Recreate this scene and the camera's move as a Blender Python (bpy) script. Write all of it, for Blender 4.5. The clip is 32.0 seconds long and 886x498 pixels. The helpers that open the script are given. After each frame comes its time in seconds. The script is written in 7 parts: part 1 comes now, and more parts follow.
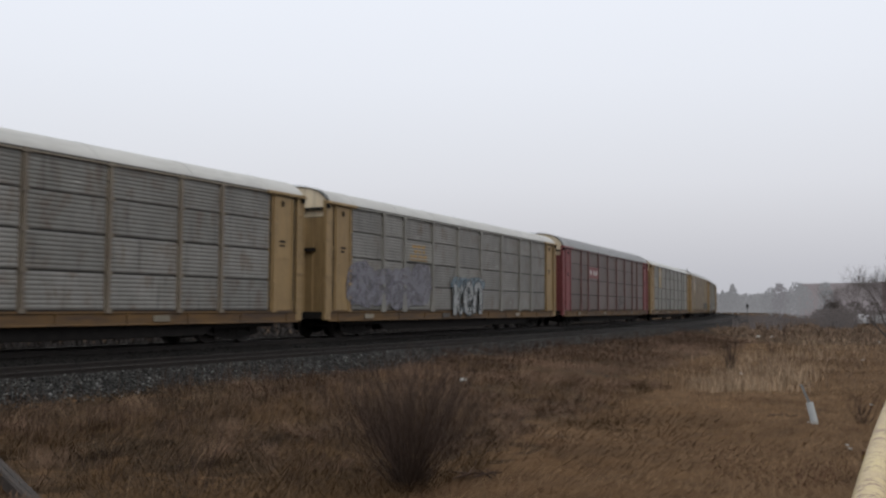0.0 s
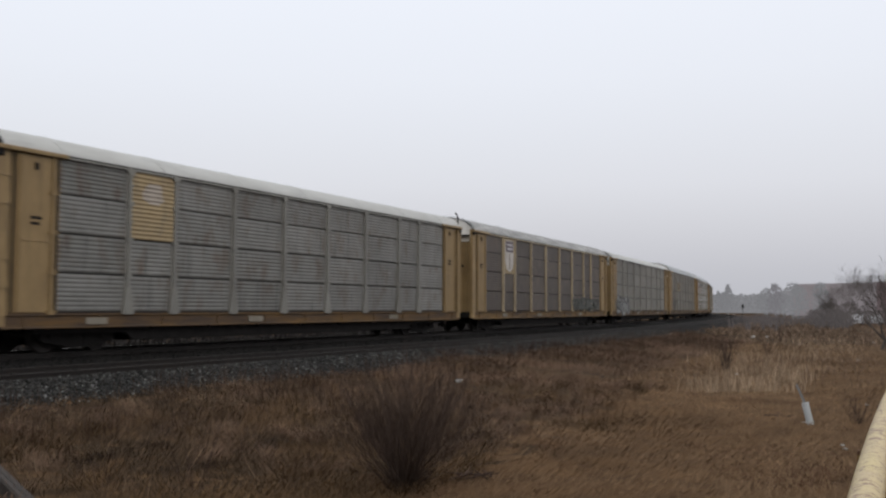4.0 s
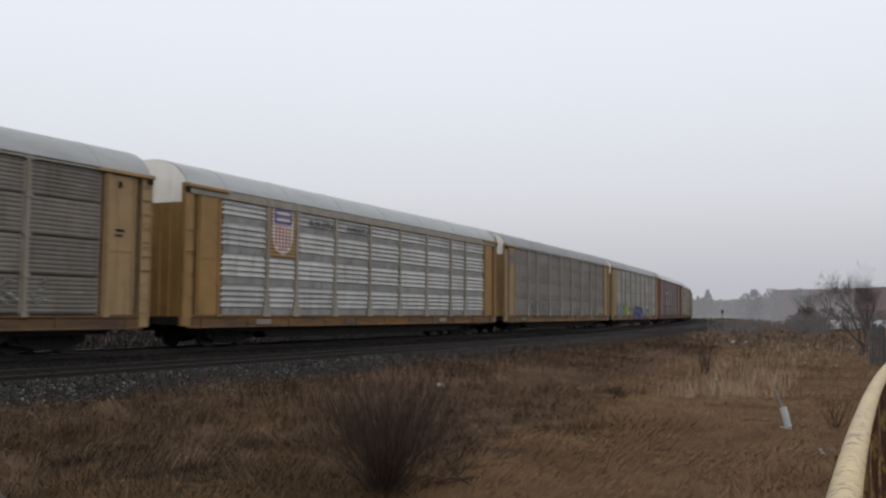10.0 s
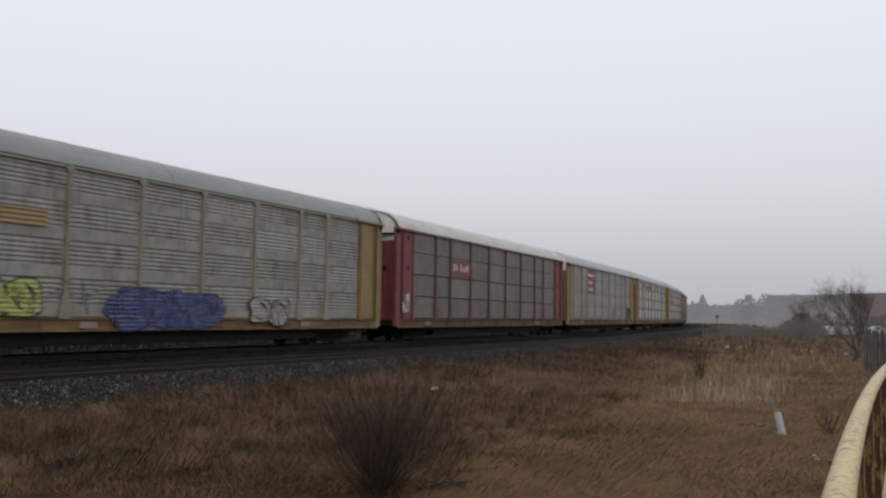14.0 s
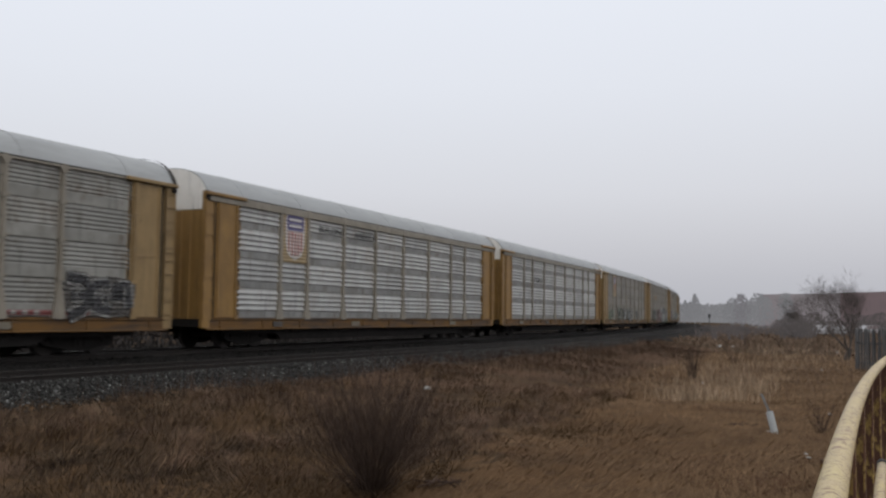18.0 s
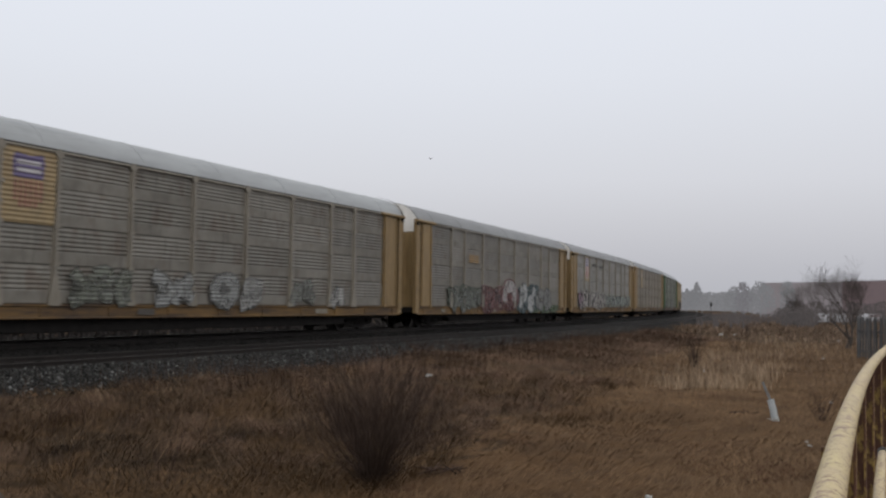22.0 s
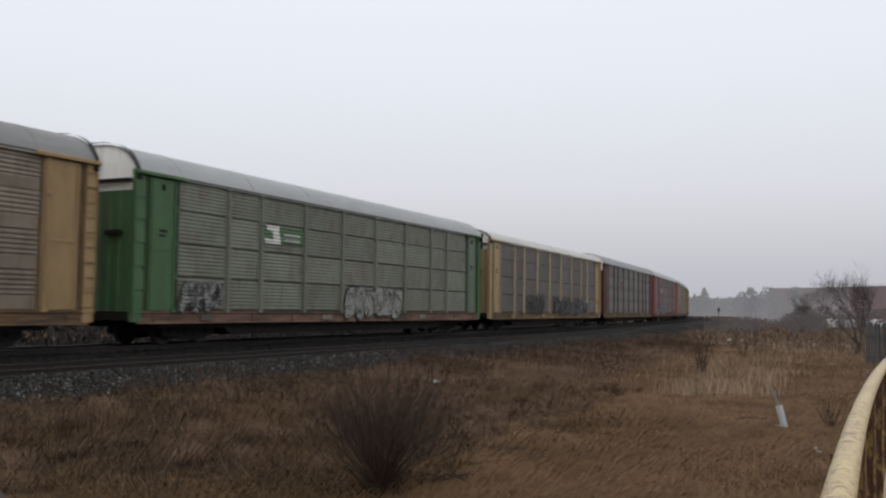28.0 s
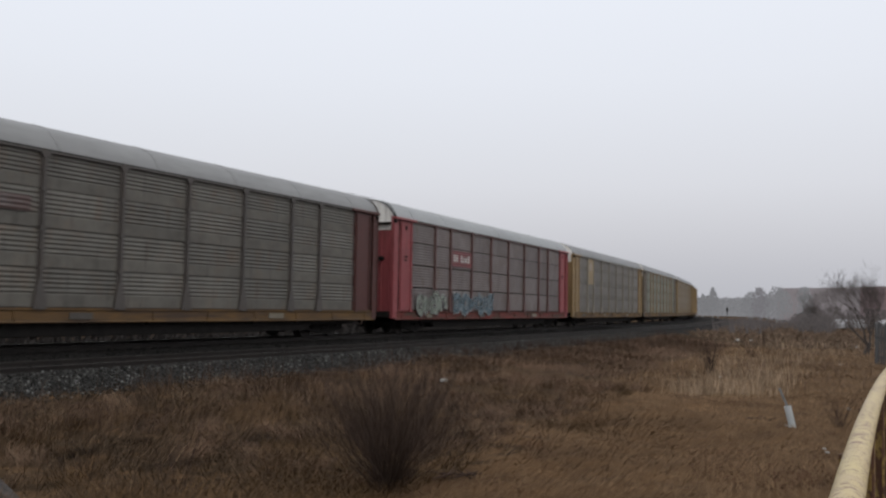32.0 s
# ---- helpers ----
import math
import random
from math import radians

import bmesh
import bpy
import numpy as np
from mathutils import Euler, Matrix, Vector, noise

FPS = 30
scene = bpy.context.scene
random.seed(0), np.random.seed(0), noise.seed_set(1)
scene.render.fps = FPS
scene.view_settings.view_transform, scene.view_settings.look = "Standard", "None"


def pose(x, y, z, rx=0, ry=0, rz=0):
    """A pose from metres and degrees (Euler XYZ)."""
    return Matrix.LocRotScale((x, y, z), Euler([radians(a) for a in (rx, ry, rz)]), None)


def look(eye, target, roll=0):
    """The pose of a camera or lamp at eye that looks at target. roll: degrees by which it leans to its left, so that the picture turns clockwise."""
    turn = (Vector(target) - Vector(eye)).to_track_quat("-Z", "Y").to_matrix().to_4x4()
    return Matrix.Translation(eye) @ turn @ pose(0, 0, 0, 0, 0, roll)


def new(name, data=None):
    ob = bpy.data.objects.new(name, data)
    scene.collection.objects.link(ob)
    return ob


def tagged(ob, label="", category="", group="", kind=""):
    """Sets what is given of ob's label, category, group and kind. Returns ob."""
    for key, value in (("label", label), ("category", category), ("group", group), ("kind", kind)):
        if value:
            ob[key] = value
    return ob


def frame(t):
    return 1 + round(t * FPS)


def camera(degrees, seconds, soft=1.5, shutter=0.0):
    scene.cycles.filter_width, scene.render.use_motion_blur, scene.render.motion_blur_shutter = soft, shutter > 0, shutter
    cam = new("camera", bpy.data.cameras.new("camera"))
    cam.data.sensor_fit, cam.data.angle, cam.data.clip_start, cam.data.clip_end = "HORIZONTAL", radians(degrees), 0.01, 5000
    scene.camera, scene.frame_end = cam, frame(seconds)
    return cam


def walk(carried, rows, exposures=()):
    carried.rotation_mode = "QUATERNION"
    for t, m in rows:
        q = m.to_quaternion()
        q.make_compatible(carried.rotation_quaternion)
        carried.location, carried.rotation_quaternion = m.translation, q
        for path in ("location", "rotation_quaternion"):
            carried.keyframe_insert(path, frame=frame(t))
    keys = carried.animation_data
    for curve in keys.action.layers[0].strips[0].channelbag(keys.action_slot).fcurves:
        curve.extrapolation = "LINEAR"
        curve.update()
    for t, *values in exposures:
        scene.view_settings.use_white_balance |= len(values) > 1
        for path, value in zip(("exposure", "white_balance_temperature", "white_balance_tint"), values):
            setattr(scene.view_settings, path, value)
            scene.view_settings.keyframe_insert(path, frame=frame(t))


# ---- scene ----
cam = camera(50.84, 32.0, soft=2.4, shutter=0.22)
EYE = 1.218
PATH = [
    (0, pose(0, 0, EYE, 93.56, -0.30, -0.02)),
    (0.5, pose(0, 0, EYE, 93.28, -0.26, 0.29)),
    (1, pose(0, 0, EYE, 93.22, -0.16, 0.41)),
    (1.5, pose(0, 0, EYE, 93.53, -0.21, 0.37)),
    (2, pose(0, 0, EYE, 93.76, -0.23, 0.33)),
    (2.5, pose(0, 0, EYE, 93.88, -0.20, 0.09)),
    (4.5, pose(0, 0, EYE, 93.57, -0.22, -0.30)),
    (5, pose(0, 0, EYE, 93.65, -0.32, -0.28)),
    (5.5, pose(0, 0, EYE, 93.72, -0.34, -0.38)),
    (6, pose(0, 0, EYE, 93.61, -0.36, -0.34)),
    (6.5, pose(0, 0, EYE, 93.46, -0.23, -0.19)),
    (7, pose(0, 0, EYE, 93.47, -0.35, -0.24)),
    (7.5, pose(0, 0, EYE, 93.52, -0.43, -0.67)),
    (8, pose(0, 0, EYE, 93.67, -0.57, -0.86)),
    (8.5, pose(0, 0, EYE, 93.75, -0.56, -0.90)),
    (9, pose(0, 0, EYE, 93.79, -0.47, -1.03)),
    (9.5, pose(0, 0, EYE, 93.78, -0.43, -1.28)),
    (10, pose(0, 0, EYE, 93.87, -0.44, -1.42)),
    (10.5, pose(0, 0, EYE, 94.01, -0.59, -1.52)),
    (11, pose(0, 0, EYE, 94.07, -0.63, -1.65)),
    (11.5, pose(0, 0, EYE, 94.10, -0.51, -1.70)),
    (12, pose(0, 0, EYE, 93.95, -0.55, -1.72)),
    (12.5, pose(0, 0, EYE, 93.88, -0.67, -1.41)),
    (13, pose(0, 0, EYE, 93.95, -0.67, -1.68)),
    (13.5, pose(0, 0, EYE, 94.07, -0.75, -1.92)),
    (14, pose(0, 0, EYE, 94.10, -0.73, -1.73)),
    (14.5, pose(0, 0, EYE, 94.25, -0.69, -1.50)),
    (16.5, pose(0, 0, EYE, 93.78, -0.86, -1.86)),
    (17, pose(0, 0, EYE, 93.86, -0.79, -2.02)),
    (17.5, pose(0, 0, EYE, 94.02, -0.74, -2.14)),
    (18, pose(0, 0, EYE, 94.08, -0.66, -2.16)),
    (18.5, pose(0, 0, EYE, 93.74, -0.56, -2.04)),
    (19, pose(0, 0, EYE, 93.63, -0.53, -1.88)),
    (19.5, pose(0, 0, EYE, 93.50, -0.80, -1.86)),
    (20, pose(0, 0, EYE, 93.35, -1.00, -1.99)),
    (20.5, pose(0, 0, EYE, 93.32, -0.77, -1.98)),
    (21, pose(0, 0, EYE, 93.32, -0.78, -1.89)),
    (21.5, pose(0, 0, EYE, 93.29, -0.84, -1.94)),
    (22, pose(0, 0, EYE, 93.32, -0.79, -2.05)),
    (22.5, pose(0, 0, EYE, 93.46, -1.02, -2.23)),
    (23, pose(0, 0, EYE, 93.29, -0.67, -2.16)),
    (23.5, pose(0, 0, EYE, 92.92, -0.61, -1.77)),
    (24, pose(0, 0, EYE, 92.95, -0.70, -1.70)),
    (24.5, pose(0, 0, EYE, 93.06, -0.75, -1.87)),
    (25, pose(0, 0, EYE, 93.15, -0.89, -1.90)),
    (25.5, pose(0, 0, EYE, 93.32, -0.87, -1.80)),
    (27.5, pose(0, 0, EYE, 93.65, -0.75, -1.77)),
    (28, pose(0, 0, EYE, 93.67, -0.72, -1.62)),
    (28.5, pose(0, 0, EYE, 93.84, -0.77, -1.54)),
    (29, pose(0, 0, EYE, 94.06, -0.91, -1.68)),
    (29.5, pose(0, 0, EYE, 94.11, -0.80, -1.74)),
    (30, pose(0, 0, EYE, 93.66, -0.82, -1.59)),
    (30.5, pose(0, 0, EYE, 93.63, -0.76, -1.41)),
    (31, pose(0, 0, EYE, 93.57, -0.82, -1.37)),
    (31.5, pose(0, 0, EYE, 93.55, -0.81, -1.05)),
    (32, pose(0, 0, EYE, 93.60, -0.92, -1.14)),
]
walk(cam, PATH, exposures=[(0, 0.06), (2, 0.06), (5, 0.09), (7, 0.08), (9, 0.05), (12, 0.01), (19, -0.02), (22, -0.04), (24, 0.05), (25.5, 0.08), (28, 0.05), (32, 0.03)])

# ---- world and light: a misty, overcast afternoon ----
SUN_ELEVATION, SUN_ROTATION = 52.0, 150.0
world = bpy.data.worlds.new("overcast_sky")
scene.world = world
world.use_nodes = True
wn, wl = world.node_tree.nodes, world.node_tree.links
wn.clear()
w_out = wn.new("ShaderNodeOutputWorld")
w_bg = wn.new("ShaderNodeBackground")
w_sky = wn.new("ShaderNodeTexSky")
w_sky.sky_type, w_sky.sun_disc = "NISHITA", False
w_sky.sun_elevation, w_sky.sun_rotation = radians(SUN_ELEVATION), radians(SUN_ROTATION)
w_sky.dust_density, w_sky.air_density = 6.0, 2.0
w_dim = wn.new("ShaderNodeVectorMath")
w_dim.operation = "SCALE"
w_dim.inputs["Scale"].default_value = 0.02
w_geo = wn.new("ShaderNodeTexCoord")
w_sep = wn.new("ShaderNodeSeparateXYZ")
w_ramp = wn.new("ShaderNodeValToRGB")
for stop, col in ((0.0, (0.475, 0.482, 0.525)), (0.04, (0.52, 0.527, 0.575)), (0.13, (0.655, 0.665, 0.727)), (0.24, (0.742, 0.760, 0.828)), (0.40, (0.82, 0.845, 0.915)), (1.0, (0.99, 1.01, 1.07))):
    el = w_ramp.color_ramp.elements.new(stop)
    el.color = (*col, 1)
w_ramp.color_ramp.elements.remove(w_ramp.color_ramp.elements[-1])
w_ramp.color_ramp.elements.remove(w_ramp.color_ramp.elements[0])
w_add = wn.new("ShaderNodeVectorMath")
w_add.operation = "ADD"
wl.new(w_geo.outputs["Generated"], w_sep.inputs[0])
wl.new(w_sep.outputs["Z"], w_ramp.inputs[0])
wl.new(w_sky.outputs[0], w_dim.inputs[0])
wl.new(w_ramp.outputs[0], w_add.inputs[0])
wl.new(w_dim.outputs[0], w_add.inputs[1])
wl.new(w_add.outputs[0], w_bg.inputs["Color"])
w_bg.inputs["Strength"].default_value = 0.97
wl.new(w_bg.outputs[0], w_out.inputs[0])

sun = new("sun", bpy.data.lights.new("sun", "SUN"))
sun.data.energy, sun.data.angle, sun.data.color = 0.5, radians(40), (1.0, 0.97, 0.93)
sun.matrix_world = look((0, 0, 60), (-30, 52, 0))

# ---- the plan: arc coordinates along the railway ----
# s runs along the track from the camera's foot, u is the way across from the camera's side
RADIUS, OFFSET, HEADING = 828.3, 21.8, 0.50359
ACROSS = Vector((-math.cos(HEADING), math.sin(HEADING)))
ALONG = Vector((math.sin(HEADING), math.cos(HEADING)))
CENTRE = ACROSS * (OFFSET + RADIUS)
RAIL2_U, RAIL2_Z = 16.45, -0.08      # middle and railhead of the empty nearer track


def at(s, u, z=0.0):
    a, r = s / RADIUS, RADIUS + OFFSET - u
    p = CENTRE + (-ACROSS * math.cos(a) + ALONG * math.sin(a)) * r
    return Vector((p.x, p.y, z))


def at_many(s, u):
    a, r = s / RADIUS, RADIUS + OFFSET - u
    return (CENTRE.x + (-ACROSS.x * np.cos(a) + ALONG.x * np.sin(a)) * r,
            CENTRE.y + (-ACROSS.y * np.cos(a) + ALONG.y * np.sin(a)) * r)


def bearing(s):
    """Degrees of turn about z that lay a thing's x axis along the track at s."""
    return 90.0 - math.degrees(HEADING - s / RADIUS)


PROFILE_U = np.array([-3000, -60, -3.0, 0.25, 0.8, 1.3, 2.3, 4.0, 6.6, 9.0, 11.5, 13.4, 14.3, 15.0, 15.45, 23.9, 25.2, 27.5, 60, 640])
PROFILE_Z = np.array([-0.95, -0.9, -0.28, -0.28, -0.72, -0.87, -0.92, -0.95, -0.95, -0.80, -0.62, -0.44, -0.36, -0.29, -0.235, -0.19, -0.50, -0.95, -1.0, -1.0])


def wave(x, y, k, seed):
    """A cheap rolling unevenness in -1..1."""
    r = np.random.RandomState(seed)
    out = np.zeros_like(x, dtype=float)
    for _ in range(7):
        a, f, p = r.uniform(0, 6.28), k * r.uniform(0.5, 1.6), r.uniform(0, 6.28)
        out += np.sin((x * math.cos(a) + y * math.sin(a)) * f + p)
    return out / 4.0


def ground_z(s, u):
    s, u = np.asarray(s, float), np.asarray(u, float)
    z = np.interp(u, PROFILE_U, PROFILE_Z)
    low = np.clip((s - 21) / 14, 0, 1) * np.clip((3.2 - u) / 0.8, 0, 1) * np.clip((u + 9) / 4, 0, 1)
    z = z + low * (np.minimum(z, -0.92) - z)
    rough = np.clip((u - 1.0) / 2, 0, 1) * np.clip((14.8 - u) / 1.5, 0, 1) * np.clip((300 - np.abs(s)) / 60, 0, 1)
    x, y = at_many(s, u)
    return z + rough * (0.07 * wave(x, y, 0.9, 3) + 0.035 * wave(x, y, 2.6, 4))


def gz(s, u):
    return float(ground_z(np.array([s]), np.array([u]))[0])


# ---- materials ----
def material(name, tone, tone2=None, rough=0.8, metal=0.0, scale=3.0, bump=0.0, bump_scale=40.0, island=0.0, stretch=(1, 1, 1), spec=0.4,
             stain=None, stain_amount=0.0, stain_scale=1.0, stain_stretch=(1, 1, 1), rand=0.0, stain_edge=0.0):
    """A node material: two tones mixed by noise, a stain of its own shape over it, fine relief, and a random change from piece to piece."""
    m = bpy.data.materials.new(name)
    m.use_nodes = True
    n, l = m.node_tree.nodes, m.node_tree.links
    b = n["Principled BSDF"]
    b.inputs["Roughness"].default_value, b.inputs["Metallic"].default_value = rough, metal
    b.inputs["Specular IOR Level"].default_value = spec
    co = n.new("ShaderNodeTexCoord")
    mp = n.new("ShaderNodeMapping")
    mp.inputs["Scale"].default_value = stretch
    l.new(co.outputs["Object"], mp.inputs[0])
    info = n.new("ShaderNodeObjectInfo")
    shift = n.new("ShaderNodeVectorMath")
    shift.operation = "ADD"
    wide = n.new("ShaderNodeVectorMath")
    wide.operation = "SCALE"
    wide.inputs["Scale"].default_value = 37.0 if rand else 0.0
    comb = n.new("ShaderNodeCombineXYZ")
    l.new(info.outputs["Random"], comb.inputs[0])
    l.new(info.outputs["Random"], comb.inputs[1])
    l.new(comb.outputs[0], wide.inputs[0])
    l.new(mp.outputs[0], shift.inputs[0])
    l.new(wide.outputs[0], shift.inputs[1])
    noise1 = n.new("ShaderNodeTexNoise")
    noise1.inputs["Scale"].default_value, noise1.inputs["Detail"].default_value, noise1.inputs["Roughness"].default_value = scale, 6.0, 0.65
    l.new(shift.outputs[0], noise1.inputs["Vector"])
    spread = n.new("ShaderNodeMapRange")
    spread.inputs["From Min"].default_value, spread.inputs["From Max"].default_value = 0.3, 0.7
    l.new(noise1.outputs[0], spread.inputs[0])
    mix = n.new("ShaderNodeMix")
    mix.data_type = "RGBA"
    t2 = tone2 or tuple(c * 0.7 for c in tone)
    mix.inputs["A"].default_value, mix.inputs["B"].default_value = (*tone, 1), (*t2, 1)
    l.new(spread.outputs[0], mix.inputs["Factor"])
    col = mix.outputs["Result"]
    if stain:
        mp2 = n.new("ShaderNodeMapping")
        mp2.inputs["Scale"].default_value = stain_stretch
        l.new(shift.outputs[0], mp2.inputs[0])
        noise2 = n.new("ShaderNodeTexNoise")
        noise2.inputs["Scale"].default_value, noise2.inputs["Detail"].default_value, noise2.inputs["Roughness"].default_value = stain_scale, 8.0, 0.7
        l.new(mp2.outputs[0], noise2.inputs["Vector"])
        cut = n.new("ShaderNodeMapRange")
        cut.inputs["From Min"].default_value, cut.inputs["From Max"].default_value = 0.62 - 0.3 * stain_amount, 0.78 - 0.22 * stain_amount
        if stain_edge:
            cut.inputs["From Max"].default_value = 0.62 - 0.3 * stain_amount + stain_edge
        l.new(noise2.outputs[0], cut.inputs[0])
        mix2 = n.new("ShaderNodeMix")
        mix2.data_type = "RGBA"
        mix2.inputs["B"].default_value = (*stain, 1)
        l.new(cut.outputs[0], mix2.inputs["Factor"])
        l.new(col, mix2.inputs["A"])
        col = mix2.outputs["Result"]
    if island or rand:
        hsv = n.new("ShaderNodeHueSaturation")
        span = n.new("ShaderNodeMapRange")
        amount = island or rand
        span.inputs["To Min"].default_value, span.inputs["To Max"].default_value = 1 - amount, 1 + amount
        if island:
            geo = n.new("ShaderNodeNewGeometry")
            l.new(geo.outputs["Random Per Island"], span.inputs[0])
        else:
            l.new(info.outputs["Random"], span.inputs[0])
        l.new(span.outputs[0], hsv.inputs["Value"])
        l.new(col, hsv.inputs["Color"])
        col = hsv.outputs["Color"]
    l.new(col, b.inputs["Base Color"])
    if bump:
        noise3 = n.new("ShaderNodeTexNoise")
        noise3.inputs["Scale"].default_value, noise3.inputs["Detail"].default_value = bump_scale, 4.0
        l.new(shift.outputs[0], noise3.inputs["Vector"])
        bp = n.new("ShaderNodeBump")
        bp.inputs["Strength"].default_value, bp.inputs["Distance"].default_value = bump, 0.02
        l.new(noise3.outputs[0], bp.inputs["Height"])
        l.new(bp.outputs[0], b.inputs["Normal"])
    return m


# ---- mesh helpers ----
class Geo:
    def __init__(self):
        self.v, self.f = [], []

    def face_set(self, verts, faces):
        o = len(self.v)
        self.v += [tuple(p) for p in verts]
        self.f += [tuple(i + o for i in f) for f in faces]
        return self

    def box(self, x0, x1, y0, y1, z0, z1, c=0.0):
        """A box whose upright and level edges are chamfered by c."""
        if not c:
            vs = [(x, y, z) for x in (x0, x1) for y in (y0, y1) for z in (z0, z1)]
            return self.face_set(vs, [(0, 1, 3, 2), (4, 6, 7, 5), (0, 4, 5, 1), (2, 3, 7, 6), (0, 2, 6, 4), (1, 5, 7, 3)])
        ring = [(x0 + c, y0), (x1 - c, y0), (x1, y0 + c), (x1, y1 - c), (x1 - c, y1), (x0 + c, y1), (x0, y1 - c), (x0, y0 + c)]
        inner = [(min(max(x, x0 + c), x1 - c), min(max(y, y0 + c), y1 - c)) for x, y in ring]
        vs = [(*p, z0) for p in inner] + [(*p, z0 + c) for p in ring] + [(*p, z1 - c) for p in ring] + [(*p, z1) for p in inner]
        fs = [(7, 6, 5, 4, 3, 2, 1, 0), tuple(range(24, 32))]
        for k in range(3):
            fs += [(k * 8 + i, k * 8 + (i + 1) % 8, k * 8 + 8 + (i + 1) % 8, k * 8 + 8 + i) for i in range(8)]
        return self.face_set(vs, fs)

    def strip(self, section, x0, x1, closed=False, cap=False, axis="x"):
        """Sweep a section of (y, z) points from x0 to x1."""
        n = len(section)
        if axis == "x":
            vs = [(x, y, z) for x in (x0, x1) for y, z in section]
        else:
            vs = [(a, b, z) for z in (x0, x1) for a, b in section]
        fs = [(i, (i + 1) % n, n + (i + 1) % n, n + i) for i in range(n if closed else n - 1)]
        if cap:
            fs += [tuple(reversed(range(n))), tuple(range(n, 2 * n))]
        return self.face_set(vs, fs)

    def tube(self, points, radii, sides=6, caps=True):
        """A tapering tube along points."""
        rings = []
        for i, p in enumerate(points):
            p = Vector(p)
            a, b = Vector(points[max(i - 1, 0)]), Vector(points[min(i + 1, len(points) - 1)])
            d = (b - a).normalized() if (b - a).length > 1e-9 else Vector((0, 0, 1))
            side = d.cross(Vector((0, 0, 1)) if abs(d.z) < 0.9 else Vector((1, 0, 0))).normalized()
            up = side.cross(d)
            rings.append([p + (side * math.cos(t) + up * math.sin(t)) * radii[i] for t in (2 * math.pi * k / sides for k in range(sides))])
        o = [q for r in rings for q in r]
        fs = []
        for i in range(len(points) - 1):
            fs += [(i * sides + k, i * sides + (k + 1) % sides, (i + 1) * sides + (k + 1) % sides, (i + 1) * sides + k) for k in range(sides)]
        if caps:
            fs += [tuple(reversed(range(sides))), tuple(range(len(o) - sides, len(o)))]
        return self.face_set(o, fs)

    def disc(self, cx, cz, r, y0, y1, sides=20):
        """A wheel-like disc with its axle along y."""
        ring = [(cx + r * math.cos(2 * math.pi * k / sides), cz + r * math.sin(2 * math.pi * k / sides)) for k in range(sides)]
        vs = [(x, y0, z) for x, z in ring] + [(x, y1, z) for x, z in ring]
        fs = [(i, (i + 1) % sides, sides + (i + 1) % sides, sides + i) for i in range(sides)] + [tuple(reversed(range(sides))), tuple(range(sides, 2 * sides))]
        return self.face_set(vs, fs)

    def plate(self, outline, y0, y1):
        """A flat plate: an outline of (x, z) points, from y0 back to y1."""
        n = len(outline)
        vs = [(x, y0, z) for x, z in outline] + [(x, y1, z) for x, z in outline]
        fs = [tuple(range(n)), tuple(reversed(range(n, 2 * n)))] + [(i, n + i, n + (i + 1) % n, (i + 1) % n) for i in range(n)]
        return self.face_set(vs, fs)

    def mesh(self, name, mat, smooth=False):
        me = bpy.data.meshes.new(name)
        me.from_pydata(self.v, [], self.f)
        bm = bmesh.new()
        bm.from_mesh(me)
        bmesh.ops.recalc_face_normals(bm, faces=bm.faces)
        bm.to_mesh(me)
        bm.free()
        if smooth:
            me.polygons.foreach_set("use_smooth", [True] * len(me.polygons))
        if mat:
            me.materials.append(mat)
        return me


def part(name, geo, mat, parent, label="", smooth=False):
    """Links a Geo or a finished mesh as one mesh object under a thing or a part."""
    me = geo if isinstance(geo, bpy.types.Mesh) else geo.mesh(name, mat, smooth)
    ob = new(name, me)
    ob.parent = parent
    if label:
        ob["label"] = label
    return ob


def soup(name, verts, faces, mat):
    """One mesh from numpy arrays of vertices and equal-sized faces."""
    me = bpy.data.meshes.new(name)
    verts, faces = np.asarray(verts, np.float32), np.asarray(faces, np.int32)
    k = faces.shape[1]
    me.vertices.add(len(verts))
    me.vertices.foreach_set("co", verts.ravel())
    me.loops.add(faces.size)
    me.loops.foreach_set("vertex_index", faces.ravel())
    me.polygons.add(len(faces))
    me.polygons.foreach_set("loop_start", np.arange(len(faces), dtype=np.int32) * k)
    me.update(calc_edges=True)
    me.materials.append(mat)
    return me

# ---- ground ----
M_SOIL = material("dead_grass_ground", (0.060, 0.040, 0.024), (0.027, 0.019, 0.0125), rough=0.95, scale=0.55, bump=0.9, bump_scale=9.0,
                  stain=(0.125, 0.075, 0.039), stain_amount=0.40, stain_scale=2.6, spec=0.02)
M_LAWN = material("dead_lawn_ground", (0.112, 0.067, 0.035), (0.056, 0.034, 0.019), rough=0.95, scale=1.1, bump=0.8, bump_scale=12.0, stain=(0.060, 0.038, 0.023), stain_amount=0.36, stain_scale=1.6, spec=0.02)
M_BALLAST_BED = material("ballast_bed", (0.016, 0.015, 0.014), (0.007, 0.007, 0.007), rough=0.95, scale=14.0, bump=1.0, bump_scale=18.0, spec=0.05)
M_OILY = material("oily_stone", (0.017, 0.016, 0.0155), (0.010, 0.010, 0.010), rough=0.8, scale=9.0, island=0.8, spec=0.08)
M_STONE = material("crushed_stone", (0.029, 0.028, 0.0255), (0.011, 0.011, 0.0105), rough=0.7, scale=9.0, island=0.9, spec=0.2)
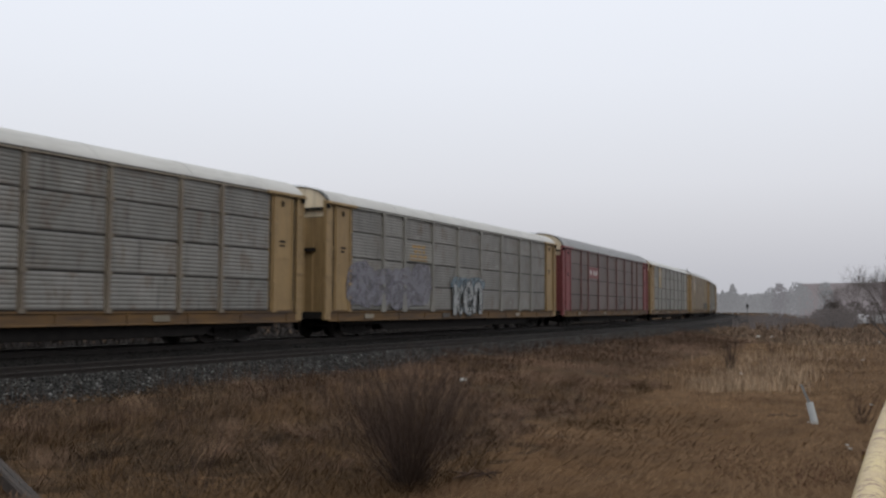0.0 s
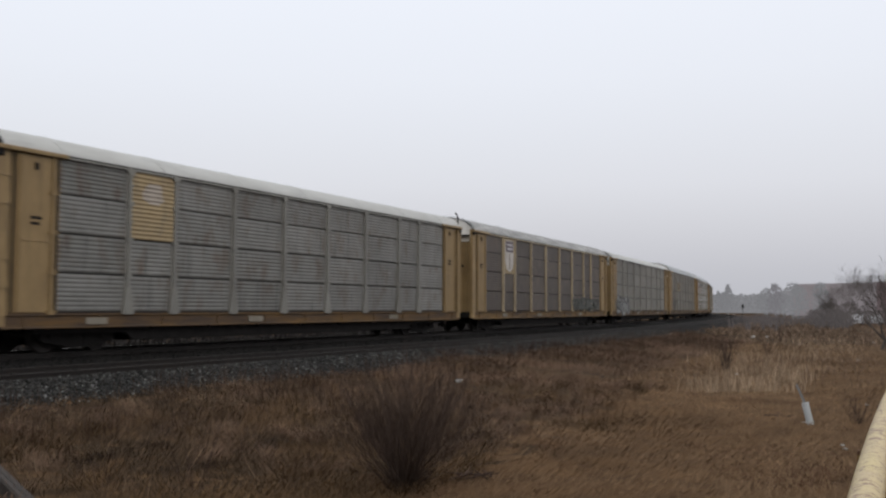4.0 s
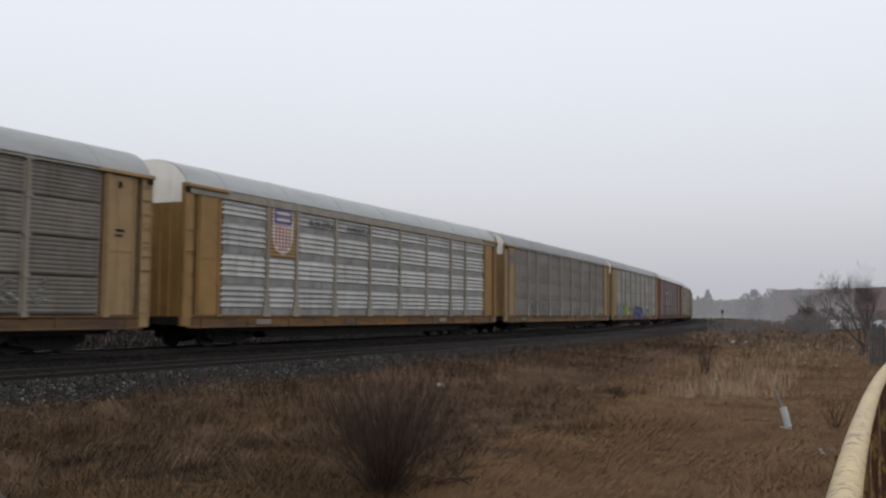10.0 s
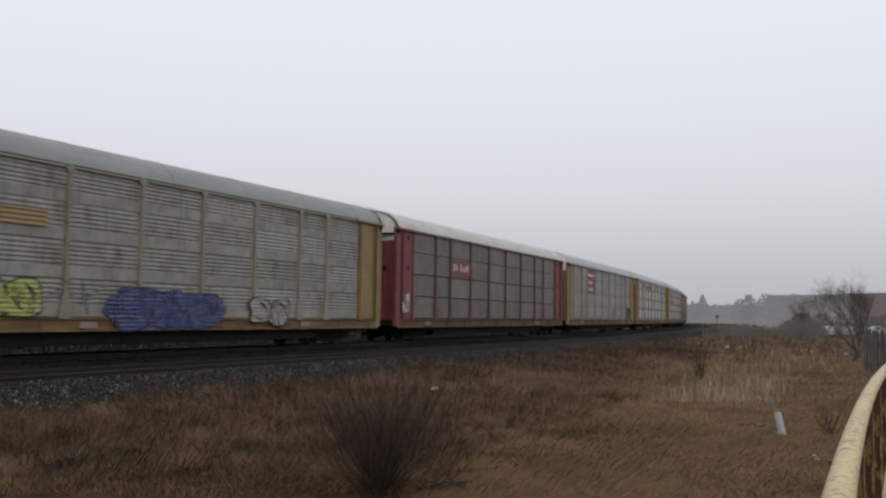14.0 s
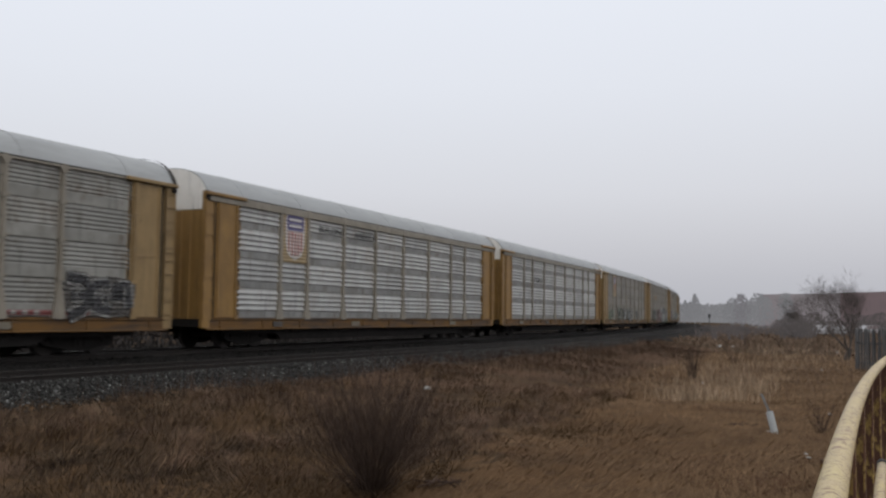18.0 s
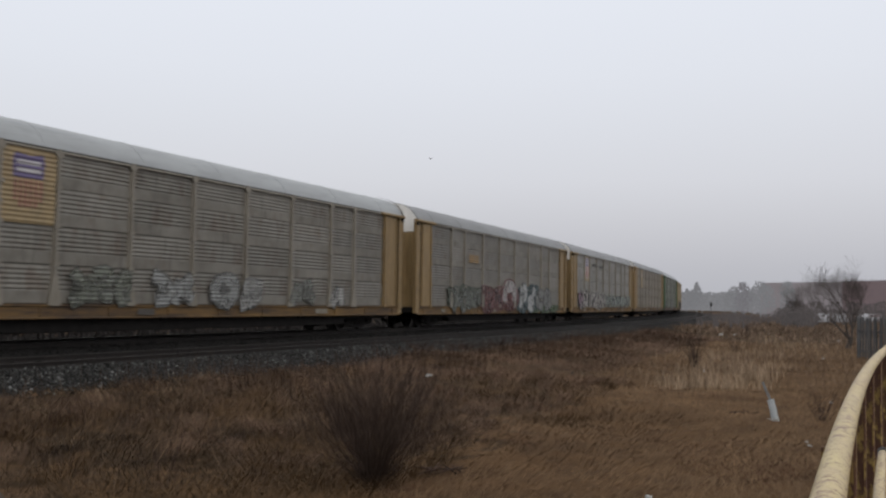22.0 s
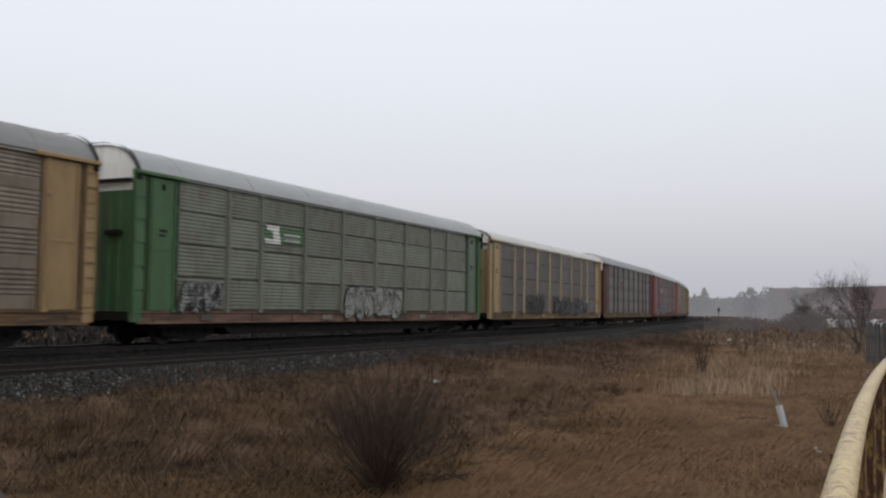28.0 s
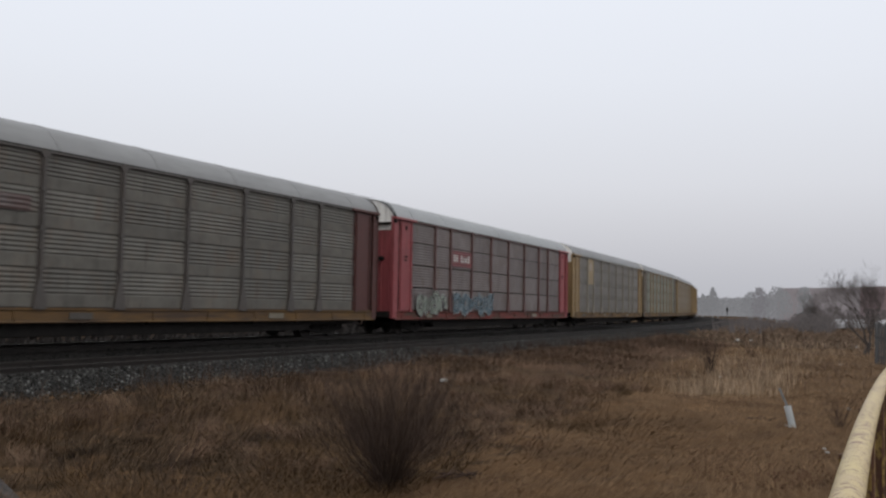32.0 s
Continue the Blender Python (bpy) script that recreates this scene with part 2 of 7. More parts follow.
M_PALE_STONE = material("pale_stone", (0.135, 0.134, 0.13), (0.075, 0.075, 0.073), rough=0.6, scale=9.0, island=0.6, spec=0.3)


def lines(*spans):
    """Sorted grid lines out of (start, end, step) spans."""
    out = []
    for a, b, d in spans:
        out += list(np.arange(a, b, d))
    return np.array(sorted(set(np.round(out, 3))))


def make_ground():
    turn = RADIUS * math.pi
    s = lines((-turn, -60, 60), (-60, 0, 6), (0, 60, 0.35), (60, 140, 1.2), (140, 320, 10), (320, turn, 60))
    u = np.concatenate([[-3200, -1500, -700, -350, -180, -90, -45, -25, -12, -6], lines((-3, 15.6, 0.3)), lines((15.6, 24.5, 1.0)),
                        [25.2, 26.3, 27.5, 35, 60, 120, 250, 450, 620, 760, 812]])
    S, U = np.meshgrid(s, u, indexing="ij")
    X, Y = at_many(S, U)
    Z = ground_z(S, U)
    verts = np.stack([X, Y, Z], -1).reshape(-1, 3)
    n, m = S.shape
    i, j = np.meshgrid(np.arange(n), np.arange(m - 1), indexing="ij")
    k = (i + 1) % n
    faces = np.stack([i * m + j, k * m + j, k * m + j + 1, i * m + j + 1], -1).reshape(-1, 4)
    me = soup("ground", verts, faces, M_SOIL)
    me.polygons.foreach_set("use_smooth", [True] * len(me.polygons))
    me.materials.append(M_LAWN)
    a, b = S[:, :-1].ravel(), U[:, :-1].ravel()
    lawn = (b > -4) & (b < np.clip(5.9 + (a - 13.0) * 0.135, 5.6, 9.0) + 0.25 * wave(a, b, 0.9, 79) + 0.45 * np.random.RandomState(6).randn(len(a))) & (a > 0) & (a < 60)
    me.polygons.foreach_set("material_index", lawn.astype(np.int32))
    tagged(new("ground", me), "rough brown winter ground with matted dead grass", "ground", kind="structure")


def make_ballast():
    """The stone bed of both tracks, lying on the ground, and its loose stones."""
    s = lines((-640, -40, 20), (-40, 120, 2), (120, 900, 15))
    u = np.array([13.2, 13.9, 14.9, 15.4, 16.0, 18.0, 19.3, 20.8, 23.9, 25.3])
    z = np.array([-0.50, -0.36, -0.27, -0.215, -0.20, -0.20, -0.19, -0.165, -0.165, -0.6])
    S, U = np.meshgrid(s, u, indexing="ij")
    X, Y = at_many(S, U)
    Z = np.tile(z, (len(s), 1)) + 0.02 * wave(X, Y, 2.0, 8)
    n, m = S.shape
    i, j = np.meshgrid(np.arange(n - 1), np.arange(m - 1), indexing="ij")
    faces = np.stack([i * m + j, (i + 1) * m + j, (i + 1) * m + j + 1, i * m + j + 1], -1).reshape(-1, 4)
    bed = new("ballast_bed", soup("ballast_bed", np.stack([X, Y, Z], -1).reshape(-1, 3), faces, M_BALLAST_BED))
    tagged(bed, "bed of dark grey crushed stone under the two tracks", "ballast", kind="structure")
    r = np.random.RandomState(5)
    n = 46000
    ss = 4 + 60 * r.rand(n) ** 1.6
    uu = 13.1 + 2.95 * r.rand(n)
    edge = uu < 13.5
    keep = ~edge | (r.rand(n) < 0.4)
    ss, uu = ss[keep], uu[keep]
    n2 = 9000
    ss = np.concatenate([ss, 4 + 70 * r.rand(n2) ** 1.4])
    uu = np.concatenate([uu, 16.2 + 4.8 * r.rand(n2)])
    x, y = at_many(ss, uu)
    z0 = np.maximum(np.interp(uu, u, z), ground_z(ss, uu)) + 0.01
    base = np.array([(1, 0, 0), (0, 1, 0), (-1, 0, 0), (0, -1, 0), (0, 0, 1), (0, 0, -1)], float)
    tri = np.array([(0, 1, 4), (1, 2, 4), (2, 3, 4), (3, 0, 4), (1, 0, 5), (2, 1, 5), (3, 2, 5), (0, 3, 5)])
    size = (0.017 + 0.022 * r.rand(len(ss)))[:, None, None] * (0.6 + 0.8 * r.rand(len(ss), 6, 1))
    a = r.rand(len(ss)) * 6.28
    rot = np.zeros((len(ss), 3, 3))
    rot[:, 0, 0], rot[:, 0, 1], rot[:, 1, 0], rot[:, 1, 1], rot[:, 2, 2] = np.cos(a), -np.sin(a), np.sin(a), np.cos(a), 0.75
    v = np.einsum("nij,nkj->nki", rot, base[None] * size + 0.012 * r.randn(len(ss), 6, 3)) + np.stack([x, y, z0], -1)[:, None, :]
    f = (tri[None] + 6 * np.arange(len(ss))[:, None, None]).reshape(-1, 3)
    k = len(ss) - n2
    few = k // 13
    tagged(new("ballast_stones", soup("ballast_stones", v[few:k].reshape(-1, 3), f[:(k - few) * 8], M_STONE)), "loose wet grey crushed stones beside the rails", "gravel", kind="stuff")
    tagged(new("pale_stones", soup("pale_stones", v[:few].reshape(-1, 3), f[:few * 8], M_PALE_STONE)), "pale limestone chips among the dark ballast", "gravel", kind="stuff")
    tagged(new("track_stones", soup("track_stones", v[k:].reshape(-1, 3), f[:n2 * 8], M_OILY)), "oil-dark crushed stones between the rails", "gravel", kind="stuff")


# ---- tracks ----
M_RAIL = material("rail_steel", (0.024, 0.019, 0.016), (0.014, 0.012, 0.011), rough=0.7, metal=0.3, scale=6.0)
M_RAILHEAD = material("worn_railhead", (0.16, 0.155, 0.15), (0.09, 0.085, 0.08), rough=0.45, metal=0.7, scale=5.0)
M_TIE = material("creosoted_timber", (0.022, 0.020, 0.0185), (0.013, 0.012, 0.0115), rough=0.9, scale=4.0, stretch=(1, 6, 6), bump=0.5, bump_scale=25, rand=0.35, spec=0.08)
RAIL_SECTION = [(-0.070, -0.175), (0.070, -0.175), (0.070, -0.163), (0.012, -0.145), (0.012, -0.04), (0.036, -0.03), (0.036, -0.004), (-0.036, -0.004), (-0.036, -0.03), (-0.012, -0.04), (-0.012, -0.145), (-0.070, -0.163)]


def make_track(u0, z0, label, head_mat):
    base = new("railway_track")
    tagged(base, label, "railway track", kind="structure")
    s = np.concatenate([np.arange(-640, -40, 20.0), np.arange(-40, 140, 2.0), np.arange(140, 900, 12.0)])
    for side in (-0.7525, 0.7525):
        g, n = Geo(), len(RAIL_SECTION)
        vs = [tuple(at(q, u0 + side + a, z0 + b)) for q in s for a, b in RAIL_SECTION]
        fs = [(i * n + k, i * n + (k + 1) % n, (i + 1) * n + (k + 1) % n, (i + 1) * n + k) for i in range(len(s) - 1) for k in range(n)]
        g.face_set(vs, fs)
        rail = part("rail", g, M_RAIL, base)
        h = Geo()
        head = [(-0.034, -0.003), (-0.028, 0.0), (0.028, 0.0), (0.034, -0.003)]
        h.face_set([tuple(at(q, u0 + side + a, z0 + b)) for q in s for a, b in head], [(i * 4 + k, i * 4 + k + 1, i * 4 + 5 + k, i * 4 + 4 + k) for i in range(len(s) - 1) for k in range(3)])
        part("railhead", h, head_mat, rail, "running surface of the rail")
    tie = Geo().box(-0.115, 0.115, -1.3, 1.3, -0.18, 0.0, 0.012).mesh("tie", M_TIE)
    joined = Geo()
    for k in range(-60, 300):
        q = 2.0 + k * 0.56
        m = Matrix.Translation(at(q, u0, z0 - 0.172)) @ pose(0, 0, 0, 0, 0, bearing(q) + random.uniform(-0.6, 0.6))
        if 0 <= k < 150:
            ob = part("tie", tie, None, base)
            ob.matrix_basis = m
        else:
            joined.face_set([m @ Vector(p) for p in [(x, y, z) for x in (-0.115, 0.115) for y in (-1.3, 1.3) for z in (-0.18, 0)]],
                            [(0, 1, 3, 2), (4, 6, 7, 5), (0, 4, 5, 1), (2, 3, 7, 6), (0, 2, 6, 4), (1, 5, 7, 3)])
    far = part("ties_beyond", joined, M_TIE, base)
    far["kind"] = "stuff"


make_ground()
make_ballast()
make_track(RAIL2_U, RAIL2_Z, "empty railway track with rusty rails on dark ties", M_RAIL)
make_track(OFFSET, 0.0, "railway track on dark ties under the passing train", M_RAILHEAD)

# ---- the train of autorack cars ----
PITCH, BODY, HALF = 27.41, 26.12, 1.6
BAYS = [2.657, 1.829, 2.739, 2.739, 2.739, 2.739, 2.739, 1.829, 2.657]
BAY_X = [-11.333 + sum(BAYS[:i]) for i in range(10)]
ROW_Z = [1.06, 2.09, 3.12, 4.14]
ROW_H = 1.0
SILL_Z, DECK_Z, EAVE_Z, TOP_Z = 0.66, 1.02, 5.18, 6.02

PAINT = {
    "yellow": ((0.25, 0.172, 0.078), (0.18, 0.12, 0.055)),
    "mustard": ((0.235, 0.137, 0.04), (0.165, 0.094, 0.03)),
    "moss": ((0.14, 0.146, 0.124), (0.10, 0.105, 0.09)),
    "straw": ((0.30, 0.225, 0.12), (0.22, 0.16, 0.085)),
    "soot": ((0.07, 0.062, 0.057), (0.05, 0.045, 0.042)),
    "ochre": ((0.194, 0.126, 0.054), (0.135, 0.086, 0.041)),
    "tan": ((0.267, 0.183, 0.086), (0.202, 0.134, 0.063)),
    "cream": ((0.34, 0.28, 0.185), (0.25, 0.20, 0.13)),
    "ivory": ((0.62, 0.54, 0.40), (0.50, 0.42, 0.30)),
    "red": ((0.178, 0.043, 0.045), (0.118, 0.032, 0.034)),
    "pink": ((0.260, 0.058, 0.065), (0.184, 0.042, 0.046)),
    "dullred": ((0.104, 0.050, 0.045), (0.077, 0.039, 0.036)),
    "stone": ((0.230, 0.211, 0.176), (0.171, 0.153, 0.122)),
    "fern": ((0.125, 0.150, 0.115), (0.075, 0.098, 0.072)),
    "salmon": ((0.30, 0.205, 0.20), (0.15, 0.085, 0.075)),
    "maroon": ((0.080, 0.027, 0.023), (0.054, 0.020, 0.018)),
    "green": ((0.050, 0.118, 0.046), (0.032, 0.075, 0.031)),
    "grey": ((0.195, 0.192, 0.172), (0.146, 0.142, 0.128)),
    "dull": ((0.153, 0.134, 0.104), (0.115, 0.092, 0.068)),
    "dark": ((0.065, 0.058, 0.050), (0.046, 0.039, 0.034)),
    "white": ((0.74, 0.73, 0.70), (0.64, 0.62, 0.58)),
    "rooflight": ((0.396, 0.401, 0.387), (0.324, 0.324, 0.310)),
    "roofgrey": ((0.285, 0.300, 0.308), (0.235, 0.246, 0.252)),
    "roofdark": ((0.190, 0.195, 0.198), (0.148, 0.151, 0.154)),
    "roofpatch": ((0.378, 0.378, 0.365), (0.108, 0.108, 0.104)),
}
PANEL = {
    "ashrust": ((0.165, 0.145, 0.14), (0.11, 0.088, 0.084)),
    "drab": ((0.135, 0.125, 0.108), (0.092, 0.085, 0.074)),
    "silver": ((0.37, 0.375, 0.368), (0.27, 0.27, 0.262)),
    "light": ((0.235, 0.235, 0.218), (0.172, 0.170, 0.155)),
    "grey": ((0.181, 0.178, 0.166), (0.125, 0.122, 0.112)),
    "dull": ((0.176, 0.166, 0.145), (0.125, 0.116, 0.098)),
    "ash": ((0.215, 0.208, 0.190), (0.155, 0.148, 0.132)),
    "brown": ((0.084, 0.066, 0.053), (0.053, 0.042, 0.035)),
    "rust": ((0.108, 0.084, 0.075), (0.074, 0.056, 0.050)),
    "greenish": ((0.150, 0.166, 0.132), (0.104, 0.110, 0.088)),
    "tawny": ((0.170, 0.145, 0.112), (0.118, 0.098, 0.074)),
    "slate": ((0.113, 0.107, 0.094), (0.077, 0.072, 0.063)),
    "dusk": ((0.092, 0.083, 0.075), (0.062, 0.055, 0.050)),
}
made_materials = {}


def marks(mat, tone, low, high, stretch, scale):
    """A second layer of marks over a material: scratches or drips, as the stretch makes them."""
    n, l = mat.node_tree.nodes, mat.node_tree.links
    b = n["Principled BSDF"]
    old = b.inputs["Base Color"].links[0].from_socket
    co, mp, tex, cut, mix = (n.new("ShaderNode" + k) for k in ("TexCoord", "Mapping", "TexNoise", "MapRange", "Mix"))
    info, push = n.new("ShaderNodeObjectInfo"), n.new("ShaderNodeVectorMath")
    push.operation = "MULTIPLY_ADD"
    push.inputs[1].default_value = (29.0, 0.0, 17.0)
    l.new(info.outputs["Random"], push.inputs[0])
    l.new(co.outputs["Object"], push.inputs[2])
    mp.inputs["Scale"].default_value = stretch
    tex.inputs["Scale"].default_value, tex.inputs["Detail"].default_value, tex.inputs["Roughness"].default_value = scale, 5.0, 0.6
    cut.inputs["From Min"].default_value, cut.inputs["From Max"].default_value = low, high
    mix.data_type = "RGBA"
    mix.inputs["B"].default_value = (*tone, 1)
    l.new(push.outputs[0], mp.inputs[0])
    l.new(mp.outputs[0], tex.inputs["Vector"])
    l.new(tex.outputs[0], cut.inputs[0])
    l.new(cut.outputs[0], mix.inputs["Factor"])
    l.new(old, mix.inputs["A"])
    l.new(mix.outputs["Result"], b.inputs["Base Color"])
    return mat



def paint(key):
    if ("paint", key) not in made_materials:
        a, b = PAINT[key]
        roof = key.startswith("roof")
        made_materials["paint", key] = material("paint_" + key, a, b, rough=0.55, scale=1.3 if not roof else 0.9, stretch=(1, 1, 0.8) if not roof else (0.5, 1.6, 1.6),
                                                bump=0.12, bump_scale=9, stain=tuple(0.5 * c + k for c, k in zip(a, (0.02, 0.012, 0.007))) if not roof else tuple(c * (0.3 if key == "roofpatch" else 0.72) for c in a),
                                                stain_amount=0.62 if key == "roofpatch" else 0.34, stain_scale=0.9 if roof else 1.5, stain_stretch=(0.9, 1, 1) if roof else (3.2, 3.2, 0.3), rand=0.08)
        if not roof:
            marks(made_materials["paint", key], (0.06, 0.036, 0.022), 0.70, 0.78, (1.6, 1.6, 0.9), 2.6)
    return made_materials["paint", key]


def worn(key):
    """The same paint on a sill, with rust and grime."""
    if ("worn", key) not in made_materials:
        a, b = PAINT[key]
        made_materials["worn", key] = material("worn_" + key, tuple(c * k for c, k in zip(a, (0.63, 0.54, 0.38))), tuple(c * k for c, k in zip(b, (0.60, 0.52, 0.40))), rough=0.75, scale=1.0, stretch=(0.8, 1, 2), bump=0.2, bump_scale=12,
                                               stain=(0.050, 0.032, 0.021), stain_amount=0.68, stain_scale=1.0, stain_stretch=(0.7, 1, 2.2), rand=0.10)
    return made_materials["worn", key]


def sheet_metal(key):
    if ("panel", key) not in made_materials:
        a, b = PANEL[key]
        made_materials["panel", key] = material("galvanised_" + key, a, b, rough=0.5, metal=0.25, scale=1.1, stretch=(1, 1, 1.0), bump=0.1, bump_scale=7,
                                                stain=(0.10, 0.075, 0.055) if max(a) < 0.35 else (0.27, 0.25, 0.22), stain_amount=0.36, stain_scale=1.2, stain_stretch=(1.5, 1, 0.7), rand=0.15, spec=0.45)
        marks(made_materials["panel", key], tuple(c * 0.5 for c in b), 0.56, 0.74, (3.2, 1, 0.25), 1.6)
        marks(made_materials["panel", key], tuple(min(c * 1.7 + 0.03, 0.55) for c in a), 0.66, 0.70, (0.5, 1, 9.0), 2.2)
    return made_materials["panel", key]


def band_tone(key):
    """The same sheet's smooth band: its light beside the ribs put into the tone, with stains."""
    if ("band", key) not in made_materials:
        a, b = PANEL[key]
        # Darker on silver, lighter elsewhere: painted contrast with the sky-facing ribs.
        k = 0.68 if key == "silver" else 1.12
        made_materials["band", key] = material("band_tone_" + key, tuple(c * k for c in a), tuple(c * k * 0.82 for c in b), rough=0.6, metal=0.1, scale=1.4, bump=0.08, bump_scale=7,
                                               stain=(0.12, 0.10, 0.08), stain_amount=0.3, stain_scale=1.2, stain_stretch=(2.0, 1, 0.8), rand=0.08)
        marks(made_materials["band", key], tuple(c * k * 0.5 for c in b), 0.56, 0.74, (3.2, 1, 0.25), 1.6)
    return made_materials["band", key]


M_UNDER = material("band_tone_underframe", (0.022, 0.020, 0.019), (0.014, 0.0132, 0.0128), rough=0.9, scale=3, bump=0.3, bump_scale=20, spec=0.06)
M_WHEEL = material("wheel_steel", (0.035, 0.029, 0.026), (0.020, 0.017, 0.016), rough=0.7, metal=0.2, scale=5)
M_COUPLER = material("coupler_rust", (0.045, 0.030, 0.023), (0.026, 0.019, 0.016), rough=0.85, scale=8)
# Near-black for shade in gaps; also the dark rim, cap, crack and marks.
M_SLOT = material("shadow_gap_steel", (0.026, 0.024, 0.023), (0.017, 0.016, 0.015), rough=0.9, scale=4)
INK = {}


def over_ribs(mat):
    """Relief of the pressed sheet under a coat of paint: a rib every 12.5 cm."""
    n, l = mat.node_tree.nodes, mat.node_tree.links
    co, ribs, relief = n.new("ShaderNodeTexCoord"), n.new("ShaderNodeTexWave"), n.new("ShaderNodeBump")
    ribs.bands_direction = "Z"
    ribs.inputs["Scale"].default_value = 2.51
    relief.inputs["Strength"].default_value, relief.inputs["Distance"].default_value = 0.6, 0.03
    l.new(co.outputs["Object"], ribs.inputs["Vector"])
    l.new(ribs.outputs["Fac"], relief.inputs["Height"])
    l.new(relief.outputs[0], n["Principled BSDF"].inputs["Normal"])
    return mat


def plate_paint(key):
    if ("plate", key) not in made_materials:
        a, b = PAINT[key]
        made_materials["plate", key] = over_ribs(material("plate_" + key, a, b, rough=0.55, scale=1.3, stain=tuple(0.55 * c + 0.02 for c in a), stain_amount=0.4, stain_scale=1.6, stain_stretch=(1.5, 1, 0.6)))
    return made_materials["plate", key]


def ink(rgb):
    if rgb not in INK:
        rgb0 = tuple(0.70 * c + 0.015 for c in rgb)
        INK[rgb] = material("sprayed_paint", rgb0, tuple(c * 0.75 for c in rgb0), rough=0.6, scale=2.5, stain=tuple(0.25 * c + (0.12 if max(rgb) > 0.12 else 0.02) for c in rgb), stain_amount=0.5, stain_scale=1.8, stain_stretch=(0.6, 1, 5.0))
        n, l = INK[rgb].node_tree.nodes, INK[rgb].node_tree.links
        co, worn_off, thin = n.new("ShaderNodeTexCoord"), n.new("ShaderNodeTexNoise"), n.new("ShaderNodeMapRange")
        worn_off.inputs["Scale"].default_value, worn_off.inputs["Detail"].default_value, worn_off.inputs["Roughness"].default_value = 2.6, 7.0, 0.75
        thin.inputs["From Min"].default_value, thin.inputs["From Max"].default_value, thin.inputs["To Min"].default_value, thin.inputs["To Max"].default_value = 0.38, 0.56, 0.22 if max(rgb) > 0.12 else 0.55, 0.95
        l.new(co.outputs["Object"], worn_off.inputs["Vector"])
        l.new(worn_off.outputs[0], thin.inputs[0])
        l.new(thin.outputs[0], n["Principled BSDF"].inputs["Alpha"])
        over_ribs(INK[rgb])
    return INK[rgb]


def solid(rgb, ribs=True):
    """Factory-painted marking: a whole coat with light wear, over the sheet's ribs or on a flat plate."""
    if ("solid", rgb, ribs) not in INK:
        rgb0 = tuple(0.78 * c + 0.012 for c in rgb)
        INK["solid", rgb, ribs] = material("marking_paint", rgb0, tuple(c * 0.75 for c in rgb0), rough=0.6, scale=2.5, stain=tuple(0.3 * c + 0.08 for c in rgb), stain_amount=0.3, stain_scale=2.2, stain_stretch=(0.8, 1, 3.0))
        if ribs:
            over_ribs(INK["solid", rgb, ribs])
    return INK["solid", rgb, ribs]


mesh_cache = {}


def cached(key, build, mat, smooth=False):
    full = (key, mat.name)
    if full not in mesh_cache:
        mesh_cache[full] = build().mesh(key[0], mat, smooth)
    return mesh_cache[full]


def panel_section(style):
    """The upright section of one pressed sheet: (out, z) with out towards the viewer."""
    pts = [(0.0, 0.006)]
    if style == "ribbed":                       # bold ribs over a smooth band
        pts += [(0.0, 0.24)]
        z = 0.25
        for _ in range(4):
            pts += [(0.0, z), (0.046, z + 0.035), (0.042, z + 0.065), (0.0, z + 0.135)]
            z += 0.185
        pts += [(0.0, 1.015)]
    elif style == "triple":                     # three narrow ribs, a plain band between
        pts += [(0.008, 0.014), (0.008, 0.33), (0.0, 0.36)]
        z = 0.375
        for _ in range(5):
            pts += [(0.0, z), (0.017, z + 0.025), (0.017, z + 0.055), (0.0, z + 0.098)]
            z += 0.125
        pts += [(0.0, 1.015)]
    else:                                       # fine even corrugation, open slot at the foot
        pts = [(0.0, 0.04)]
        z = 0.045
        for _ in range(8):
            pts += [(0.0, z), (0.011, z + 0.03), (0.011, z + 0.075), (0.0, z + 0.108)]
            z += 0.121
        pts += [(0.0, ROW_H + 0.018)]
    return pts


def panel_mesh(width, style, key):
    """The pressed sheet with ribs and, on a ribbed car, smooth bands whose tone stands for light."""
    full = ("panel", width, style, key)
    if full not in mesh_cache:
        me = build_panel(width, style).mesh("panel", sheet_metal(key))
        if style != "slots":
            me.materials.append(band_tone(key))
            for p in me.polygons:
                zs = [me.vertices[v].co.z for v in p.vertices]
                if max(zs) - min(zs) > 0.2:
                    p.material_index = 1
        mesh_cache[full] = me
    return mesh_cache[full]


def build_panel(width, style):
    sec = panel_section(style)
    g = Geo()
    front = [(-o, z) for o, z in sec]
    back = [(0.03, z) for o, z in reversed(sec)]
    loop = front + [back[0], back[-1]]
    g.strip(loop, 0.03, width - 0.03, closed=True)
    return g


def roof_section(half, rise):
    """The roof's round section: a few turning points, smoothed twice."""
    turns = [(-half - 0.04, EAVE_Z), (-half - 0.02, EAVE_Z + 0.06), (-half + 0.10, EAVE_Z + 0.33 * rise), (-half + 0.36, EAVE_Z + 0.66 * rise), (-half + 0.78, EAVE_Z + 0.89 * rise), (-0.35, EAVE_Z + 0.985 * rise),
            (0.35, EAVE_Z + 0.985 * rise), (half - 0.78, EAVE_Z + 0.89 * rise), (half - 0.36, EAVE_Z + 0.66 * rise), (half - 0.10, EAVE_Z + 0.33 * rise), (half + 0.02, EAVE_Z + 0.06), (half + 0.04, EAVE_Z)]
    return smooth_line(smooth_line(turns))


def build_roof(rise):
    g, ends = Geo(), BODY / 2 - 0.12
    g.strip(roof_section(HALF, rise), -ends, ends, closed=True, cap=True)
    return g


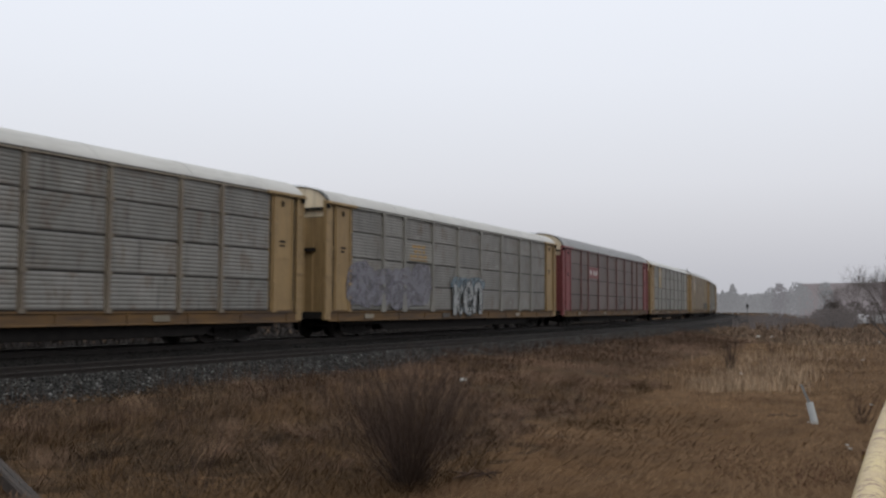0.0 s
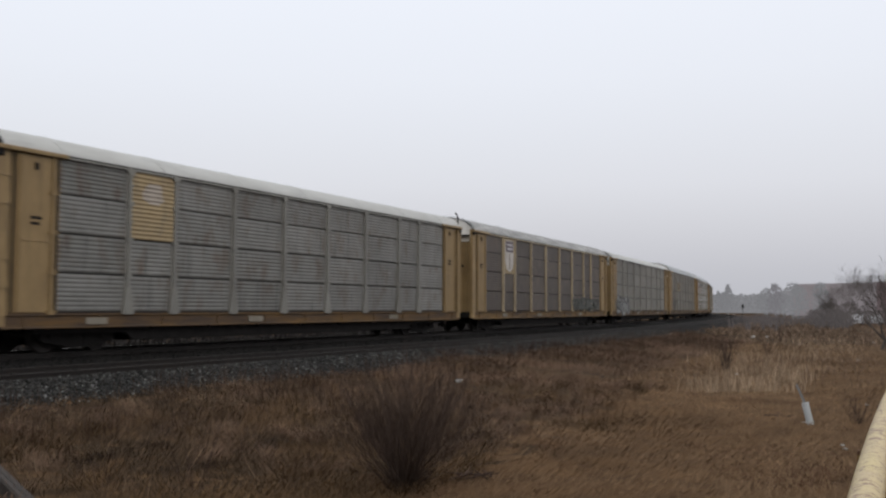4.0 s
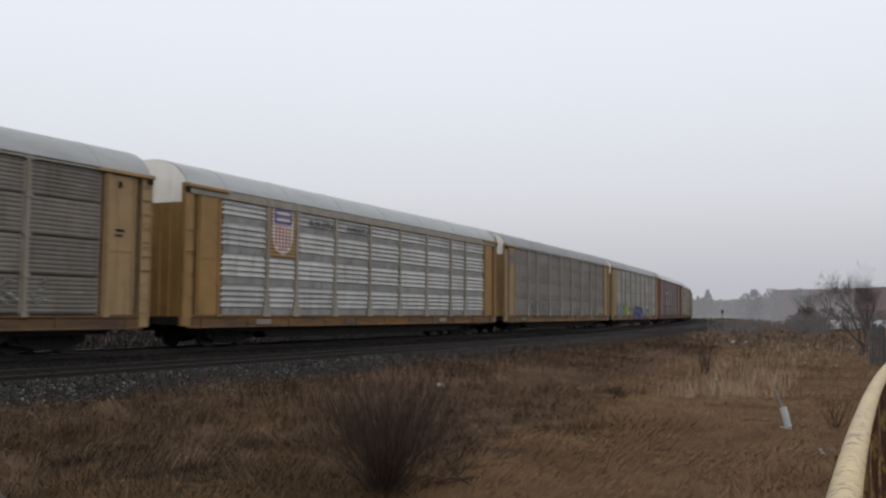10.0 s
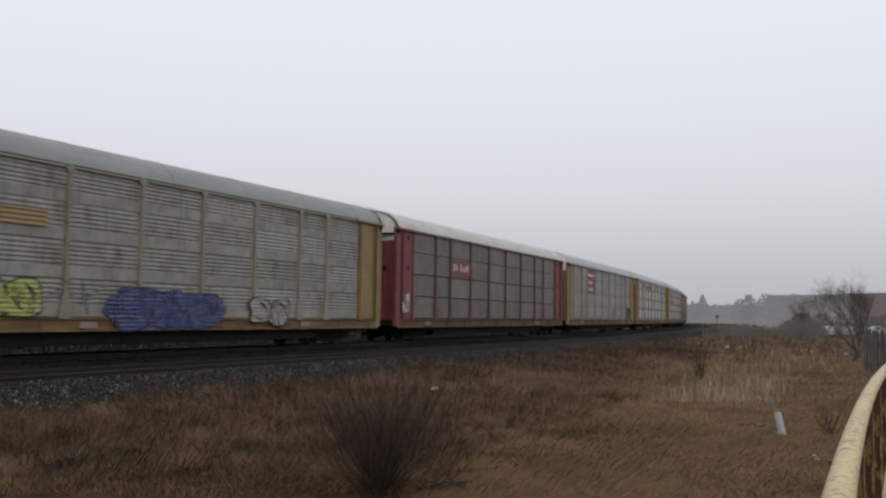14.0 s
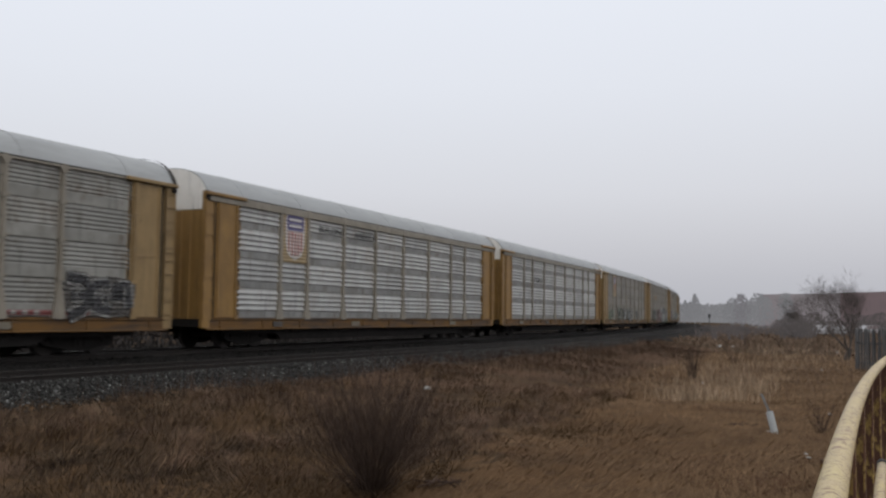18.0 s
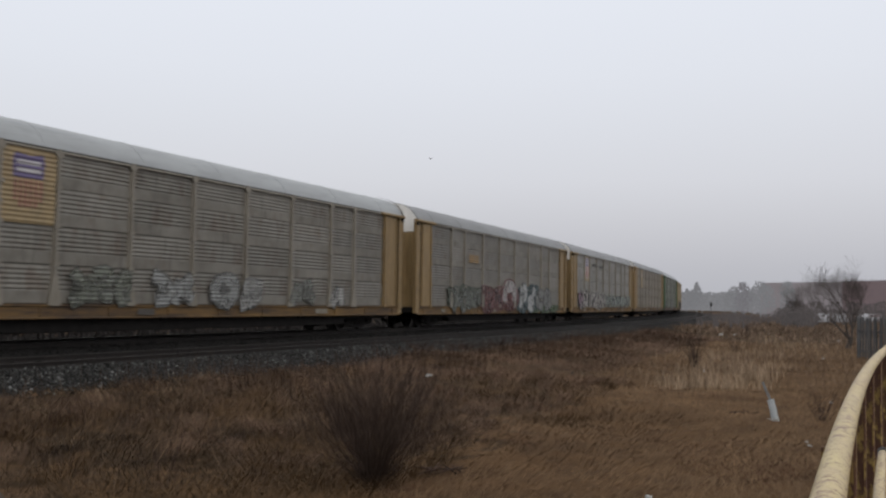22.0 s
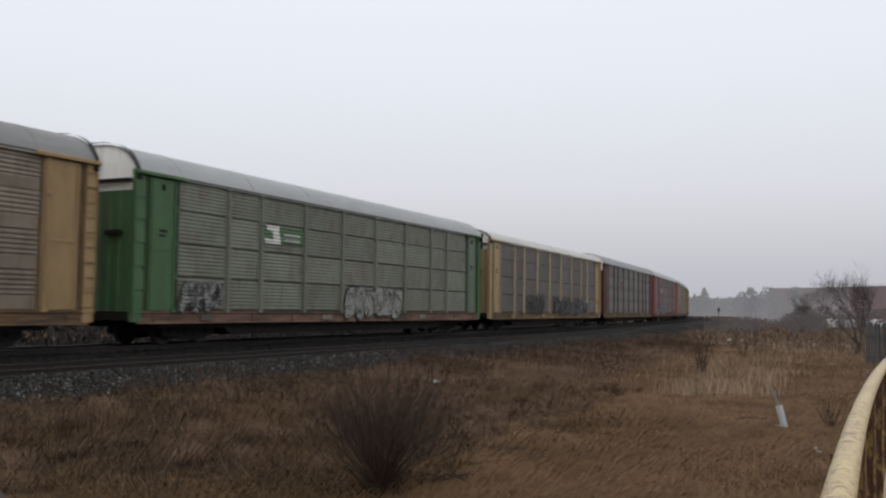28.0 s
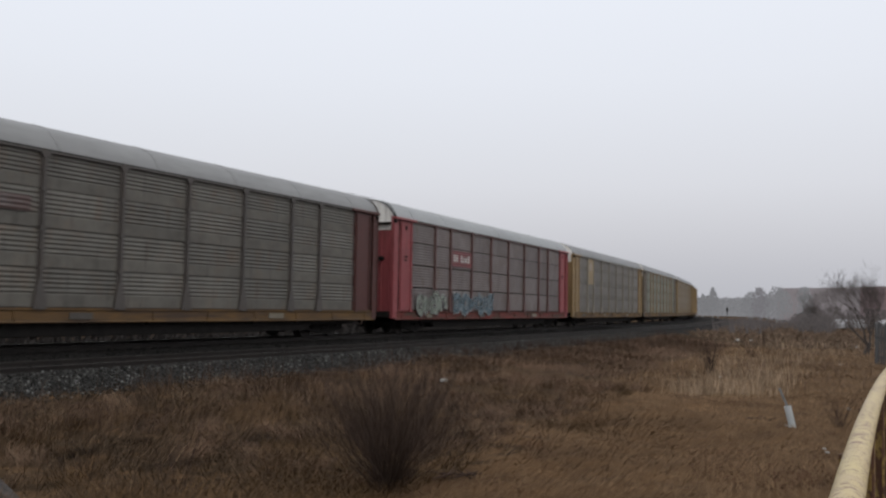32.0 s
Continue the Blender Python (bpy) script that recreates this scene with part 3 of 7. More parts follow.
def build_roof_rib(rise):
    """A raised seam over the roof sheets."""
    g = Geo()
    sec = roof_section(HALF, rise)
    up = [(y * 1.003, EAVE_Z + (z - EAVE_Z) * 1.004 + 0.006) for y, z in sec]
    g.strip(up, -0.04, 0.04, closed=True, cap=True)
    return g


def build_hood(rise):
    """The darker curved lip at a roof end."""
    g = Geo()
    sec = roof_section(HALF, rise)
    up = [(y * 1.02, EAVE_Z + (z - EAVE_Z) * 1.04 + 0.025) for y, z in sec]
    low = [(y * 0.985, EAVE_Z + (z - EAVE_Z) * 0.96) for y, z in reversed(sec)]
    g.strip(up + low, -0.07, 0.07, closed=True)
    return g


def build_post(taper, w=0.066):
    """A side post: a shallow hat section, flared at its foot."""
    g = Geo()
    d = 0.085
    sec = [(-w - 0.05, 0.0), (-w - 0.05, -0.02), (-w, -0.02), (-w + 0.02, -d), (w - 0.02, -d), (w, -0.02), (w + 0.05, -0.02), (w + 0.05, 0.0)]
    g.strip(sec, DECK_Z + 0.02, EAVE_Z, closed=True, cap=True, axis="z")
    if taper:
        g.plate([(-0.22, DECK_Z + 0.0), (0.22, DECK_Z + 0.0), (0.09, DECK_Z + 0.75), (-0.09, DECK_Z + 0.75)], -d - 0.008, -0.02)
        g.plate([(-0.07, EAVE_Z - 0.24), (0.07, EAVE_Z - 0.24), (0.16, EAVE_Z - 0.12), (0.16, EAVE_Z - 0.06), (-0.16, EAVE_Z - 0.06), (-0.16, EAVE_Z - 0.12)], -d - 0.008, -0.02)
    else:
        g.box(-0.15, 0.15, -d - 0.006, -0.02, EAVE_Z - 0.13, EAVE_Z - 0.075)
    for z in ROW_Z:
        g.box(-0.105, 0.105, -d - 0.022, -0.02, z - 0.055, z + 0.055)
        g.box(-0.085, 0.085, -d - 0.012, -0.02, z + 0.48, z + 0.54)
    return g


def build_sill():
    g = Geo()
    sec = [(0.0, DECK_Z + 0.03), (-0.06, DECK_Z + 0.03), (-0.06, DECK_Z - 0.03), (-0.025, DECK_Z - 0.05), (-0.025, SILL_Z + 0.05), (-0.06, SILL_Z + 0.03), (-0.06, SILL_Z), (0.0, SILL_Z)]
    g.strip(sec, -BODY / 2 + 0.25, BODY / 2 - 0.25, closed=True, cap=True)
    for x in np.arange(-12.1, 12.2, 2.42):
        g.box(x - 0.03, x + 0.03, -0.058, -0.02, SILL_Z + 0.03, DECK_Z - 0.03)
    return g


def build_underframe():
    return Geo().box(-BODY / 2 + 0.1, BODY / 2 - 0.1, -HALF + 0.06, HALF - 0.06, SILL_Z + 0.10, DECK_Z - 0.02)


def build_centre_sill():
    return Geo().plate([(-8.6, SILL_Z + 0.1), (-7.7, 0.25), (7.7, 0.25), (8.6, SILL_Z + 0.1)], -0.8, 0.8)


def build_skirt():
    """The deep dark beam under a side sill."""
    return Geo().plate([(-11.9, SILL_Z + 0.1), (-11.6, 0.52), (-8.5, 0.50), (-8.2, 0.30), (8.2, 0.30), (8.5, 0.50), (11.6, 0.52), (11.9, SILL_Z + 0.1)], 0.0, 0.06)


def build_side_frame():
    g = Geo()
    out = [(-1.28, 0.36), (-1.18, 0.28), (-0.62, 0.20), (-0.32, 0.13), (0.32, 0.13), (0.62, 0.20), (1.18, 0.28), (1.28, 0.36), (1.24, 0.58), (0.75, 0.64), (0.35, 0.80), (-0.35, 0.80), (-0.75, 0.64), (-1.24, 0.58)]
    g.plate(out, -0.07, 0.07)
    for x in (-0.88, 0.88):
        g.disc(x, 0.46, 0.13, -0.13, 0.05, 10)
    for x in (-0.2, 0.0, 0.2):
        g.tube([(x, -0.04, 0.22), (x, -0.04, 0.62)], [0.075, 0.075], 8)
    return g


def build_wheelset():
    """Two wheels and an axle about the origin; the spokes' web has three lobes so that the turning shows."""
    g = Geo()
    g.tube([(0, -0.9, 0), (0, 0.9, 0)], [0.08, 0.08], 8)
    for y in (-0.755, 0.755):
        g.disc(0, 0, 0.46, y - 0.06, y + 0.06, 22)
        g.disc(0, 0, 0.49, (y + 0.06) if y < 0 else (y - 0.09), (y + 0.09) if y < 0 else (y - 0.06), 22)
        g.disc(0, 0, 0.2, y - 0.09, y + 0.09, 10)
        for k in range(3):
            a = k * 2.094
            g.disc(0.29 * math.cos(a), 0.29 * math.sin(a), 0.05, y - 0.072, y + 0.072, 6)
    return g


def build_end_wall():
    """The end doors' frame with its arched head, seen over the coupler; stands at x = 0 and faces -x."""
    g = Geo()
    front = [(-0.05, 1.50), (-0.05, -1.50)]
    sec = [(0.05, -1.50), (0.05, 1.50), (-0.05, 1.50)]
    for k in range(8):
        a = 1.36 - k * 0.385
        sec += [(-0.05, a), (-0.085, a - 0.02), (-0.085, a - 0.07), (-0.05, a - 0.09)]
    sec += [(-0.05, -1.50)]
    g.strip(sec, DECK_Z, 4.58, closed=True, cap=True, axis="z")
    return g


def build_end_head(rise):
    g = Geo()
    sec = [(y * 0.97, z) for y, z in roof_section(HALF, rise - 0.02)]
    low = [(sec[-1][0], 4.60), (sec[0][0], 4.60)]
    g.strip(sec + low, -0.05, 0.05, closed=True, cap=True)
    return g


def build_ladder():
    g = Geo()
    for x in (-0.19, 0.19):
        g.box(x - 0.018, x + 0.018, -0.03, 0.0, 1.0, 5.05)
    for k in range(10):
        z = 1.15 + k * 0.41
        g.tube([(-0.19, -0.035, z), (0.19, -0.035, z)], [0.013, 0.013], 6)
    return g


def build_corner():
    g = Geo()
    sec = [(-0.20, 0.02), (-0.20, -0.10), (-0.12, -0.13), (0.12, -0.13), (0.20, -0.10), (0.20, 0.02)]
    g.strip(sec, DECK_Z - 0.3, EAVE_Z + 0.02, closed=True, cap=True, axis="z")
    return g


def build_step():
    """One flared step plate on a corner post."""
    return Geo().face_set([(-0.19, -0.128, 0.60), (0.19, -0.128, 0.60), (0.198, -0.147, 0), (-0.198, -0.147, 0), (-0.198, -0.10, 0), (0.198, -0.10, 0)], [(0, 1, 2, 3), (3, 2, 5, 4), (0, 3, 4), (1, 5, 2)])


def build_door_panel():
    """The plain sheet between the first post and the corner, folded at its edges."""
    return Geo().box(0.0, 1.18, -0.05, 0.0, DECK_Z + 0.04, EAVE_Z - 0.14, 0.012)


# Dark strips at both door edges stand for the shade in the gaps.
DOOR_BITS = (("door_recess", (-0.14, 1.32, -0.011, 0.02, DECK_Z + 0.04, EAVE_Z - 0.14)), ("door_trim", (0.05, 0.11, -0.085, -0.05, DECK_Z + 0.1, EAVE_Z - 0.2)),
             ("door_trim", (1.06, 1.12, -0.085, -0.05, DECK_Z + 0.1, EAVE_Z - 0.2)), ("door_rib", (0.12, 1.05, -0.065, -0.05, 2.86, 2.92)),
             ("door_gap", (-0.10, -0.03, -0.016, 0.02, DECK_Z + 0.05, EAVE_Z - 0.15)), ("door_gap", (1.21, 1.28, -0.016, 0.02, DECK_Z + 0.05, EAVE_Z - 0.15)),
             ("door_latch", (0.48, 0.58, -0.09, -0.05, 4.68, 4.86)), ("door_stencil", (0.40, 0.74, -0.054, -0.05, 3.42, 3.50)), ("door_stencil", (0.40, 0.68, -0.054, -0.05, 3.28, 3.35)))


def build_top_plate():
    """The broad plain plate over the panels of a ribbed car."""
    return Geo().box(-BODY / 2 + 0.15, BODY / 2 - 0.15, -0.088, 0.0, EAVE_Z - 0.30, EAVE_Z - 0.045, 0.012)


def build_eave():
    g = Geo()
    g.box(-BODY / 2 + 0.15, BODY / 2 - 0.15, -0.07, 0.0, EAVE_Z - 0.11, EAVE_Z - 0.045, 0.012)
    return g


def build_end_eave():
    """A heavier bracket under the roof at a side's end."""
    g = Geo()
    g.box(-1.06, 1.06, -0.15, 0.0, EAVE_Z - 0.12, EAVE_Z + 0.0, 0.02)
    return g


def build_coupler():
    g = Geo()
    g.box(-1.15, 0.2, -0.14, 0.14, 0.70, 0.95, 0.02)
    g.plate([(-1.32, 0.62), (-1.05, 0.60), (-1.05, 1.02), (-1.32, 1.0)], -0.20, 0.16)
    g.tube([(-0.2, 0.45, 0.8), (-0.6, 0.5, 0.5), (-1.0, 0.42, 0.45), (-1.2, 0.35, 0.6)], [0.03] * 4, 6)
    return g


def blob_letter(r, x, z, w, h):
    """A fat, lopsided letter-like outline."""
    n, out, skew = 14, [], r.uniform(-0.12, 0.25)
    for k in range(n):
        a = 2 * math.pi * k / n
        c, s = math.cos(a), math.sin(a)
        px = math.copysign(abs(c) ** 0.55, c) * w * 0.5 * r.uniform(0.72, 1.08)
        pz = math.copysign(abs(s) ** 0.55, s) * h * 0.5 * r.uniform(0.82, 1.08)
        out.append((x + px + skew * pz, z + pz))
    return out


def stroke(points, width):
    """A flat brush stroke along (x, z) points, as one outline."""
    left, right = [], []
    for i, (x, z) in enumerate(points):
        a, b = points[max(i - 1, 0)], points[min(i + 1, len(points) - 1)]
        dx, dz = b[0] - a[0], b[1] - a[1]
        d = math.hypot(dx, dz) or 1
        nx, nz = -dz / d * width / 2, dx / d * width / 2
        left.append((x + nx, z + nz))
        right.append((x - nx, z - nz))
    return left + right[::-1]


def ring(g, outline, width, y, cx, cz):
    """A hollow letter: a band of the given width just inside an outline."""
    n = len(outline)
    inner = []
    for px, pz in outline:
        d = math.hypot(px - cx, pz - cz) or 1
        k = max(1 - width / d, 0.15)
        inner.append((cx + (px - cx) * k, cz + (pz - cz) * k))
    vs = [(x, y, z) for x, z in outline] + [(x, y, z) for x, z in inner] + [(x, y + 0.004, z) for x, z in outline] + [(x, y + 0.004, z) for x, z in inner]
    fs = [(i, (i + 1) % n, n + (i + 1) % n, n + i) for i in range(n)] + [(2 * n + i, 3 * n + i, 3 * n + (i + 1) % n, 2 * n + (i + 1) % n) for i in range(n)]
    fs += [(i, 2 * n + i, 2 * n + (i + 1) % n, (i + 1) % n) for i in range(n)]
    g.face_set(vs, fs)


THROW_SHAPES = [[[(0, 0), (0.45, 1), (1, 0)], [(0.2, 0.4), (0.85, 0.45)]], [[(1, 0.9), (0.3, 1), (0.1, 0.7), (0.9, 0.4), (0.7, 0.05), (0, 0.1)]], [[(0, 0), (0.05, 1), (0.85, 0.9), (0.7, 0.5), (0.15, 0.5)], [(0.4, 0.5), (1, 0)]],
                [[(0, 0), (0.05, 1)], [(0.95, 1), (0.15, 0.5), (1, 0)]], [[(0.95, 1), (0.15, 0.9), (0.05, 0.1), (1, 0)], [(0.1, 0.5), (0.8, 0.55)]], [[(0.5, 1), (0.05, 0.8), (0.05, 0.2), (0.5, 0), (0.95, 0.2), (0.95, 0.8), (0.5, 1)]],
                [[(0, 0), (0.1, 1), (0.85, 0.05), (0.95, 1)]], [[(0, 1), (0.1, 0.1), (0.85, 0.05), (1, 1)]]]


GLYPHS = {
    "hook": [[(0.1, 0.0), (0.05, 1.0)], [(0.9, 0.95), (0.2, 0.45), (0.95, 0.05)]],
    "arch": [[(0.1, 0.0), (0.05, 0.6), (0.3, 0.95), (0.7, 0.95), (0.95, 0.6), (0.9, 0.0)], [(0.1, 0.45), (0.9, 0.45)]],
    "open_arch": [[(0.1, 0.0), (0.1, 0.9), (0.6, 1.0), (0.9, 0.7), (0.88, 0.0)]],
    "bow": [[(0.95, 0.9), (0.4, 1.0), (0.05, 0.6), (0.05, 0.3), (0.4, 0.0), (0.95, 0.1)]],
    "double": [[(0.1, 0.0), (0.08, 1.0), (0.8, 0.92), (0.75, 0.55), (0.15, 0.5), (0.9, 0.45), (0.9, 0.05), (0.1, 0.0)]],
    "curl": [[(0.95, 0.85), (0.4, 1.0), (0.05, 0.5), (0.4, 0.0), (0.95, 0.1), (0.9, 0.45), (0.5, 0.45)]],
    "flag": [[(0.15, 0.0), (0.2, 1.0)], [(0.2, 0.95), (0.85, 0.9), (0.8, 0.5), (0.2, 0.45)]],
    "drop": [[(1.0, 1.0), (0.72, 0.02)], [(0.85, 0.42), (0.3, 0.45), (0.15, 0.12), (0.45, 0.0), (0.72, 0.05)]],
    "eye": [[(0.1, 0.5), (0.9, 0.55), (0.7, 0.95), (0.25, 0.9), (0.05, 0.45), (0.3, 0.02), (0.9, 0.1)]],
}


def smooth_line(q):
    """A polyline with its corners rounded off once."""
    if len(q) < 3:
        return q
    out = [q[0]]
    for a, b in zip(q, q[1:]):
        out += [(a[0] * 0.75 + b[0] * 0.25, a[1] * 0.75 + b[1] * 0.25), (a[0] * 0.25 + b[0] * 0.75, a[1] * 0.25 + b[1] * 0.75)]
    return out + [q[-1]]


def graffiti(car, x0, x1, z0, z1, fill, edge, count, seed, style="fat"):
    """Sprayed, unreadable letter shapes on the side towards the viewer: each letter a part of the car, its outline and inner strokes under it."""
    r = random.Random(seed)
    y = -HALF - (0.052 if style == "tag" else 0.104)
    forms = [] if isinstance(count, int) else [GLYPHS[word] for word in count.split()]
    count = len(forms) or count
    step = (x1 - x0) / count
    for k in range(count):
        g, e, h = Geo(), Geo(), Geo()
        cx, cz = x0 + (k + 0.5) * step, (z0 + z1) / 2 + r.uniform(-0.06, 0.06) * (z1 - z0)
        if style == "fat":
            out = smooth_line(blob_letter(r, cx, cz, step * 1.06, (z1 - z0) * r.uniform(0.85, 1.05)))
            big = [(cx + (px - cx) * 1.10, cz + (pz - cz) * 1.10) for px, pz in out]
            e.plate(big, y + 0.002, y + 0.012)
            g.plate(out, y - 0.004, y + 0.001)
            for _ in range(3):
                a = r.uniform(0, 6.28)
                q = [(cx + step * 0.30 * math.cos(a + j * 0.7) * (1 - 0.2 * j), cz + (z1 - z0) * 0.30 * math.sin(a + j * 0.7)) for j in range(3)]
                h.plate(stroke(q, 0.07), y - 0.008, y - 0.005)
        elif style == "haze":
            g.plate(blob_letter(r, cx, cz, step * 1.25, (z1 - z0) * r.uniform(0.85, 1.05)), y + 0.014 - 0.0006 * k, y + 0.024)
        elif style == "throw":
            hh, w = (z1 - z0) * r.uniform(0.88, 1.08), step * r.uniform(0.27, 0.34)
            shape = r.choice(THROW_SHAPES)
            lean, fx, fy, loose = r.uniform(-0.1, 0.25), r.choice((1, -1, -1)), r.choice((1, -1)), 1.0
            if forms:
                shape, lean, fx, fy, loose, hh = forms[k], 0.08, 1, 1, 0.15, (z1 - z0) * 0.92
            for n, line in enumerate(shape):
                q = [(cx + step * 0.84 * fx * (a - 0.5 + loose * r.uniform(-0.2, 0.2)) + lean * (b - 0.5) * hh, cz + hh * 0.86 * fy * (b - 0.5 + loose * r.uniform(-0.16, 0.16))) for a, b in line]
                q = smooth_line(q)
                e.plate(stroke(q, w + 0.17), y + 0.003 + 0.001 * n, y + 0.012)
                g.plate(stroke(q, w), y - 0.004 - 0.001 * n, y + 0.001)
            for _ in range(2):
                a = r.uniform(-0.3, 0.3) * step
                h.plate(stroke([(cx + a, cz - hh * 0.3), (cx + a * 0.6, cz), (cx + a + r.uniform(-0.1, 0.1), cz + hh * 0.28)], 0.05), y - 0.010, y - 0.008)
        elif style == "tag":
            q = [(cx + step * r.uniform(-0.42, 0.42), z0 + (z1 - z0) * f) for f in (0.05, 0.4, 0.7, 1.0)]
            g.plate(stroke(q, r.uniform(0.07, 0.13)), y - 0.004, y + 0.004)
            q = [(cx - step * 0.42, z0 + (z1 - z0) * r.uniform(0.1, 0.9)), (cx, z0 + (z1 - z0) * r.uniform(0.2, 0.9)), (cx + step * 0.42, z0 + (z1 - z0) * r.uniform(0.1, 0.9))]
            h.plate(stroke(q, r.uniform(0.06, 0.1)), y - 0.008, y - 0.005)
        else:                                    # wild: crossing bars, loops and zigzags
            kind = r.choice(("bars", "bars", "loop", "zig"))
            lean = r.uniform(-0.35, 0.45)
            hh = (z1 - z0) * r.uniform(0.75, 1.12)
            w = step * r.uniform(0.22, 0.36)
            a, b = cx - step * 0.30, cx + step * 0.28
            if kind == "loop":
                out = blob_letter(r, cx, cz, step * 1.15, hh)
                ring(e, out, w * 1.25 + 0.10, y - 0.001, cx, cz)
                ring(g, out, w * 1.1, y - 0.005, cx, cz)
            elif kind == "zig":
                q = [(a - step * 0.1, cz - hh * 0.5), (a + step * r.uniform(0.0, 0.25), cz + hh * 0.5), (cx + step * r.uniform(-0.1, 0.15), cz - hh * r.uniform(0.0, 0.3)), (b + step * 0.15, cz + hh * r.uniform(0.2, 0.5))]
                e.plate(stroke(q, w + 0.12), y + 0.002, y + 0.012)
                g.plate(stroke(q, w), y - 0.004, y + 0.001)
            else:
                mid = cz + hh * r.uniform(-0.12, 0.15)
                bars = [[(a - lean * 0.3, cz - hh / 2), (a + lean * 0.3, cz + hh / 2)],
                        [(a - step * 0.12, mid - hh * 0.05), (b + step * 0.20, mid + hh * r.uniform(-0.25, 0.3))],
                        [(b + lean * 0.4, cz - hh / 2 * r.uniform(0.6, 1.1)), (b - lean * 0.2, cz + hh / 2 * r.uniform(0.5, 1.1))]]
                for n, bar in enumerate(bars):
                    e.plate(stroke(bar, w + 0.13), y + 0.002 + 0.001 * n, y + 0.012)
                    g.plate(stroke(bar, w), y - 0.004 - 0.001 * n, y + 0.001)
            for _ in range(2):
                q = [(cx + step * r.uniform(-0.5, 0.5), cz + hh * (f - 0.5)) for f in (0.1, 0.5, 0.9)]
                h.plate(stroke(q, 0.07), y - 0.010, y - 0.008)
        letter = part("paint_cloud" if style == "haze" else "graffiti_letter", g, ink(fill), car, "thin sprayed patch of paint" if style == "haze" else "sprayed graffiti letter, not readable")
        if e.v:
            part("outline", e, ink(edge), letter, "sprayed outline")
        if h.v:
            part("stroke", h, ink(edge if style != "tag" else fill), letter, "sprayed stroke")


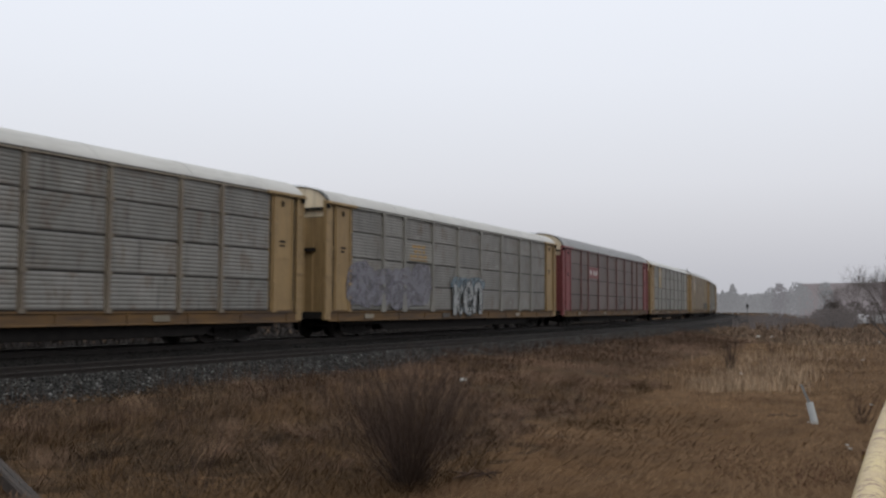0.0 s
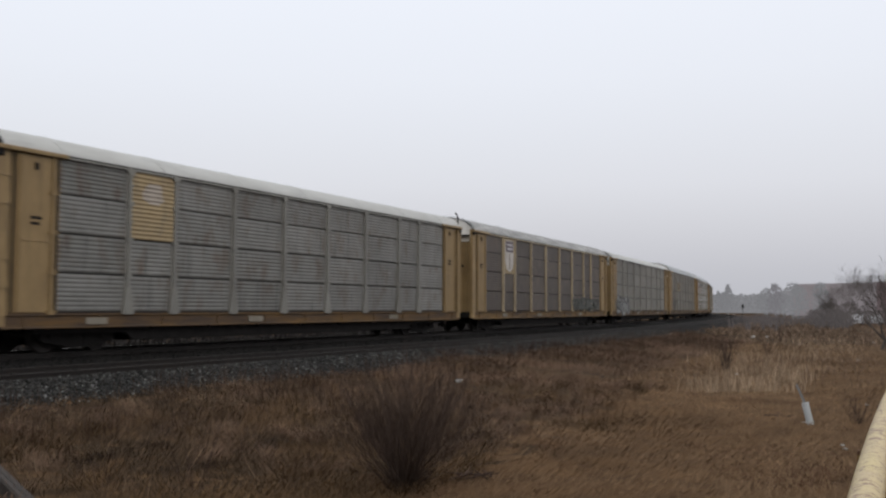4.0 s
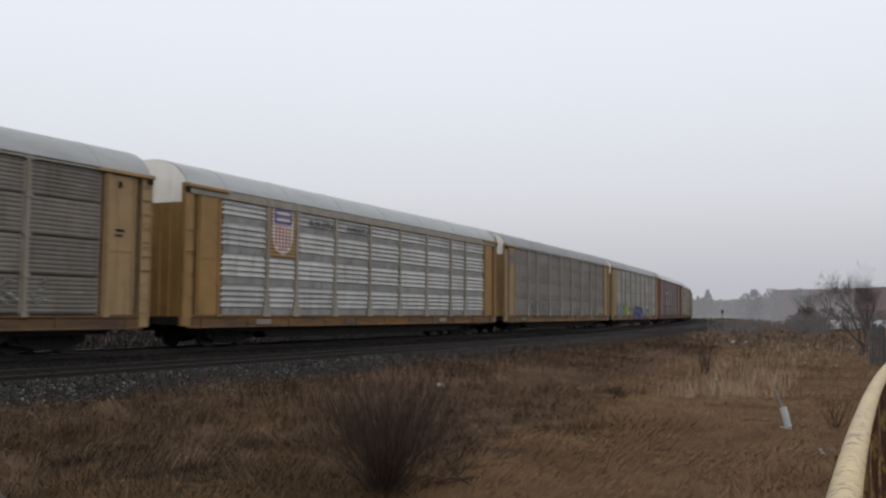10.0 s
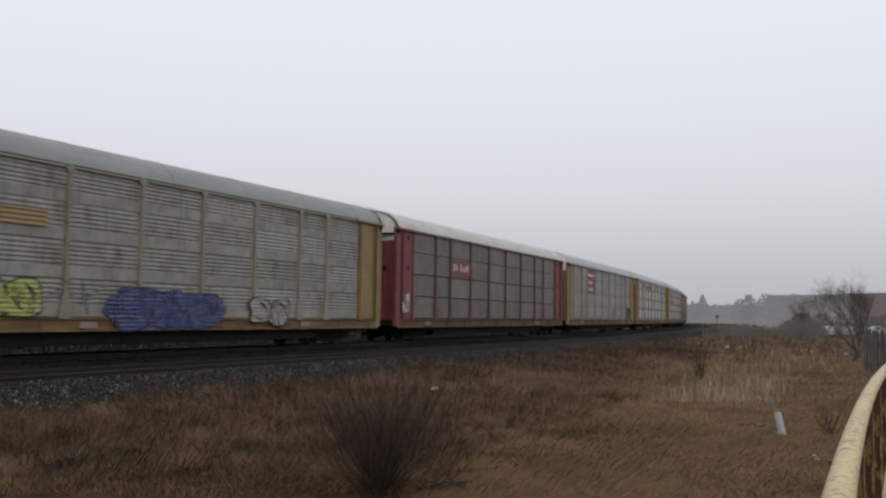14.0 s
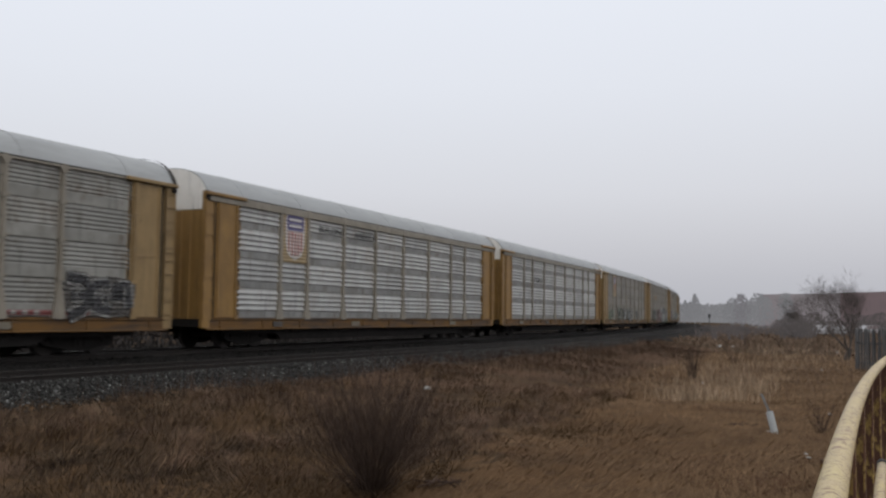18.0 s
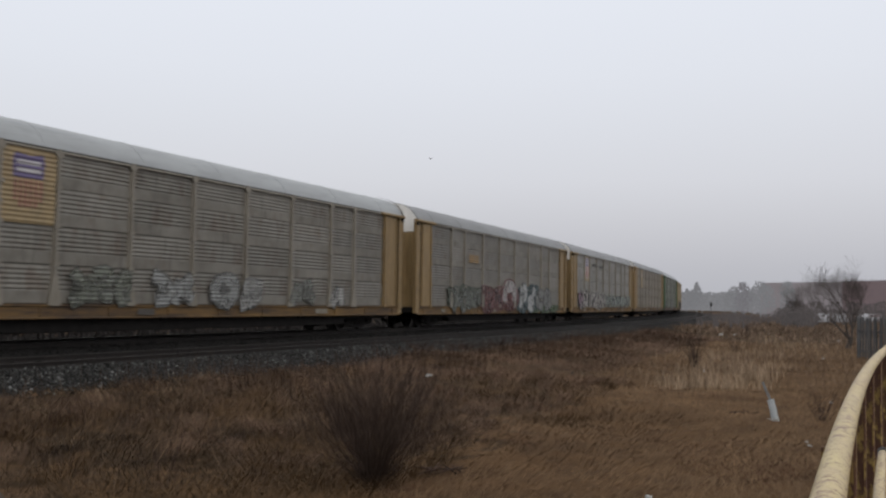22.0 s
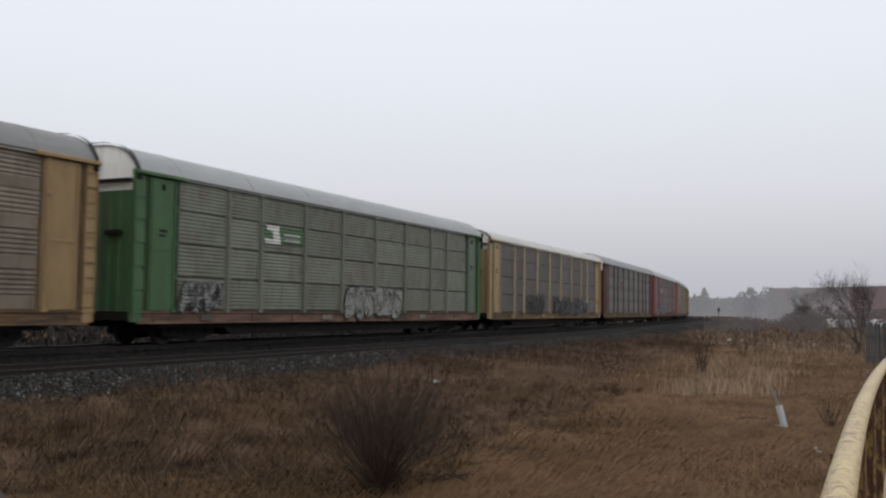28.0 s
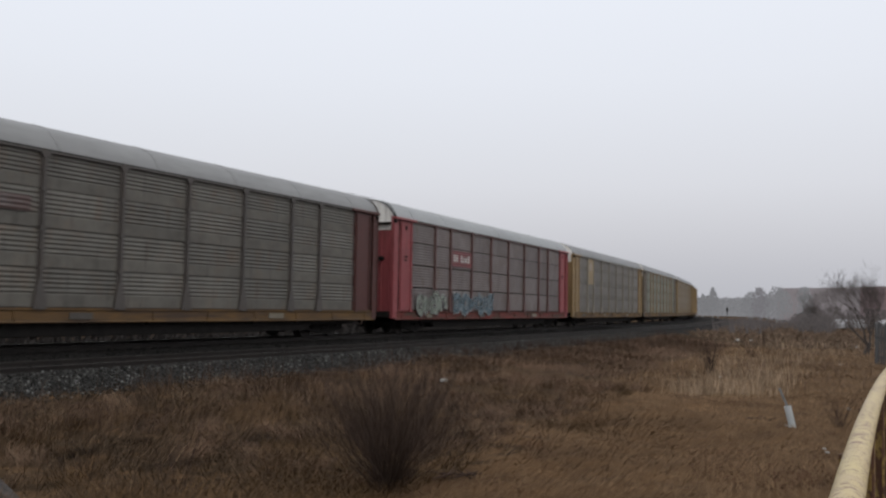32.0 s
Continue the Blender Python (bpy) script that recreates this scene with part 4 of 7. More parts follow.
def plate_logo(car, kind):
    """Painted plates and emblems as plain shapes in their colours."""
    y = -HALF - 0.05
    b2, b3 = (BAY_X[1] + 0.07, BAY_X[2] - 0.07), (BAY_X[2] + 0.09, BAY_X[3] - 0.09)
    if kind in ("shield", "shield_faded", "shield_white"):
        back = part("logo_plate", Geo().plate([(b2[0], 3.12), (b2[1], 3.12), (b2[1], 5.06), (b2[0], 5.06)], y, y + 0.03), plate_paint("mustard" if kind == "shield" else "straw"), car, "yellow painted sheet behind the emblem")
        cx, w = (b2[0] + b2[1]) / 2, 0.58
        top = [(-w * 0.85, 4.95), (-w * 0.35, 4.88), (0, 4.96), (w * 0.35, 4.88), (w * 0.85, 4.95), (w, 4.70), (w * 0.92, 4.32), (-w * 0.92, 4.32), (-w, 4.70)]
        low = [(-w * 0.92, 4.29), (w * 0.92, 4.29), (w * 1.0, 3.85), (w * 0.72, 3.45), (0, 3.26), (-w * 0.72, 3.45), (-w * 1.0, 3.85)]
        part("shield_edge", Geo().plate([(cx + a * 1.1, 4.1 + (z - 4.1) * 1.06) for a, z in top[:6] + low[2:] + top[8:]], y - 0.004, y - 0.001), solid((0.62, 0.6, 0.58)), back, "white edge")
        part("shield_top", Geo().plate([(cx + a, z) for a, z in top], y - 0.008, y - 0.005), solid((0.10, 0.085, 0.22) if kind != "shield_white" else (0.10, 0.07, 0.09)), back, "dark blue field")
        part("shield_field", Geo().plate([(cx + a, z) for a, z in low], y - 0.008, y - 0.005), solid((0.62, 0.58, 0.54)), back, "off-white field")
        for k in range(5):
            if kind == "shield_white" and k != 2:
                continue
            a = cx - w * 0.72 + k * w * 0.36
            part("stripe", Geo().plate([(a - 0.045, 3.52 if k in (0, 4) else 3.36), (a + 0.045, 3.52 if k in (0, 4) else 3.36), (a + 0.045, 4.27), (a - 0.045, 4.27)], y - 0.012, y - 0.009), solid((0.36, 0.08, 0.08) if kind != "shield_white" else (0.16, 0.1, 0.09)), back)
        for k in range(2):
            part("bar", Geo().plate([(cx - 0.42, 4.66 - k * 0.22), (cx + 0.42, 4.66 - k * 0.22), (cx + 0.42, 4.78 - k * 0.22), (cx - 0.42, 4.78 - k * 0.22)], y - 0.012, y - 0.009), solid((0.55, 0.53, 0.55)), back, "pale lettering bar")
    elif kind == "shield_worn":
        back = part("logo_plate", Geo().plate([(b2[0], 3.12), (b2[1], 3.12), (b2[1], 5.06), (b2[0], 5.06)], y, y + 0.03), plate_paint("straw"), car, "faded tan sheet behind a worn emblem")
        cx, w = (b2[0] + b2[1]) / 2 - 0.05, 0.50
        part("shield_top", Geo().plate([(cx - w * 0.9, 4.92), (cx, 4.86), (cx + w * 0.9, 4.92), (cx + w, 4.7), (cx + w * 0.94, 4.28), (cx - w * 0.94, 4.28), (cx - w, 4.7)], y - 0.008, y - 0.005), solid((0.14, 0.11, 0.23)), back, "dark blue field")
        for k in range(2):
            part("bar", Geo().plate([(cx - 0.38, 4.62 - k * 0.2), (cx + 0.38, 4.62 - k * 0.2), (cx + 0.38, 4.74 - k * 0.2), (cx - 0.38, 4.74 - k * 0.2)], y - 0.012, y - 0.009), solid((0.5, 0.48, 0.5)), back, "pale lettering bar")
        for k in range(6):
            a = cx - w * 0.8 + k * w * 0.32
            low = 3.70 if k in (0, 5) else 3.52
            part("stripe", Geo().plate([(a - 0.035, low), (a + 0.035, low), (a + 0.035, 4.24), (a - 0.035, 4.24)], y - 0.012, y - 0.009), solid((0.30, 0.11, 0.095)), back)
    elif kind == "red_plate":
        back = part("logo_plate", Geo().plate([(b3[0], 3.30), (b3[1], 3.30), (b3[1], 4.08), (b3[0], 4.08)], y, y + 0.03), plate_paint("red"), car, "red painted sheet with a white mark")
        for k in range(7):
            if k == 2:
                continue
            a = b3[0] + 0.25 + k * 0.30
            hgt = 0.36 if k in (0, 1, 3, 6) else 0.26
            part("mark", Geo().plate([(a, 3.52), (a + 0.20, 3.52), (a + 0.20, 3.52 + hgt), (a, 3.52 + hgt)], y - 0.005, y - 0.001), solid((0.62, 0.6, 0.57)), back)
    elif kind == "red_sign":
        back = part("logo_plate", Geo().plate([(b3[0], 3.10), (b3[1], 3.10), (b3[1], 5.06), (b3[0], 5.06)], y, y + 0.03), plate_paint("red"), car, "large red painted sheet with three white lines")
        for k, (z, w) in enumerate(((4.45, 2.1), (3.88, 1.5), (3.36, 1.65))):
            part("mark", Geo().plate([(b3[0] + 0.16, z), (b3[0] + 0.16 + w, z), (b3[0] + 0.16 + w, z + 0.20), (b3[0] + 0.16, z + 0.20)], y - 0.005, y - 0.001), solid((0.62, 0.58, 0.55)), back)
    elif kind == "ring_mark":
        back = part("logo_plate", Geo().plate([(b3[0], 3.20), (b3[1], 3.20), (b3[1], 4.10), (b3[0], 4.10)], y, y + 0.03), plate_paint("straw"), car, "worn yellow painted sheet with a dark mark")
        dark = M_SLOT
        cx = b3[0] + 0.22
        for x0, x1, z0, z1, w in ((0.16, 0.92, 3.92, 3.92, 0.15), (0.16, 0.92, 3.44, 3.44, 0.15), (0.16, 0.16, 3.40, 3.96, 0.15), (1.04, 1.04, 3.38, 3.98, 0.15), (1.36, 1.44, 3.90, 3.48, 0.15), (1.80, 1.80, 3.38, 3.98, 0.15)):
            part("mark", Geo().plate(stroke([(cx + x0, z0), (cx + x1, z1)], w), y - 0.006, y - 0.001), dark, back, "dark painted bar")
    elif kind == "tan_plate":
        back = part("logo_plate", Geo().plate([(b3[0], 3.22), (b3[1], 3.22), (b3[1], 4.06), (b3[0], 4.06)], y, y + 0.03), plate_paint("grey"), car, "grey painted sheet with worn yellow lines")
        for z, x, widths in ((3.80, 0.55, (0.5, 0.45, 0.4)), (3.58, 0.75, (0.4, 0.4, 0.35)), (3.36, 0.4, (0.3, 0.35, 0.6, 0.4))):
            for w in widths:
                part("mark", Geo().plate(smooth_line(blob_letter(random.Random(int(100 * (x + z))), b3[0] + x + w / 2, z + 0.08, w * 0.92, 0.16)), y - 0.005, y - 0.001), solid((0.36, 0.22, 0.06)), back)
                x += w
        part("underline", Geo().plate([(b3[0] + 0.35, 3.25), (b3[1] - 0.5, 3.25), (b3[1] - 0.5, 3.31), (b3[0] + 0.35, 3.31)], y - 0.005, y - 0.001), solid((0.36, 0.22, 0.06)), back)
    elif kind == "tall_plate":
        back = part("logo_plate", Geo().plate([(b2[0], 3.15), (b2[1], 3.15), (b2[1], 5.06), (b2[0], 5.06)], y, y + 0.03), plate_paint("straw"), car, "tall faded tan sheet with a worn emblem")
        part("mark", Geo().plate(blob_letter(random.Random(4), (b2[0] + b2[1]) / 2, 4.5, 0.9, 0.6), y - 0.005, y - 0.001), solid((0.42, 0.36, 0.30)), back)
    elif kind == "faint":
        part("mark", Geo().plate([(b3[0] + 0.5, 3.42), (b3[1] - 0.6, 3.42), (b3[1] - 0.6, 3.86), (b3[0] + 0.5, 3.86)], y - 0.005, y - 0.001), solid((0.30, 0.19, 0.075)), car, "faded ochre marking")
    elif kind == "dark_mark":
        part("mark", Geo().plate([(b3[0] + 0.9, 3.5), (b3[1] - 0.3, 3.5), (b3[1] - 0.3, 3.9), (b3[0] + 0.9, 3.9)], y - 0.005, y - 0.001), solid((0.10, 0.06, 0.055)), car, "faded dark marking")
    elif kind == "angular":
        back = part("logo_plate", Geo().plate([(b3[0], 3.50), (b3[1], 3.50), (b3[1], 4.08), (b3[0], 4.08)], y, y + 0.03), plate_paint("green"), car, "green painted sheet with a white emblem")
        w = solid((0.72, 0.73, 0.70))
        x = b3[0] + 0.1
        part("mark", Geo().plate([(x, 3.46), (x + 0.95, 3.46), (x + 0.95, 3.62), (x, 3.62)], y - 0.006, y - 0.001), w, back, "white emblem")
        part("mark", Geo().plate([(x + 0.1, 3.92), (x + 0.85, 3.92), (x + 0.85, 4.1), (x + 0.1, 4.1)], y - 0.006, y - 0.001), w, back, "white emblem")
        part("mark", Geo().plate([(x + 0.50, 3.62), (x + 0.95, 3.62), (x + 0.80, 3.92), (x + 0.45, 3.92)], y - 0.006, y - 0.001), w, back, "white emblem")
        for z in (3.60, 3.78):
            part("mark", Geo().plate([(x + 1.15, z), (x + 2.2, z), (x + 2.2, z + 0.09), (x + 1.15, z + 0.09)], y - 0.006, y - 0.001), solid((0.45, 0.47, 0.42)), back, "pale lettering bar")


def slogan(car, words, x, z, size, rgb):
    """Lettering that can be read, as thin solid letters."""
    cu = bpy.data.curves.new("lettering", "FONT")
    cu.body, cu.size, cu.extrude = words, size, 0.004
    tmp = bpy.data.objects.new("tmp", cu)
    scene.collection.objects.link(tmp)
    me = bpy.data.meshes.new_from_object(tmp.evaluated_get(bpy.context.evaluated_depsgraph_get()))
    bpy.data.objects.remove(tmp)
    me.materials.clear()
    me.materials.append(solid(rgb))
    ob = new("lettering", me)
    ob.parent = car
    ob.matrix_basis = pose(x, -HALF - 0.058, z, 90, 0, 0) @ Matrix.Diagonal((1.25, 1, 1, 1))
    ob["label"] = "dark slogan lettering"


def reflectors(car):
    """Red and white warning strips at the foot of each bay."""
    for i, w in enumerate(BAYS):
        x = BAY_X[i] + 0.22
        strip = part("reflector_strip", Geo().box(x, x + w - 0.44, -HALF - 0.058, -HALF - 0.04, 1.11, 1.24), solid((0.19, 0.045, 0.042)), car, "red and white reflective strip")
        n = int((w - 0.44) / 0.36)
        for k in range(n):
            a = x + 0.1 + k * 0.36
            part("white_block", Geo().box(a, a + 0.16, -HALF - 0.063, -HALF - 0.059, 1.12, 1.23), solid((0.33, 0.32, 0.30)), strip)


def round_emblem(car):
    g = Geo().disc(-12.0, 4.42, 0.40, -HALF - 0.105, -HALF - 0.095, 24)
    ring = part("emblem", g, solid((0.20, 0.18, 0.17), False), car, "worn round emblem on the end panel")
    part("emblem_cross", Geo().box(-12.26, -11.74, -HALF - 0.112, -HALF - 0.106, 4.34, 4.50), solid((0.10, 0.09, 0.10), False), ring)
    part("emblem_cross", Geo().box(-12.07, -11.93, -HALF - 0.116, -HALF - 0.1125, 4.14, 4.70), solid((0.10, 0.09, 0.10), False), ring)


def placards(car, seed):
    """Small stencilled plates along the sill."""
    r = random.Random(seed)
    for x in (-9.6, -3.4, 6.2):
        x += r.uniform(-0.8, 0.8)
        part("stencil_plate", Geo().box(x, x + r.uniform(0.5, 0.9), -HALF - 0.075, -HALF - 0.055, SILL_Z + 0.09, SILL_Z + 0.27), solid(r.choice([(0.25, 0.22, 0.17), (0.07, 0.06, 0.05), (0.19, 0.165, 0.12)]), False), car, "small stencilled plate")


def autorack(label, panel, post, door, sill, roof, style, head="white", taper=True, rise=0.84, piped=False, ribbed_head=False, side_panel=None, group="train of autorack cars"):
    """One car about the middle of its length at the railhead; -y faces the viewer, -x is its leading end."""
    car = new("autorack_car")
    tagged(car, label, "freight car", group)
    part("underframe", cached(("underframe",), build_underframe, M_UNDER), None, car)
    part("centre_sill", cached(("centre_sill",), build_centre_sill, M_UNDER), None, car)
    for y in (-HALF + 0.20, HALF - 0.26):
        part("side_beam", cached(("side_beam",), build_skirt, M_UNDER), None, car).location.y = y
    for x in np.arange(-7.5, 7.6, 2.5):
        part("cross_beam", cached(("cross_beam",), lambda: Geo().box(-0.06, 0.06, -HALF + 0.12, HALF - 0.12, SILL_Z - 0.08, SILL_Z + 0.12), M_UNDER), None, car).location.x = x
    part("air_tank", cached(("air_tank",), lambda: Geo().box(2.2, 3.5, -1.30, -0.65, 0.30, 0.72, 0.04), M_UNDER), None, car)
    part("brake_box", cached(("brake_box",), lambda: Geo().box(-4.2, -3.1, -1.30, -0.80, 0.40, 0.75, 0.04), M_UNDER), None, car)
    part("roof", cached(("roof", rise), lambda: build_roof(rise), paint(roof), False), None, car)
    for x in np.arange(-11.0, 11.1, 3.67):
        ob = part("roof_seam", cached(("roof_seam", rise), lambda: build_roof_rib(rise), paint(roof)), None, car)
        ob.location.x = x
    for side in (1, -1):
        flip = pose(0, 0, 0, 0, 0, 0 if side == 1 else 180)
        off = pose(0, -HALF, 0)
        part("side_sill", cached(("side_sill",), build_sill, worn(sill)), None, car).matrix_basis = flip @ off
        if style == "ribbed":
            part("top_plate", cached(("top_plate",), build_top_plate, paint(post)), None, car).matrix_basis = flip @ off
        else:
            part("eave_rail", cached(("eave_rail",), build_eave, paint(post)), None, car).matrix_basis = flip @ off
        # A solid dark strip that stands for the shadow line below the roof.
        part("eave_gap", cached(("eave_gap",), lambda: Geo().box(-BODY / 2 + 0.15, BODY / 2 - 0.15, -0.052, 0.0, EAVE_Z - 0.044, EAVE_Z - 0.003), M_SLOT), None, car, "dark strip standing for the shadow under the roof edge").matrix_basis = flip @ off
        # The backing is near-black, so the slots between panels read as shaded.
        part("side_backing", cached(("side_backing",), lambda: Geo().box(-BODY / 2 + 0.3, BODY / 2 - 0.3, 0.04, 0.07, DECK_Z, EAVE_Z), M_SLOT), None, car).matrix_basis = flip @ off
        for i, w in enumerate(BAYS):
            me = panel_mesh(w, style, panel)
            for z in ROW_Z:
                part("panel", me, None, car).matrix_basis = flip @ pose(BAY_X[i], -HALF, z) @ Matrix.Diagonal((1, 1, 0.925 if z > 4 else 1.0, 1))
        for x in BAY_X:
            inner = abs(x) < 11
            flared, broad = taper and inner, 0.088 if style == "ribbed" else 0.066
            part("post", cached(("post", flared, broad), lambda: build_post(flared, broad), paint(post if inner else door)), None, car).matrix_basis = flip @ pose(x, -HALF, 0)
        for x, mirror in ((-BODY / 2 + 0.46, 1), (BODY / 2 - 0.46, -1)):
            d = part("end_side_panel", cached(("end_side_panel",), build_door_panel, paint(side_panel if side_panel and mirror == -1 else door)), None, car)
            d.matrix_basis = flip @ pose(x + 0.2 if mirror == 1 else x - 0.2 - 1.18, -HALF, 0)
            for k, (bit, dims) in enumerate(DOOR_BITS):
                if bit in ("door_latch", "door_stencil") and style != "slots":
                    continue
                part(bit, cached((bit, k), lambda: Geo().box(*dims), M_UNDER if bit in ("door_latch", "door_stencil", "door_gap") else paint(door)), None, d)
            post_ob = part("corner_post", cached(("corner_post",), build_corner, paint(door)), None, car)
            post_ob.matrix_basis = flip @ pose(x - 0.22 * mirror, -HALF + 0.08, 0)
            for k in range(6 if side == 1 else 0):
                part("step_plate", cached(("step_plate",), build_step, paint(door)), None, post_ob).location.z = 0.98 + k * 0.69
            part("corner_stop", cached(("corner_stop",), lambda: Geo().box(-0.09, 0.09, -0.13, 0.05, -0.30, 0.0, 0.02), M_UNDER), None, post_ob, "dark stop under the eave").location = (-0.1 * mirror, -0.06, EAVE_Z + 0.02)
            part("end_bracket", cached(("end_bracket",), build_end_eave, paint(door)), None, car).matrix_basis = flip @ pose(x + 0.62 * mirror, -HALF, 0)
        part("ladder", cached(("ladder",), build_ladder, paint(door)), None, car).matrix_basis = flip @ pose(BODY / 2 - 0.28, -HALF - 0.06, 0)
    for k in range(5 if ribbed_head else 0):
        y = -1.15 + 0.42 * k
        part("head_rib", cached(("head_rib",), lambda: Geo().box(-0.03, 0.03, -0.05, 0.05, 4.62, EAVE_Z + 0.28, 0.01), M_UNDER), None, car, "dark upright rib on the end arch").location = (-BODY / 2 + 0.10, y, 0)
    if piped:
        pipe = [(BODY / 2 - 0.02, -HALF + 0.12, 4.5), (BODY / 2 - 0.02, -HALF + 0.12, 5.66), (BODY / 2 - 0.10, -HALF + 0.12, 5.76), (BODY / 2 - 0.30, -HALF + 0.12, 5.86)]
        part("vent_pipe", cached(("vent_pipe",), lambda: Geo().tube(pipe, [0.035] * 4, 8), M_UNDER), None, car, "thin dark bent pipe at the trailing corner")
    for end in (0, 180):
        turn = pose(0, 0, 0, 0, 0, end)
        part("end_door", cached(("end_door",), build_end_wall, paint(door)), None, car).matrix_basis = turn @ pose(-BODY / 2 + 0.16, 0, 0)
        part("end_arch", cached(("end_arch", rise), lambda: build_end_head(rise), paint(head)), None, car, "pale arched sheet over the end doors").matrix_basis = turn @ pose(-BODY / 2 + 0.16, 0, 0)
        if (end == 0) == (style == "slots"):
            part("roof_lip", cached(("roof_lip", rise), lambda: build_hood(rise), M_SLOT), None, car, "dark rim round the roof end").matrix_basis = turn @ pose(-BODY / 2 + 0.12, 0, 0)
        if style == "slots":
            part("end_step", cached(("end_step",), lambda: Geo().box(-0.16, 0.0, -1.15, -0.55, 3.28, 3.42, 0.01), M_UNDER), None, car, "dark step on the end doors").matrix_basis = turn @ pose(-BODY / 2 + 0.11, 0, 0)
        if style == "slots":
            part("arch_bar", cached(("arch_bar",), lambda: Geo().box(-0.22, -0.05, -1.45, 0.1, 4.84, 4.93, 0.01), M_UNDER), None, car, "dark bar across the end arch").matrix_basis = turn @ pose(-BODY / 2 + 0.16, 0, 0)
        part("coupler", cached(("coupler",), build_coupler, M_COUPLER), None, car).matrix_basis = turn @ pose(-BODY / 2 + 0.25, 0, 0)
        truck = new("truck")
        truck.parent = car
        truck.matrix_basis = turn @ pose(-9.9, 0, 0)
        for y, a in ((-1.05, 0), (1.05, 180)):
            part("side_frame", cached(("side_frame",), build_side_frame, M_UNDER), None, truck).matrix_basis = pose(0, y, 0, 0, 0, a)
        for x in (-0.88, 0.88):
            w = part("wheelset", cached(("wheelset",), build_wheelset, M_WHEEL), None, truck)
            w.matrix_basis = pose(x, 0, 0.46)
        part("bolster", cached(("bolster",), lambda: Geo().box(-0.22, 0.22, -1.0, 1.0, 0.42, 0.74, 0.03), M_UNDER), None, truck)
    return car


train = {}


def add_car(k, *args, logo=None, tags=(), text=(), **kw):
    car = autorack(*args, **kw)
    if logo:
        plate_logo(car, logo)
    for words, x, z, size, rgb in text:
        slogan(car, words, x, z, size, rgb)
    for tag in tags:
        graffiti(car, *tag)
    placards(car, 100 + k)
    train[k] = car


WHITE, BLACK, BLUE, SKY, LIME, WINE, PINKISH, GREYISH = (0.6, 0.61, 0.6), (0.035, 0.035, 0.04), (0.07, 0.085, 0.30), (0.33, 0.42, 0.52), (0.50, 0.55, 0.13), (0.30, 0.06, 0.06), (0.40, 0.25, 0.33), (0.27, 0.27, 0.26)
#      leading end is -x: the near end of a car that comes towards the viewer
add_car(-1, "grey autorack car with yellow ends, sill and pale roof", "grey", "dull", "yellow", "ochre", "rooflight", "slots", rise=0.62, taper=False)
add_car(0, "grey autorack car, cream roof, yellow ends, pale graffiti", "grey", "grey", "yellow", "ochre", "rooflight", "slots", rise=0.62, logo="tan_plate", head="ivory",
        tags=[(-11.4, -4.5, 1.05, 3.0, (0.215, 0.21, 0.255), GREYISH, 4, 74, "haze"), (-2.0, 1.6, 2.0, 2.75, (0.16, 0.24, 0.30), GREYISH, 2, 79, "haze"), (-1.95, 1.5, 0.72, 2.6, (0.45, 0.47, 0.48), (0.05, 0.07, 0.08), "hook eye open_arch", 57, "throw"), (-11.0, -8.9, 1.3, 2.6, (0.42, 0.42, 0.47), GREYISH, 2, 12, "tag")])
add_car(1, "red-framed autorack car with dirty brown panels and grey roof", "rust", "dullred", "red", "ochre", "roofdark", "slots", logo="red_plate", head="ivory",
        tags=[(1.5, 4.1, 1.2, 2.1, GREYISH, GREYISH, 4, 13, "tag")])
add_car(2, "grey autorack car with yellow ends and tan emblem plate", "grey", "grey", "yellow", "ochre", "rooflight", "slots", rise=0.62, logo="tall_plate", head="ivory", piped=True)
add_car(3, "dark brown grimy autorack car, cream posts, patchy white roof", "brown", "cream", "yellow", "tan", "roofpatch", "slots", rise=0.70, logo="shield_white", taper=False,
        tags=[(4.2, 10.6, 1.05, 1.95, (0.076, 0.078, 0.064), GREYISH, 4, 77, "haze"), (4.6, 10.4, 1.1, 1.85, (0.14, 0.17, 0.14), GREYISH, 7, 14, "tag")])
add_car(4, "grey autorack car with mustard ends and white graffiti", "dull", "grey", "yellow", "ochre", "rooflight", "slots", rise=0.62, head="rooflight",
        tags=[(-11.45, -6.4, 0.72, 2.2, (0.43, 0.43, 0.42), BLACK, "bow arch double arch curl", 15, "throw")])
add_car(5, "grey-brown autorack car, tan ends, dark mark on plate", "drab", "stone", "tan", "ochre", "roofgrey", "slots", logo="ring_mark", taper=False, ribbed_head=True,
        tags=[(-6.2, -5.0, 1.6, 2.2, WHITE, GREYISH, 2, 16, "tag"), (-11.0, -6.6, 1.2, 2.3, BLACK, BLACK, 4, 17, "tag"), (4.0, 9.5, 1.3, 2.0, GREYISH, GREYISH, 6, 18, "tag")])
add_car(6, "bright silver ribbed autorack car, yellow ends and shield emblem", "silver", "stone", "mustard", "mustard", "roofgrey", "ribbed", logo="shield", text=[("BUILDING", -6.1, 4.42, 0.36, (0.05, 0.05, 0.05)), ("AMERICA", -3.3, 4.42, 0.36, (0.05, 0.05, 0.05))])
add_car(7, "dull grey ribbed autorack car, yellow ends, round emblem", "drab", "stone", "yellow", "tan", "roofdark", "triple",
        tags=[(-8.2, -4.6, 1.15, 2.0, GREYISH, GREYISH, 5, 19, "tag"), (2.5, 5.2, 1.1, 1.6, GREYISH, GREYISH, 4, 20, "tag"), (9.0, 10.9, 1.2, 1.7, WHITE, GREYISH, 4, 21, "tag")])
